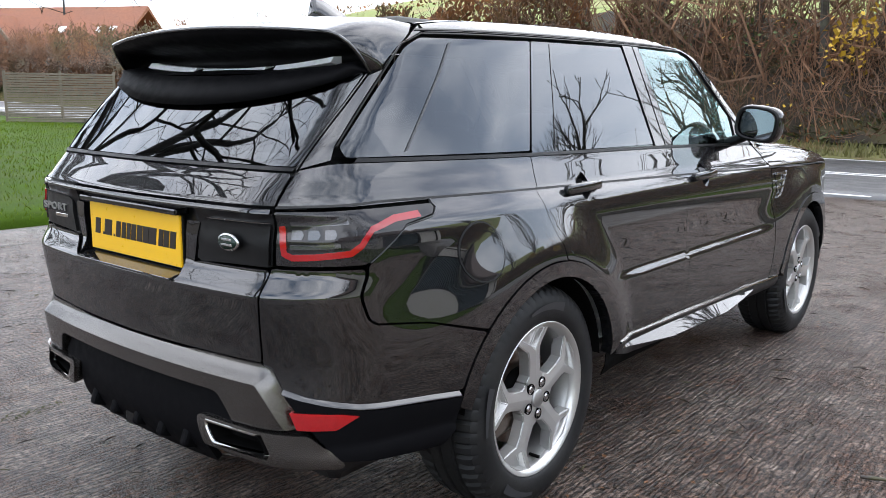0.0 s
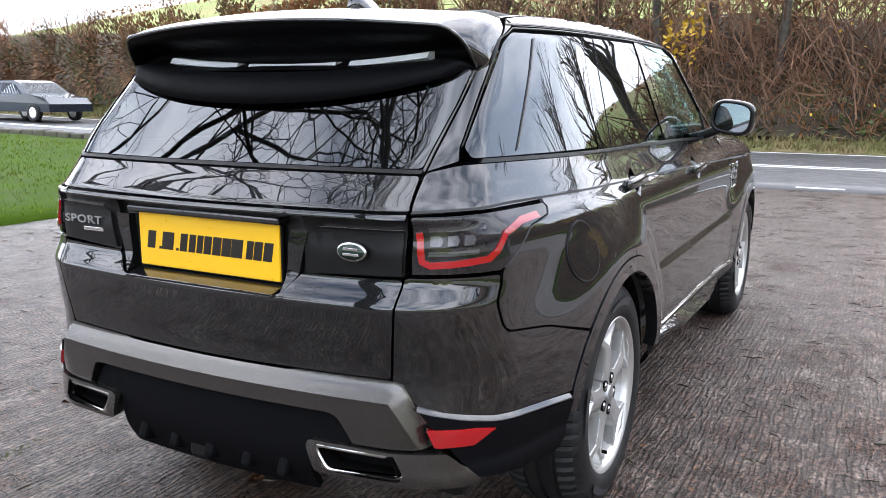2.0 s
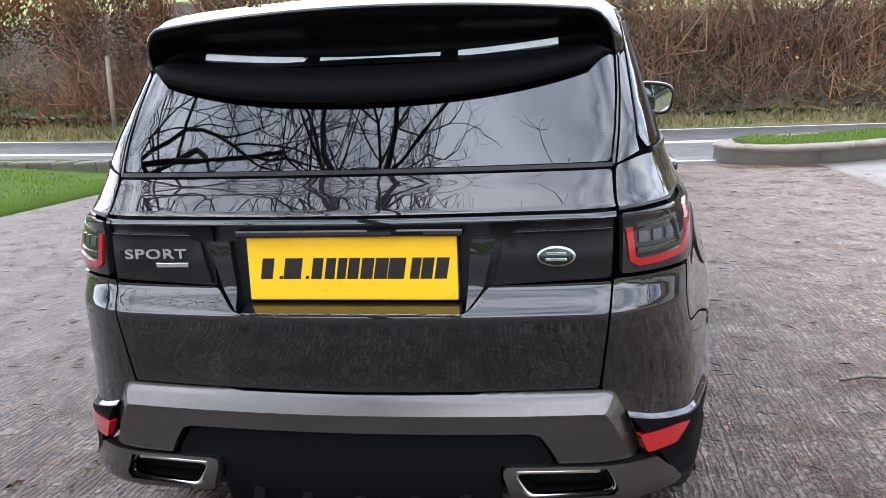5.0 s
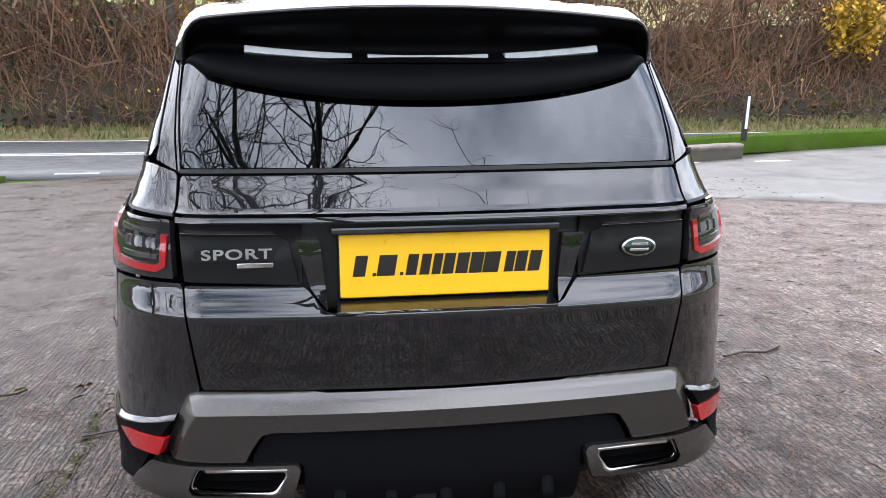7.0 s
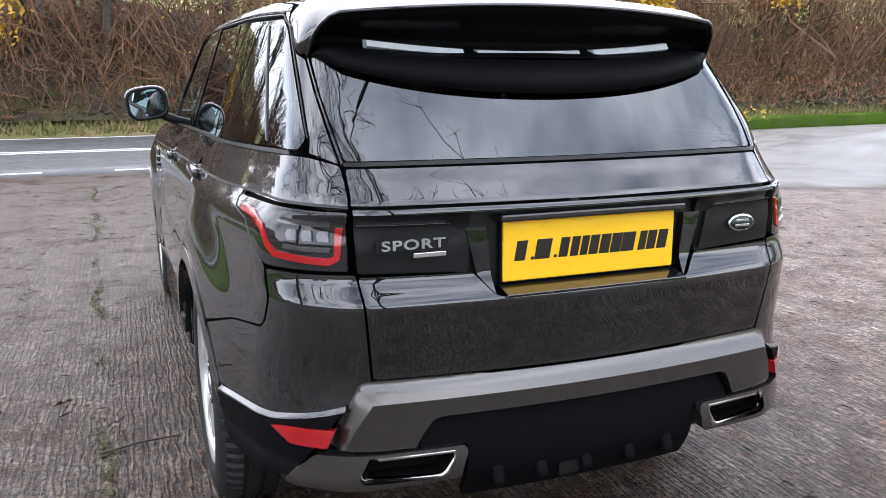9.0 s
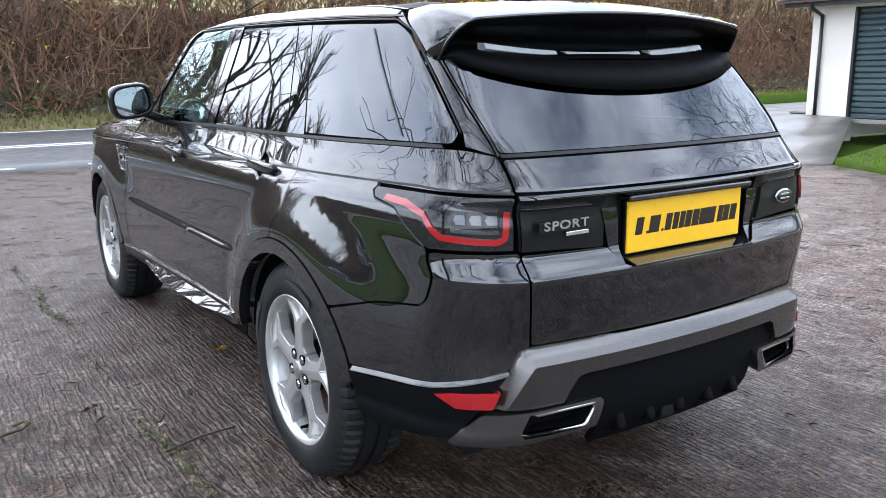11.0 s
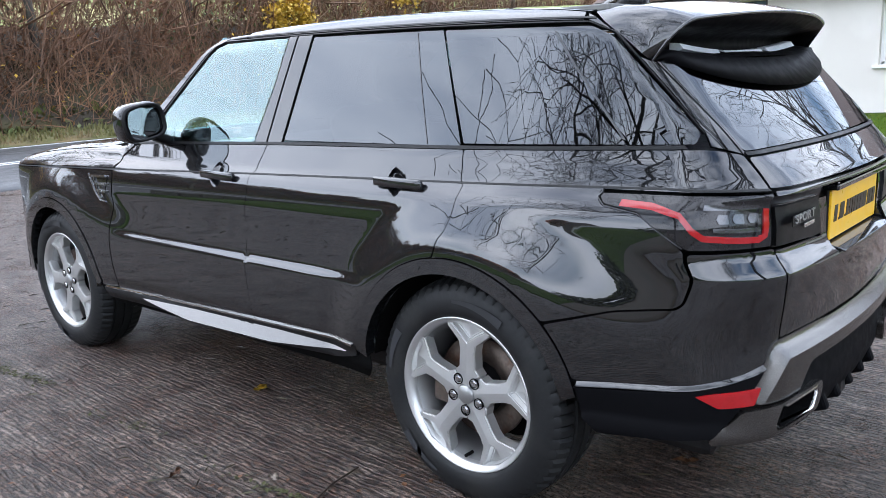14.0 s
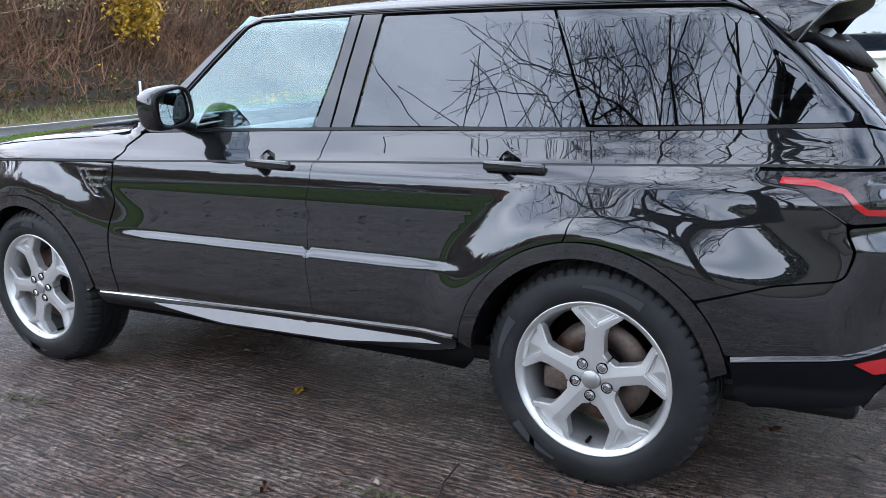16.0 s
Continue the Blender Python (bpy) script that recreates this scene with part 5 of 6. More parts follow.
    # tail lamp
    lamp = panel("tail_lamp", [(.652, .950)] + C((.800, -.735, .950), (.812, -.70, .975)) + S((-.648, 1.012), (-.60, 1.050), (-.50, 1.068), (-.482, 1.085), (-.487, 1.098)) + C((.80, -.73, 1.098), (.74, -.85, 1.096)) + [(.655, 1.096)],
                 LAMP_DARK, suv, side, off=.004, depth=.02, round_off=.006, grid=.02, label="smoked tail lamp with a red light band")
    red = S((-.545, 1.072), (-.64, 1.066)) + C((.812, -.715, 1.045), (.802, -.745, 1.005), (.790, -.77, .985), (.74, -.85, .977), (.69, -.88, .975), (.672, -.89, .985), (.668, -.90, 1.06))
    panel("light_band", strip(line(red, .015), .020), RED_LENS, lamp, side, off=.009, depth=.012, round_off=.003, label="red light band")
    panel("lamp_rim", strip(line(S((-.484, 1.110), (-.476, 1.086), (-.50, 1.064), (-.60, 1.047), (-.652, 1.008)) + C((.811, -.725, .955)), .02), .005), PILLAR_GREY, lamp, side, off=.006, depth=.01, round_off=.002)
    for k in range(3):
        q = C((.705 + k * .032, -.876 + k * .030, 1.035))[0]
        panel("reflector_cell", [(q[0] - .018, q[1] - .014), (q[0] + .012, q[1] - .014), (q[0] + .018, q[1]), (q[0] + .010, q[1] + .014), (q[0] - .018, q[1] + .014)], LAMP_CLEAR, lamp, side, off=.008, depth=.01, round_off=.003, grid=.012, gap=.001)
    panel("lamp_bar", strip(line(C((.685, -.885, 1.003), (.74, -.845, 1.003), (.775, -.79, 1.006)), .015), .014), LAMP_CLEAR, lamp, side, off=.007, depth=.01, round_off=.003)
    panel("lamp_bar", strip(line(C((.685, -.885, 1.066), (.74, -.845, 1.066), (.79, -.77, 1.068)), .015), .018), LAMP_CLEAR, lamp, side, off=.006, depth=.01, round_off=.003)
    # side vent in the front wing
    vent = panel("side_vent", S((2.50, 1.022), (2.30, 1.018), (2.335, .885), (2.375, .885)), BLACK_GLOSS, suv, side, off=.003, round_off=.01, grid=.02, label="black side vent with bright blades")
    for a, b in (((2.47, 1.008), (2.31, 1.012)), ((2.43, .970), (2.315, .972)), ((2.41, .938), (2.32, .934))):
        panel("blade", strip(line(S(a, b), .02), .014), CHROME_DULL, vent, side, off=.012, depth=.012, round_off=.004)
    panel("blade", strip(line(S((2.50, 1.02), (2.38, .89), (2.33, .882)), .02), .008), CHROME_DULL, vent, side, off=.008, depth=.01, round_off=.003)
    panel("blade", strip(line(S((2.44, 1.01), (2.36, .90)), .02), .009), CHROME_DULL, vent, side, off=.010, depth=.01, round_off=.003)

# fuel flap on the right
flap = S(*arc(-.33, .942, .088, 0, 360, 24)[:-1])
panel("fuel_flap", flap, PAINT, suv, 1, off=.0050, depth=.010, round_off=0, grid=.025)
panel("fuel_flap_gap", S(*arc(-.33, .942, .093, 0, 360, 24)[:-1]), GROOVE, suv, 1, off=.0034, depth=.006, round_off=0, grid=.03)

# tailgate: painted lower part, black band, lip, upper part, glass
notch = [(0, .872), (.275, .872), (.295, .880), (.335, .926)]
panel("tailgate_lower", [(0, .665), (.31, .668), (.600, .672), (.630, .936), (.345, .932)] + notch[::-1], PAINT, suv, both=True, grid=.024, crease=[[(-.63, z), (.63, z)] for z in (.861, .869, .877)])
part("plate_recess", box((.74, .010, .225), (0, -.918, .975), .004), BLACK_SATIN, suv, "black recess behind the plate")
for side in (1, -1):
    panel("tailgate_band", [(.345, .930), (.633, .940), (.642, 1.082), (.345, 1.082)], BLACK_SATIN, suv, side, off=-.012, depth=.03, grid=.04)
    panel("band_panel", [(.352, .938), (.628, .944), (.634, 1.058), (.40, 1.056), (.375, 1.045)], BLACK_SATIN, suv, side, off=.0, depth=.012, round_off=.004, label="satin black tailgate panel")
    panel("band_line", strip(line([(.40, 1.061), (.632, 1.063)], .04), .004), CHROME_DULL, suv, side, off=.001, depth=.006, round_off=.001)
    # slanted side of the plate recess
    panel("recess_side", [(.285, .874), (.33, .928), (.36, 1.045), (.30, 1.045)], BLACK_GLOSS, suv, side, off=-.008, depth=.04, round_off=.006)
panel("tailgate_lip", [(0, 1.086), (.642, 1.088), (.643, 1.102), (0, 1.102)], PAINT, suv, both=True, off=.002, round_off=.003, depth=.03)
panel("tailgate_upper", [(0, 1.107), (.646, 1.109)] + [(GATE[3][0] - .006, 1.12), (GATE[4][0] - .008, 1.193), (0, 1.193)], PAINT, suv, both=True, grid=.026)
panel("glass_moulding", [(0, 1.195), (GATE[4][0] - .008, 1.195), (GATE[4][0] - .006, 1.207), (0, 1.207)], BLACK_SATIN, suv, both=True, off=.003, round_off=.002)
glass_side = C((.638, -.83, 1.21), (.641, -.74, 1.295), (.644, -.65, 1.378), (.645, -.56, 1.47))
panel("tailgate_glass", [(0, 1.209)] + glass_side + [(0, 1.47)], PRIVACY, suv, both=True, off=-.003, depth=.006, grid=.035, label="dark tailgate glass reflecting bare branches")
for side in (1, -1):
    rim_in = C((.640, -.83, 1.208), (.643, -.74, 1.293), (.646, -.65, 1.376), (.647, -.56, 1.465))
    rim_out = [(u - .002, z) for u, z in GATE[4:]]
    panel("glass_frame", rim_in + rim_out[::-1], BLACK_GLOSS, suv, side, round_off=0, gap=.0005, grid=.02)

# silver bumper insert, diffuser, exhausts
def insert_facets(q):
    """Which facet of the insert a place lies on, and how far over its ledge or slanted end."""
    u = np.abs(q[:, 0])
    ledge, end = (q[:, 1] - .617) / .036, ((u - .604) * .135 + (q[:, 1] - .617) * .080) / math.hypot(.135, .080) / .040
    over = np.maximum(ledge, end)
    return np.where(over <= 0, 0, np.where(ledge >= end, 1, 2 + (q[:, 0] > 0))), np.clip(over, 0, 1)


EXHAUST = [(-.120, .034), (.098, .034), (.122, -.020), (.112, -.034), (-.090, -.034), (-.120, .016)]
panel("bumper_insert", [(0, .661), (.30, .663), (.325, .668), (.600, .671), (.635, .662)] + C((.668, -.905, .596), (.715, -.855, .49)) + [(.50, .487), (.482, .520), (.455, .560), (.43, .567), (0, .567)], SILVER, suv, both=True, off=.004, depth=.04, grid=.014, round_off=.006,
      crease=[[(-.684, .482), (-.604, .617), (.604, .617), (.684, .482)], [(.604, .617), (.637, .657)], [(-.604, .617), (-.637, .657)]], facet=lambda q: insert_facets(q)[0],
      shape=lambda q: .034 * (1 - insert_facets(q)[1]) - .030 * np.clip((.617 - q[:, 1]) / .13, 0, 1), label="silver-grey bumper insert")
panel("tow_cover", [(0, .563), (.425, .563), (.452, .553), (.478, .515), (.49, .482), (.36, .478), (.36, .30), (0, .30)], BLACK_DEEP, suv, both=True, off=-.006, depth=.02, grid=.04, label="black plastic diffuser")
for side in (1, -1):
    panel("exhaust_surround", C((.718, -.852, .482)) + [(.372, .485)] + [(.362, .468), (.385, .396), (.66, .388)] + C((.738, -.775, .388), (.744, -.768, .398)), SILVER, suv, side, off=.018, depth=.04, round_off=.012, grid=.02, holes=[[(.518 + a, .440 + b) for a, b in EXHAUST]], label="silver-grey exhaust surround")
    cx, cz = .518, .440
    shape_in = EXHAUST
    ring = bmesh.new()
    outer = soften([(a * 1.05 + (.004 if a > 0 else -.004), b * 1.12) for a, b in shape_in], .016)
    inner = soften([(a * .955, b * .82) for a, b in shape_in], .014)
    def tail_y(px):
        return float(TAIL(.44)) + .12 * px * px - .008
    rows = []
    for pts, push in ((outer, .02), (outer, -.008), (inner, -.010), (inner, .002)):
        rows.append([ring.verts.new((side * (cx + a), tail_y(cx + a) + push + (0.02 if abs(cx + a) > .6 else 0), cz + b)) for a, b in pts])
    for ra, rb in zip(rows, rows[1:]):
        for i in range(len(ra)):
            j = (i + 1) % len(ra)
            ring.faces.new((ra[i], ra[j], rb[j], rb[i]))
    bmesh.ops.recalc_face_normals(ring, faces=ring.faces)
    tip = part("exhaust_tip", ring, CHROME, suv, "bright chrome exhaust tip", True)
    dark = bmesh.new()
    near, deep = ([dark.verts.new((side * (cx + a), tail_y(cx + a) + push, cz + b)) for a, b in inner] for push in (-.006, .06))
    dark.faces.new(deep)
    for i in range(len(near)):
        dark.faces.new((near[i], near[(i + 1) % len(near)], deep[(i + 1) % len(near)], deep[i]))
    part("exhaust_inside", dark, SOOT, tip)
for x in (-.27, -.14, 0, .14, .27):
    part("diffuser_fin", box((.035, .06, .07), (x, -.945, .372), .012, Euler((radians(-22), 0, 0)).to_matrix()), BLACK_DEEP, suv)
part("towing_eye_cover", box((.07, .012, .06), (-.05, -.958, .36), .01), BLACK_SATIN, suv)

for u in (-.385, .385):
    ring = lathe([(-.002, .0135), (.0035, .0135), (.0045, .011), (.0045, .0)], 20)
    p = on_wrap(np.array([(abs(u), .585)]))[0]
    ring.transform(Matrix.Translation((math.copysign(p[0], u), p[1] - .004, p[2])) @ Matrix.Rotation(radians(-90), 4, "Z"))
    part("parking_sensor", ring, SILVER, suv, "", True)

# number plate with plain bars for its lettering
plate = part("number_plate", box((.523, .010, .157), (.006, -.945, .975), .004), PLATE, suv, "yellow rear number plate")
letters = [(-.205, .030), (-.172, .008), (-.140, .044), (-.105, .008), (-.078, .026), (-.045, .024), (-.016, .022), (.013, .027), (.047, .030), (.082, .032), (.120, .040), (.166, .023), (.195, .028), (.230, .030)]
for x, w in letters:
    tall = .052 if w > .01 else .008
    bar = bmesh.new()
    lean = .18 * tall
    zc = .976 - (.052 - tall) / 2
    for dy in (0,):
        quad = [(x - w / 2 - lean / 2, zc - tall / 2), (x + w / 2 - lean / 2, zc - tall / 2), (x + w / 2 + lean / 2, zc + tall / 2), (x - w / 2 + lean / 2, zc + tall / 2)]
        f = [bar.verts.new((a, -.9515, b)) for a, b in quad]
        g = [bar.verts.new((a, -.9495, b)) for a, b in quad]
        bar.faces.new(f)
        for i in range(4):
            bar.faces.new((f[i], g[i], g[(i + 1) % 4], f[(i + 1) % 4]))
    bmesh.ops.recalc_face_normals(bar, faces=bar.faces)
    part("lettering_bar", bar, INK, plate)
part("plate_carrier", box((.530, .012, .163), (.006, -.937, .974), .004), BLACK_SATIN, suv)
part("plate_shelf", box((.545, .075, .008), (.006, -.966, .880), .003, Euler((radians(14), 0, 0)).to_matrix()), PAINT, suv, "painted shelf below the plate")
part("plate_lamp_bar", box((.56, .05, .02), (.006, -.95, 1.066), .006), BLACK_GLOSS, suv)

# badges as plain shapes
oval = lathe([(0, .0455), (.004, .0455), (.006, .043), (.006, .0)], 40)
oval.transform(Matrix.Translation((.500, -.9475, 1.003)) @ Matrix.Rotation(radians(-90), 4, "Z") @ Matrix.Diagonal((1, 1, .56, 1)))
badge = part("oval_badge", oval, CHROME_DULL, suv, "bright-rimmed oval badge", True)
oval = lathe([(0, .0395), (.002, .0395), (.002, .0)], 40)
oval.transform(Matrix.Translation((.500, -.9535, 1.003)) @ Matrix.Rotation(radians(-90), 4, "Z") @ Matrix.Diagonal((1, 1, .50, 1)))
field = part("badge_field", oval, BADGE, badge, "dark green badge field", True)
for z, w in ((1.010, .045), (.996, .05)):
    part("badge_bar", box((w, .002, .007), (.5, -.9565, z), .001), CHROME_DULL, badge)
script = part("badge_backing", box((.195, .002, .03), (-.497, -.9465, 1.012), .001), BLACK_SATIN, suv)
word = bpy.data.curves.new("badge_word", "FONT")
word.body, word.size, word.extrude, word.space_character = "SPORT", .034, .002, 1.12
word.offset = .0006
word.align_x = "CENTER"
text = bpy.data.objects.new("badge_word", word)
scene.collection.objects.link(text)
bpy.context.view_layer.update()
mesh = bpy.data.meshes.new_from_object(text.evaluated_get(bpy.context.evaluated_depsgraph_get()))
bpy.data.objects.remove(text)
mesh.transform(Matrix.Translation((-.497, -.9492, 1.003)) @ Matrix.Rotation(radians(90), 4, "X") @ Matrix.Diagonal((1.5, 1, 1, 1)))
mesh.materials.clear()
mesh.materials.append(ALLOY_DARK)
new("badge_word", mesh).parent = script
part("badge_strip", box((.086, .004, .013), (-.455, -.9485, .986), .002), CHROME, script)

# roof, bonnet, windscreen
roof_edge = [(.628, y) for y in (-.33, 0, .4, .8, 1.2, 1.37)]
panel("roof", roof_edge + [(.615, 1.50), (.40, 1.66), (0, 1.72), (-.40, 1.66), (-.615, 1.50)] + [(-x, y) for x, y in roof_edge[::-1]] + [(-.5, -.335), (0, -.345), (.5, -.335)], PAINT, suv, top=True, grid=.05, round_off=0, gap=.001)
bon = [(.80, 2.14), (.845, 2.4), (.855, 2.9), (.84, 3.25), (.78, 3.55)]
panel("bonnet", bon + [(.4, 3.68), (0, 3.70), (-.4, 3.68)] + [(-x, y) for x, y in bon[::-1]] + [(-.4, 2.40), (0, 2.46), (.4, 2.40)], PAINT, suv, top=True, grid=.05, round_off=.02)
for side in (1, -1):
    e = on_top(np.array([(x, y) for x, y in bon]))
    panel("bonnet_side", S((2.125, 1.165), (2.205, 1.115), *mid_curve(lambda y: SHOULDER(y) + .006, 2.262, 3.56, 8)) + S(*[(float(p[1]), float(p[2])) for p in e[::-1]]), PAINT, suv, side, round_off=.003, gap=.001)
    part("bonnet_vent", box((.16, .30, .02), (side * .52, 2.62, 1.187), .008, Euler((radians(-4.5), radians(side * 3), 0)).to_matrix()), BLACK_SATIN, suv, "black bonnet vent")
scr = bmesh.new()
rows = []
for j in range(9):
    z = 1.655 - j * (1.655 - 1.20) / 8
    half = .60 + (1.655 - z) * .33
    rows.append([scr.verts.new((half * (i - 6) / 6, 1.69 + (1.60 - z) * 1.25 + .38 * (float(FLANK(z)) ** 2 - (half * (i - 6) / 6) ** 2) - .012, z)) for i in range(13)])
for a, b in zip(rows, rows[1:]):
    for i in range(12):
        scr.faces.new((a[i], a[i + 1], b[i + 1], b[i]))
bmesh.ops.solidify(scr, geom=scr.faces[:], thickness=.005)
part("windscreen", scr, GLASS, suv, "", True)
front = bmesh.new()
ring = [(x, 3.80 - .14 * x * x) for x in np.linspace(-.80, .80, 15)]
low, high = [front.verts.new((x, y, .34)) for x, y in ring], [front.verts.new((x, y - .06, 1.0)) for x, y in ring]
for i in range(14):
    front.faces.new((low[i], low[i + 1], high[i + 1], high[i]))
bmesh.ops.solidify(front, geom=front.faces[:], thickness=.02)
part("front_panel", front, PAINT, suv, "", True)

# inner shell and floor, added dark to block light from beneath; then the cabin
part("floor_pan", box((1.5, 4.3, .10), (0, 1.35, .36), .03), BLACK_SATIN, suv)
for side in (1, -1):
    lower = S((-.62, 1.18), (-.62, .45), (-.44, .45), *arc(ARCH_Y, ARCH_Z, ARCH_IN + .01, 172, 8, 20), (.50, .32), (2.46, .32), *arc(ARCH_F, ARCH_Z, ARCH_IN + .01, 176, 8, 20), (3.5, .5), (3.55, .95), (2.3, 1.0), (2.1, 1.16))
    panel("inner_skin", lower, SOOT, suv, side, off=-.016, depth=.004, grid=.06, round_off=0)
    panel("inner_corner", [(0, .32), (.58, .32)] + S((-.60, .42), (-.60, 1.19)) + C((.64, -.83, 1.195)) + [(0, 1.19)], SOOT, suv, side, off=-.085, depth=.004, grid=.06, round_off=0)
    for y in (ARCH_Y, ARCH_F):
        liner = bmesh.new()
        pts = arc(y, ARCH_Z - .005, ARCH_IN + .012, 6, 174, 26)
        a = [liner.verts.new((side * .905, q[0], q[1])) for q in pts]
        b = [liner.verts.new((side * .62, q[0], q[1])) for q in pts]
        for i in range(len(a) - 1):
            liner.faces.new((a[i], a[i + 1], b[i + 1], b[i]))
        liner.faces.new(b)
        part("arch_liner", liner, SOOT, suv, "black wheel arch liner", True)


def car_seat(x, y, z, wide, tall, parent):
    bm = box((wide, .52, .16), (x, y, z + .08), .05)
    box((wide * .96, .15, tall), (x, y - .27, z + .14 + tall / 2), .06, Euler((radians(-14), 0, 0)).to_matrix(), bm=bm)
    return part("car_seat", bm, LEATHER, parent, "black leather seat", True)


for x in (-.37, .37):
    s = car_seat(x, 1.12, .62, .50, .58, suv)
    part("headrest", box((.27, .09, .17), (x, .745, 1.44), .04), LEATHER, s, "", True)
car_seat(0, .22, .64, 1.28, .52, suv)
for x in (-.40, 0, .40):
    part("headrest", box((.25, .08, .14), (x, -.125, 1.36), .035), LEATHER, suv, "", True)
part("dashboard", box((1.45, .42, .30), (0, 1.95, 1.0), .09), LEATHER, suv, "", True)
wheel = bmesh.new()
for i in range(32):
    a = 2 * math.pi * i / 32
    for k in range(8):
        b = 2 * math.pi * k / 8
        wheel.verts.new(((.18 + .015 * math.cos(b)) * math.cos(a), .015 * math.sin(b), (.18 + .015 * math.cos(b)) * math.sin(a)))
wheel.verts.ensure_lookup_table()
for i in range(32):
    for k in range(8):
        wheel.faces.new([wheel.verts[q] for q in (i * 8 + k, i * 8 + (k + 1) % 8, (i + 1) % 32 * 8 + (k + 1) % 8, (i + 1) % 32 * 8 + k)])
box((.34, .02, .05), bm=wheel)
wheel.transform(Matrix.Translation((.37, 1.66, 1.09)) @ Matrix.Rotation(radians(-25), 4, "X"))
part("steering_wheel", wheel, LEATHER, suv, "", True)
part("headlining", box((1.20, 1.75, .02), (0, .50, 1.635), .005), LINING, suv)
part("load_cover", box((1.25, .62, .02), (0, -.42, 1.16), .006), BLACK_SATIN, suv)

# roof aerial
fin = bmesh.new()
outline = [(-.19, 0), (.02, 0), (-.02, .024), (-.075, .058), (-.135, .084), (-.172, .090), (-.188, .086)]
cols = []
for y, z in outline:
    half = .034 * (1 - z / .108)
    cols.append([fin.verts.new((-half, y, z)), fin.verts.new((half, y, z))])
fin.faces.new([c[0] for c in cols])
fin.faces.new([c[1] for c in cols][::-1])
for i in range(len(cols)):
    a, b = cols[i], cols[(i + 1) % len(cols)]
    fin.faces.new((a[0], a[1], b[1], b[0]))
bmesh.ops.recalc_face_normals(fin, faces=fin.faces)
bmesh.ops.bevel(fin, geom=fin.edges[:], offset=.004, segments=2, affect="EDGES")
fin.transform(Matrix.Translation((0, 0, 1.668)))
part("roof_aerial", fin, PAINT, suv, "shark-fin aerial", True)

# spoiler over the tailgate glass: a skin from the roof to its lip, curling down to a tip at each end
def glass_y(x, z):
    return float(meet(np.array([[min(abs(x), .64), -1.3, z]]), np.array([[0., 1, 0]]), 1.2)[0, 1])


TIP = Vector((.653, -.548, 1.466))
SHUT = [(-.345, 1.618), (-.40, 1.585), (-.47, 1.535), (-.535, 1.482)]


def between(points, t):
    k = t * (len(points) - 1)
    i = min(int(k), len(points) - 2)
    return points[i].lerp(points[i + 1], k - i)


def spoiler_rows(a):
    s, sign = abs(a), (1 if a >= 0 else -1)
    k = min(1.0, s / .72)
    t = max(0.0, (s - .72) / .28)
    x = .585 * k
    lip = Vector((x, -.722 + .075 * k * k, 1.606 - .026 * k * k))
    low_z = 1.368 + .062 * (x / .645) ** 2 + .03 * (x / .645) ** 4
    low = Vector((x, glass_y(x, low_z) - .014, low_z))
    if t:
        bend = Vector((.652, -.615, 1.560))
        lip = lip * (1 - t) ** 2 + bend * 2 * t * (1 - t) + TIP * t * t
        low = low.lerp(TIP, t)
        shut = [Vector((.628, -.345, float(on_top(np.array([(.628, -.345)]))[0][2])))] + [Vector((float(half_width(np.array(y), np.array(z))) - .006, y, z)) for y, z in SHUT[1:]] + [TIP]
        front = between(shut, t)
    else:
        xf = .628 * k
        front = Vector(on_top(np.array([(xf, -.345)]))[0])
    hump = .014 * (1 - t) + .010
    skin = [front]
    for f in (.25, .5, .75, .92):
        p = front.lerp(lip, f)
        skin.append(p + Vector((.5 * t, 0, 1 - .6 * t)).normalized() * hump * 4 * f * (1 - f))
    skin.append(lip)
    fade = (1 - t) ** .7 * (1 - .25 * k ** 4)
    under = [lip, lip + Vector((0, .006, -.016 * (1 - t)))]
    for f, inward in ((.17, .045), (.26, .15), (.33, .20), (.48, .205), (.57, .13)):
        under.append(lip.lerp(low, f) + Vector((0, inward * fade, 0)))
    edge = lip.lerp(low, .63)
    if t < 1:
        edge.y = (glass_y(edge.x, edge.z) - .018) * (1 - t) + edge.y * t
    under += [edge, edge.lerp(low, .3), low, low + Vector((0, .03 * (1 - t), .004))]
    flip = lambda ps: [(p.x * sign, p.y, p.z) for p in ps]
    return flip(skin), flip(under)


steps = [-1 + 2 * i / 72 for i in range(73)]
spoiler_grid = [spoiler_rows(a) for a in steps]
for which, name, mat, label in ((0, "roof_spoiler", PAINT, ""), (1, "spoiler_underside", UNDERSIDE, "black underside of the roof spoiler")):
    rows = [g[which] for g in spoiler_grid]
    wide = len(rows[0])
    faces = []
    for r_i in range(len(rows) - 1):
        for k in range(wide - 1):
            a = r_i * wide + k
            f = (a, a + 1, a + wide + 1, a + wide)
            faces.append(f[::-1] if which == 0 else f)
    ob = from_points(name, [v for row in rows for v in row], faces, mat, suv, label)
    bm = bmesh.new()
    bm.from_mesh(ob.data)
    bmesh.ops.remove_doubles(bm, verts=bm.verts[:], dist=.0004)
    bmesh.ops.recalc_face_normals(bm, faces=bm.faces)
    if which == 0 and sum(f.normal.z * f.calc_area() for f in bm.faces) < 0:
        bmesh.ops.reverse_faces(bm, faces=bm.faces)
    bm.to_mesh(ob.data)
    bm.free()
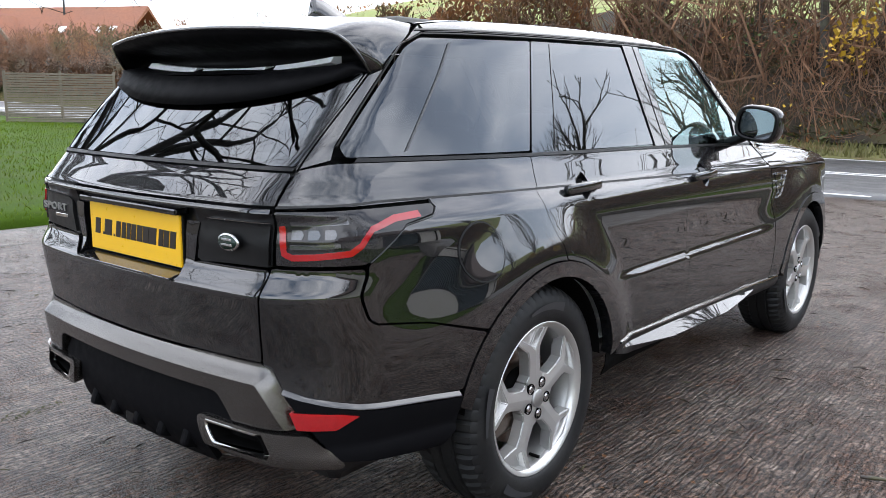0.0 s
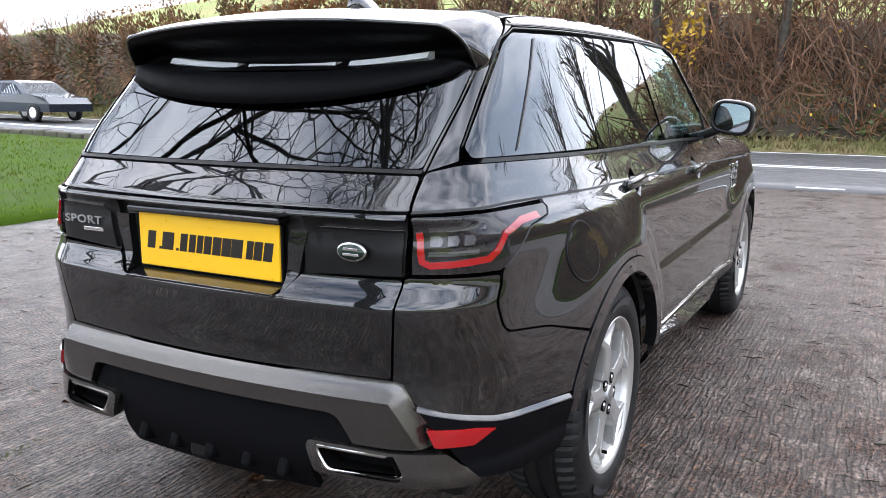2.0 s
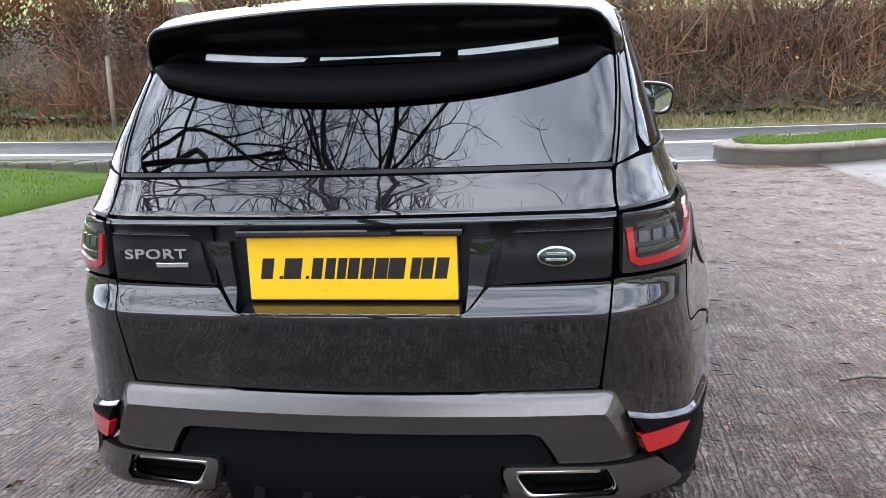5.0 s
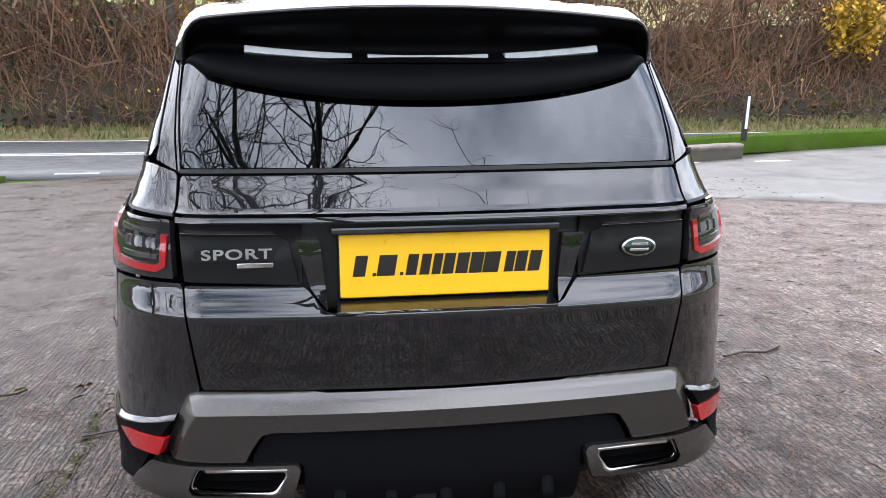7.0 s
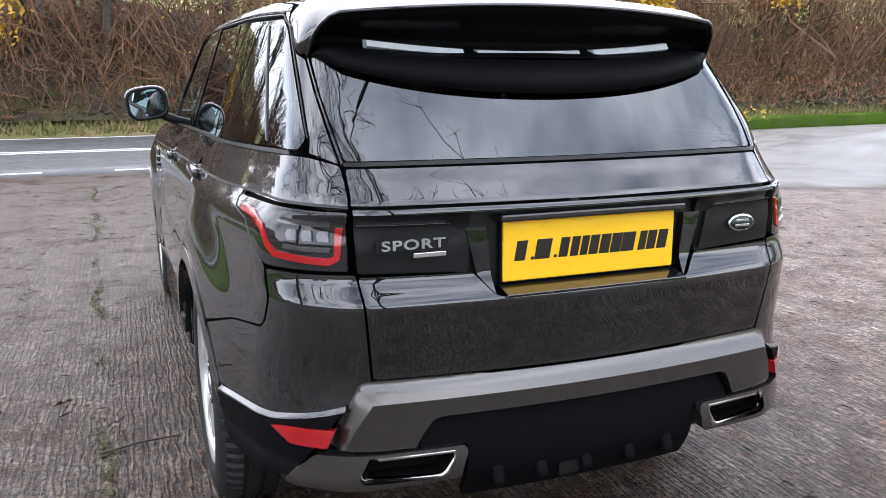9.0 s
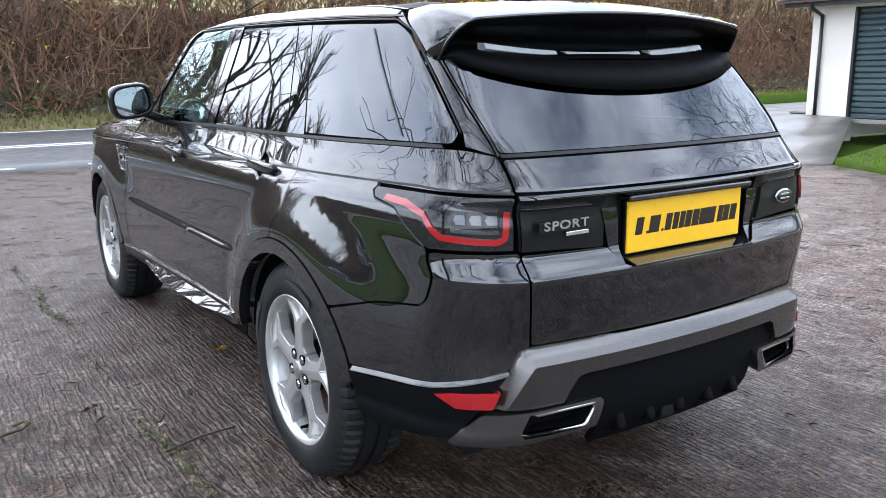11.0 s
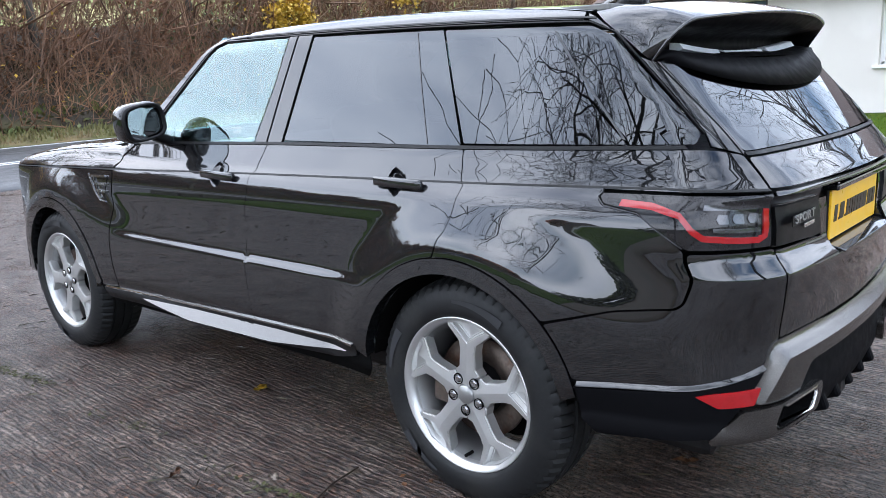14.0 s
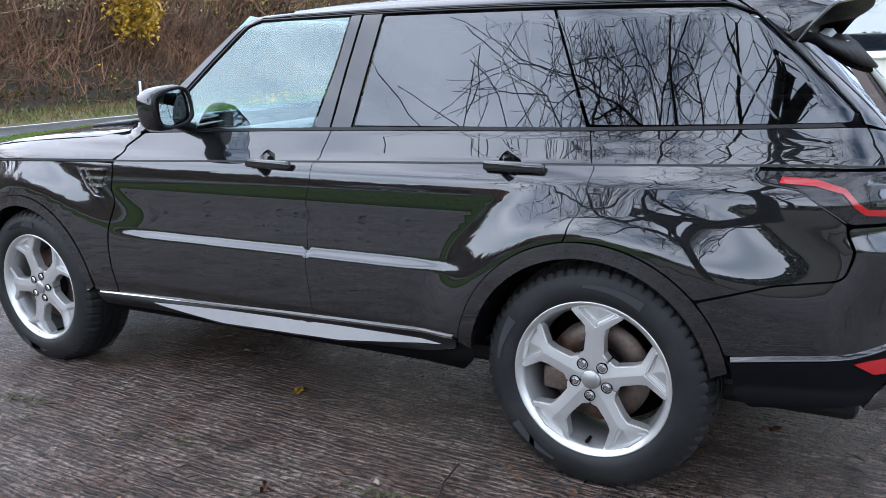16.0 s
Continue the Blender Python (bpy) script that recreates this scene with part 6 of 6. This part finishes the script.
# rounded painted lip along the spoiler's edge
lip_pts = [g[0][-1] for g in spoiler_grid]
lv, lf = [], []
for i, p in enumerate(lip_pts):
    d = (Vector(lip_pts[min(i + 1, len(lip_pts) - 1)]) - Vector(lip_pts[max(i - 1, 0)])).normalized()
    up = Vector((0, -.35, .94)) if abs(d.z) < .5 else Vector((1 if p[0] > 0 else -1, -.2, 0))
    b = d.cross(up).normalized()
    up = b.cross(d).normalized()
    for k in range(8):
        a = 2 * math.pi * k / 8
        lv.append(tuple(Vector(p) + (up * math.cos(a) + b * math.sin(a)) * .006))
for i in range(len(lip_pts) - 1):
    for k in range(8):
        lf.append((i * 8 + k, i * 8 + (k + 1) % 8, i * 8 + 8 + (k + 1) % 8, i * 8 + 8 + k))
from_points("spoiler_lip", lv, lf, PAINT, suv)
# strips under the spoiler, coloured pale for the sky brightness at its slots
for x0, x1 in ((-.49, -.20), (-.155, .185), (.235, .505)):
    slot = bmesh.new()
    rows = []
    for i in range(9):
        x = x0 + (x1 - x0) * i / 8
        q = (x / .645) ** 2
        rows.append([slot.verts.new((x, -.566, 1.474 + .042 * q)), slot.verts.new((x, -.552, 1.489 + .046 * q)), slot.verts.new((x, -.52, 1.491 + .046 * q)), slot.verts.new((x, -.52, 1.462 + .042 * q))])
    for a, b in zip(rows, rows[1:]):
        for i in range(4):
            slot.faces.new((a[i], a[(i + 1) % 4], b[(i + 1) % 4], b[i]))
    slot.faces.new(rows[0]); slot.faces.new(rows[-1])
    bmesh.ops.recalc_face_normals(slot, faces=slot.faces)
    part("spoiler_slot", slot, SLOT_SKYLIT, suv, "slot in the spoiler, sky light put into its pale colour")

# door handles and mirrors
for side in (1, -1):
    for y, z in HANDLES:
        rim_uz = dish_outline(y, z)
        mu, mz = np.mean([q[0] for q in rim_uz]), z
        panel("handle_recess", rim_uz, PAINT, suv, side, off=0, depth=.002, round_off=0, grid=.008, gap=-.001, shape=lambda q: -.020 * np.clip(1 - ((q[:, 0] - mu) / .046) ** 2 - ((q[:, 1] - mz) / .054) ** 2, 0, 1) ** .8)
        x = float(half_width(np.array(y), np.array(z)))
        bm = box((.024, .225, .036), (side * (x + .032), y - .005, z), .011, segments=3)
        for v in bm.verts:
            k = (v.co.y - y) / .11
            v.co.x -= side * .014 * k * k
            v.co.z += .003 * k
        handle = part("door_handle", bm, PAINT, suv, "", True)
        for dy in (-.085, .08):
            part("handle_mount", box((.03, .03, .022), (side * (x + .008), y + dy, z), .006), PAINT, handle)
    # mirror: a rounded shell, open to the rear
    shell = bmesh.new()
    bmesh.ops.create_uvsphere(shell, u_segments=32, v_segments=18, radius=1)
    for v in shell.verts:
        p = v.co
        sx, sy, sz = (math.copysign(abs(k) ** .62, k) for k in p)
        ahead = sy > 0
        v.co = Vector((side * (.985 + .108 * sx + .012 * sz), 1.80 + (.085 * sy if ahead else .045 * sy), 1.292 + .088 * sz - .014 * sx))
    mirror = part("door_mirror", shell, PAINT, suv, "door mirror with a black foot", True)
    bez = bmesh.new()
    ring = [(math.copysign(abs(math.cos(a)) ** .62, math.cos(a)), math.copysign(abs(math.sin(a)) ** .62, math.sin(a))) for a in np.linspace(0, 2 * math.pi, 33)[:-1]]
    r0 = [bez.verts.new((side * (.985 + .103 * a + .012 * b), 1.762, 1.292 + .083 * b - .014 * a)) for a, b in ring]
    r1 = [bez.verts.new((side * (.985 + .100 * a + .012 * b), 1.748, 1.292 + .080 * b - .014 * a)) for a, b in ring]
    r2 = [bez.verts.new((side * (.985 + .088 * a + .012 * b), 1.748, 1.292 + .069 * b - .014 * a)) for a, b in ring]
    r3 = [bez.verts.new((side * (.985 + .086 * a + .012 * b), 1.757, 1.292 + .067 * b - .014 * a)) for a, b in ring]
    for p, q in ((r0, r1), (r1, r2), (r2, r3)):
        for i in range(32):
            bez.faces.new((p[i], p[(i + 1) % 32], q[(i + 1) % 32], q[i]))
    bmesh.ops.recalc_face_normals(bez, faces=bez.faces)
    part("mirror_bezel", bez, BLACK_SATIN, mirror, "black bezel", True)
    mg = bmesh.new()
    mg.faces.new([mg.verts.new((side * (.985 + .087 * a + .012 * b), 1.755 - .015 * a - .007 * b, 1.292 + .068 * b - .014 * a)) for a, b in ring])
    part("mirror_glass", mg, MIRROR, mirror, "silvered mirror glass")
    foot = box((.13, .07, .045), (side * .875, 1.84, 1.215), .016, Euler((0, radians(side * -22), 0)).to_matrix(), 3)
    part("mirror_foot", foot, BLACK_SATIN, mirror, "black mirror foot", True)


# wheels, built once on the right and copied
def road_wheel():
    hub = thing("wheel_group")
    hub.parent = suv
    profile = [(-.245, .262), (-.250, .285), (-.252, .32), (-.242, .358), (-.225, .378)]
    tread = [(-.20, .388), (-.165, .391), (-.163, .383), (-.153, .383), (-.151, .392), (-.115, .393), (-.113, .384), (-.101, .384), (-.099, .393), (-.062, .392), (-.060, .383), (-.049, .383), (-.047, .390), (-.020, .386)]
    outer = [(.004, .374), (.018, .355), (.027, .328), (.030, .302), (.026, .282), (.018, .268), (.010, .262)]
    seg = 240
    bm = lathe([(a, b if b < .30 else b - .002 * (b - .30) / .09) for a, b in profile + tread + outer], seg)
    bm.verts.ensure_lookup_table()
    n = len(profile + tread + outer)
    for i in range(seg):
        cut = (i % 4 == 0)
        for k in range(n):
            v = bm.verts[i * n + k]
            if cut and (k in (4, 5, 6, n - 9, n - 8, n - 7)):
                r = math.hypot(v.co.y, v.co.z)
                f = (r - .009) / r
                v.co.y, v.co.z = v.co.y * f, v.co.z * f
    tyre = part("tyre", bm, RUBBER, hub, "black tyre with worn tread blocks", True)
    tyre.data.set_sharp_from_angle(angle=radians(24))
    for a0, a1 in ((62, 98), (-140, -108), (150, 178)):
        mark = bmesh.new()
        rows = []
        for i in range(13):
            a = radians(a0 + (a1 - a0) * i / 12)
            w = .016 * (1 - .7 * i / 12)
            rows.append([mark.verts.new((.0332, r * math.cos(a), r * math.sin(a))) for r in (.322 - w, .322 + w)])
        for a, b in zip(rows, rows[1:]):
            mark.faces.new((a[0], a[1], b[1], b[0]))
        bmesh.ops.solidify(mark, geom=mark.faces[:], thickness=.002)
        part("sidewall_mark", mark, RUBBER_PALE, tyre)
    rim = part("rim", lathe([(-.235, .262), (-.235, .250), (-.20, .238), (-.10, .225), (-.03, .232), (-.012, .243), (.004, .248), (.016, .262), (.019, .266), (.014, .268), (.004, .262)], 96), ALLOY_DARK, hub, "machined alloy rim", True)
    # face plate: rim ring
    part("rim_lip", lathe([(-.022, .240), (-.004, .2415), (.008, .249), (.0195, .263), (.0195, .2665), (.012, .268)], 96), ALLOY, rim, "bright silver rim lip", True)
    for k in range(5):
        a = radians(90 + 72 * k)
        half = [(.030, .030), (.074, .050), (.092, .034), (.150, .0315), (.178, .036), (.220, .084), (.244, .094)]
        tipr = .249
        angs = np.linspace(math.atan2(.094, .230), -math.atan2(.094, .230), 9)
        outline = [(p, -q) for p, q in half] + [(tipr * math.cos(t), -tipr * math.sin(t)) for t in angs] + [(p, q) for p, q in half[::-1]]
        pocket = [(.194, 0), (.222, -.040), (.2355, -.059), (.2425, -.030), (.2455, 0), (.2425, .030), (.2355, .059), (.222, .040)]
        inset = [(.183, 0), (.216, -.044), (.233, -.070), (.2452, -.036), (.2485, 0), (.2452, .036), (.233, .070), (.216, .044)]
        o = densify(outline, .018)
        nn, mm, kk = len(o), len(inset), len(pocket)
        flat = o + inset + pocket + [(p, q) for p in (.05, .075, .10, .125, .15) for q in (-.018, 0, .018)]
        got = geometry.delaunay_2d_cdt([Vector(p) for p in flat], [(nn + i, nn + (i + 1) % mm) for i in range(mm)] + [(nn + mm + i, nn + mm + (i + 1) % kk) for i in range(kk)], [list(range(nn))], 1, 1e-6)
        pts = [tuple(p) for p in got[0]]
        low = set()
        for idx, olds in enumerate(got[3]):
            if any(nn + mm <= q < nn + mm + kk for q in olds):
                low.add(idx)
        bm = bmesh.new()
        vs = []
        for idx, (p, q) in enumerate(pts):
            lift = .004 * ramp(.06, .24, p) + .006 * (1 - min(1, abs(q) / .05)) - (.022 if idx in low else 0)
            vs.append(bm.verts.new((lift, p * math.cos(a) - q * math.sin(a), p * math.sin(a) + q * math.cos(a))))
        for f in got[2]:
            bm.faces.new([vs[q] for q in f])
        bmesh.ops.recalc_face_normals(bm, faces=bm.faces)
        if sum(f.normal.x for f in bm.faces) < 0:
            bmesh.ops.reverse_faces(bm, faces=bm.faces)
        got2 = bmesh.ops.extrude_face_region(bm, geom=bm.faces[:])
        moved = [v for v in got2["geom"] if isinstance(v, bmesh.types.BMVert)]
        for v in vs:
            v.co.x -= .042
            v.co.y, v.co.z = v.co.y * 1.0, v.co.z * 1.0
        bmesh.ops.recalc_face_normals(bm, faces=bm.faces)
        sharp = [e for e in bm.edges if len(e.link_faces) == 2 and e.calc_face_angle(0) > .9 and all(v.co.x > -.03 for v in e.verts)]
        bmesh.ops.bevel(bm, geom=sharp, offset=.0035, segments=2, affect="EDGES")
        part("spoke", bm, ALLOY, rim, "silver split spoke")
    part("centre_cap", lathe([(-.02, .032), (.010, .032), (.013, .029), (.014, .0)], 32), ALLOY_DARK, rim, "grey centre cap", True)
    for k in range(5):
        a = radians(90 + 36 + 72 * k)
        bm = lathe([(-.03, .0135), (.006, .0135), (.010, .010), (.010, 0)], 6)
        bm.transform(Matrix.Translation((0, .057 * math.cos(a), .057 * math.sin(a))))
        part("wheel_nut", bm, CHROME_DULL, rim)
        bm = lathe([(-.004, .019), (.0045, .019), (.0045, .0165), (-.004, .0165)], 20)
        bm.transform(Matrix.Translation((0.003, .057 * math.cos(a), .057 * math.sin(a))))
        part("nut_well", bm, SOOT, rim)
    bm = lathe([(-.02, .006), (.02, .006), (.02, 0)], 8)
    bm.transform(Matrix.Translation((-.02, .0, -.228)))
    part("valve", bm, SOOT, rim)
    part("brake_disc", lathe([(-.105, .08), (-.085, .09), (-.080, .175), (-.100, .175), (-.105, .08)], 64), DISC, hub, "worn steel brake disc", True)
    part("disc_bell", lathe([(-.10, .092), (-.055, .088), (-.05, 0)], 40), SOOT, hub, "", True)
    bm = box((.075, .13, .09), (-.085, -.125, -.05), .016)
    part("brake_caliper", bm, DISC, hub, "grey brake caliper", True)
    bm = lathe([(-.24, .23), (-.235, 0)], 40)
    part("back_plate", bm, SOOT, hub)
    return hub


first = road_wheel()
first.name = "wheel"
tagged(first, "silver five-spoke alloy wheel with a black tyre", "wheel", "wheels of the parked car")
GROWN = Matrix.Diagonal((1, 1.015, 1.015, 1))
first.matrix_basis = pose(.905, 0, .384, rx=8) @ GROWN
for m in (pose(.905, 2.923, .386, rx=-30), pose(-.905, 0, .384, rx=-4, rz=180), pose(-.905, 2.923, .386, rx=20, rz=180)):
    copy_thing(first, m @ GROWN)


# ---- litter on the concrete ----
r = np.random.default_rng(60)
p = np.stack([r.uniform(-6, 6, 5200), r.uniform(-4, 9, 5200), np.full(5200, .006)], 1)
clump = (np.sin(p[:, 0] * 2.1) + np.sin(p[:, 1] * 1.7 + 1) + np.sin(p[:, 0] * 5 + p[:, 1] * 3)) > .4
scatter_tris("leaf_litter", p[clump], r.uniform(.006, .018, int(clump.sum())), LEAF_LITTER, "scraps of wet fallen leaves on the concrete", "leaves", flat=.92, seed=61, slim=.3)
n = 5200
p = np.stack([r.uniform(-6, 6, n), r.uniform(-4, 9, n), np.full(n, .006)], 1)
scatter_tris("twig_litter", p, r.uniform(.012, .05, n), TWIG_WET, "bits of wet twig on the concrete", "twigs", flat=.97, seed=62, slim=.025)


def fallen_leaf(x, y, size, turn, material, label):
    bm = bmesh.new()
    ring = []
    for k in range(14):
        a = 2 * math.pi * k / 14
        q = size * (.55 + .18 * math.cos(5 * a)) * (1.3 if abs(math.cos(a)) > .8 else 1)
        ring.append(bm.verts.new((q * math.cos(a), q * .7 * math.sin(a), .006 + .012 * math.sin(a * 2) ** 2)))
    mid = bm.verts.new((0, 0, .004))
    for k in range(14):
        bm.faces.new((mid, ring[k], ring[(k + 1) % 14]))
    bmesh.ops.solidify(bm, geom=bm.faces[:], thickness=.0012)
    bm.transform(pose(x, y, .004, rz=turn))
    return tagged(part("fallen_leaf", bm, material, smooth=True), label, "leaf", "fallen leaves")


YL = surface("yellow_leaf", (.50, .33, .03), .5, 0, .3, 30, 200)
WL = surface("pale_leaf", (.52, .45, .38), .5, 0, .2, 30, 200)
for x, y, s, t, m, lab in ((-.724, 1.44, .062, 20, YL, "yellow fallen leaf on wet concrete"), (-1.248, .667, .045, 60, WL, "pale dry fallen leaf on wet concrete"), (-.245, -.495, .06, 110, LEAF_LITTER, "brown curled fallen leaf on concrete"),
                           (-1.45, 1.0, .05, 200, LEAF_LITTER, "brown fallen leaf on wet concrete"), (-.9, -1.2, .05, 15, LEAF_LITTER, "brown fallen leaf on wet concrete"), (-1.5, -.3, .05, 75, LEAF_LITTER, "reddish fallen leaf on wet concrete"), (.9, -1.55, .05, 140, LEAF_LITTER, "reddish fallen leaf on wet concrete"),
                           (-.8, -1.35, .045, 230, LEAF_LITTER, "brown fallen leaf on wet concrete"), (-.1, -1.3, .05, 300, LEAF_LITTER, "brown fallen leaf on wet concrete"), (2.4, 4.2, .04, 33, LEAF_LITTER, "dark fallen leaf on wet concrete")):
    fallen_leaf(x, y, s, t, m, lab)


def fallen_twig(points, rad, material, label):
    curve = bpy.data.curves.new("twig", "CURVE")
    curve.dimensions, curve.bevel_depth, curve.bevel_resolution = "3D", rad, 1
    sp = curve.splines.new("POLY")
    sp.points.add(len(points) - 1)
    for q, (x, y, z) in zip(sp.points, points):
        q.co = (x, y, z, 1)
    ob = new("fallen_twig", curve)
    return tagged(ob, label, "twig", "fallen twigs")


fallen_twig([(-1.86, .86, .02), (-1.80, .90, .02), (-1.73, .93, .016), (-1.70, .97, .02), (-1.72, 1.0, .02), (-1.76, .99, .012)], .006, MOSS, "mossy broken twig on the concrete")
fallen_twig([(-1.30, .40, .01), (-1.15, .45, .012), (-1.0, .47, .008)], .004, TWIG_WET, "thin dark twig on the concrete")
fallen_twig([(1.75, .95, .01), (1.88, 1.0, .014), (2.0, .98, .01), (2.12, 1.06, .012)], .007, TWIG_WET, "forked dark twig on the concrete")
for ob in scene.objects:
    if ob.type == "CURVE":
        ob.data.materials.append(MOSS if "mossy" in ob.get("label", "") else TWIG_WET)
# moss along the joint between two bays
n = 2600
y = r.uniform(-1.6, 9, n)
p = np.stack([-1.32 - .02 * (y - 2) + r.normal(0, .018, n) + .02 * np.sin(y * 6), y, np.full(n, .006)], 1)
keep = (np.sin(y * 5) + np.sin(y * 2.3 + 1) + r.normal(0, .5, n)) > -.1
scatter_tris("joint_moss", p[keep], r.uniform(.005, .013, int(keep.sum())), MOSS, "moss growing in the joint of the concrete", "moss", flat=.5, seed=63, slim=.35)
jv = [(-1.36, 9, .0045), (-1.345, 9, .0045), (-1.30, 0, .0045), (-1.315, 0, .0045)]
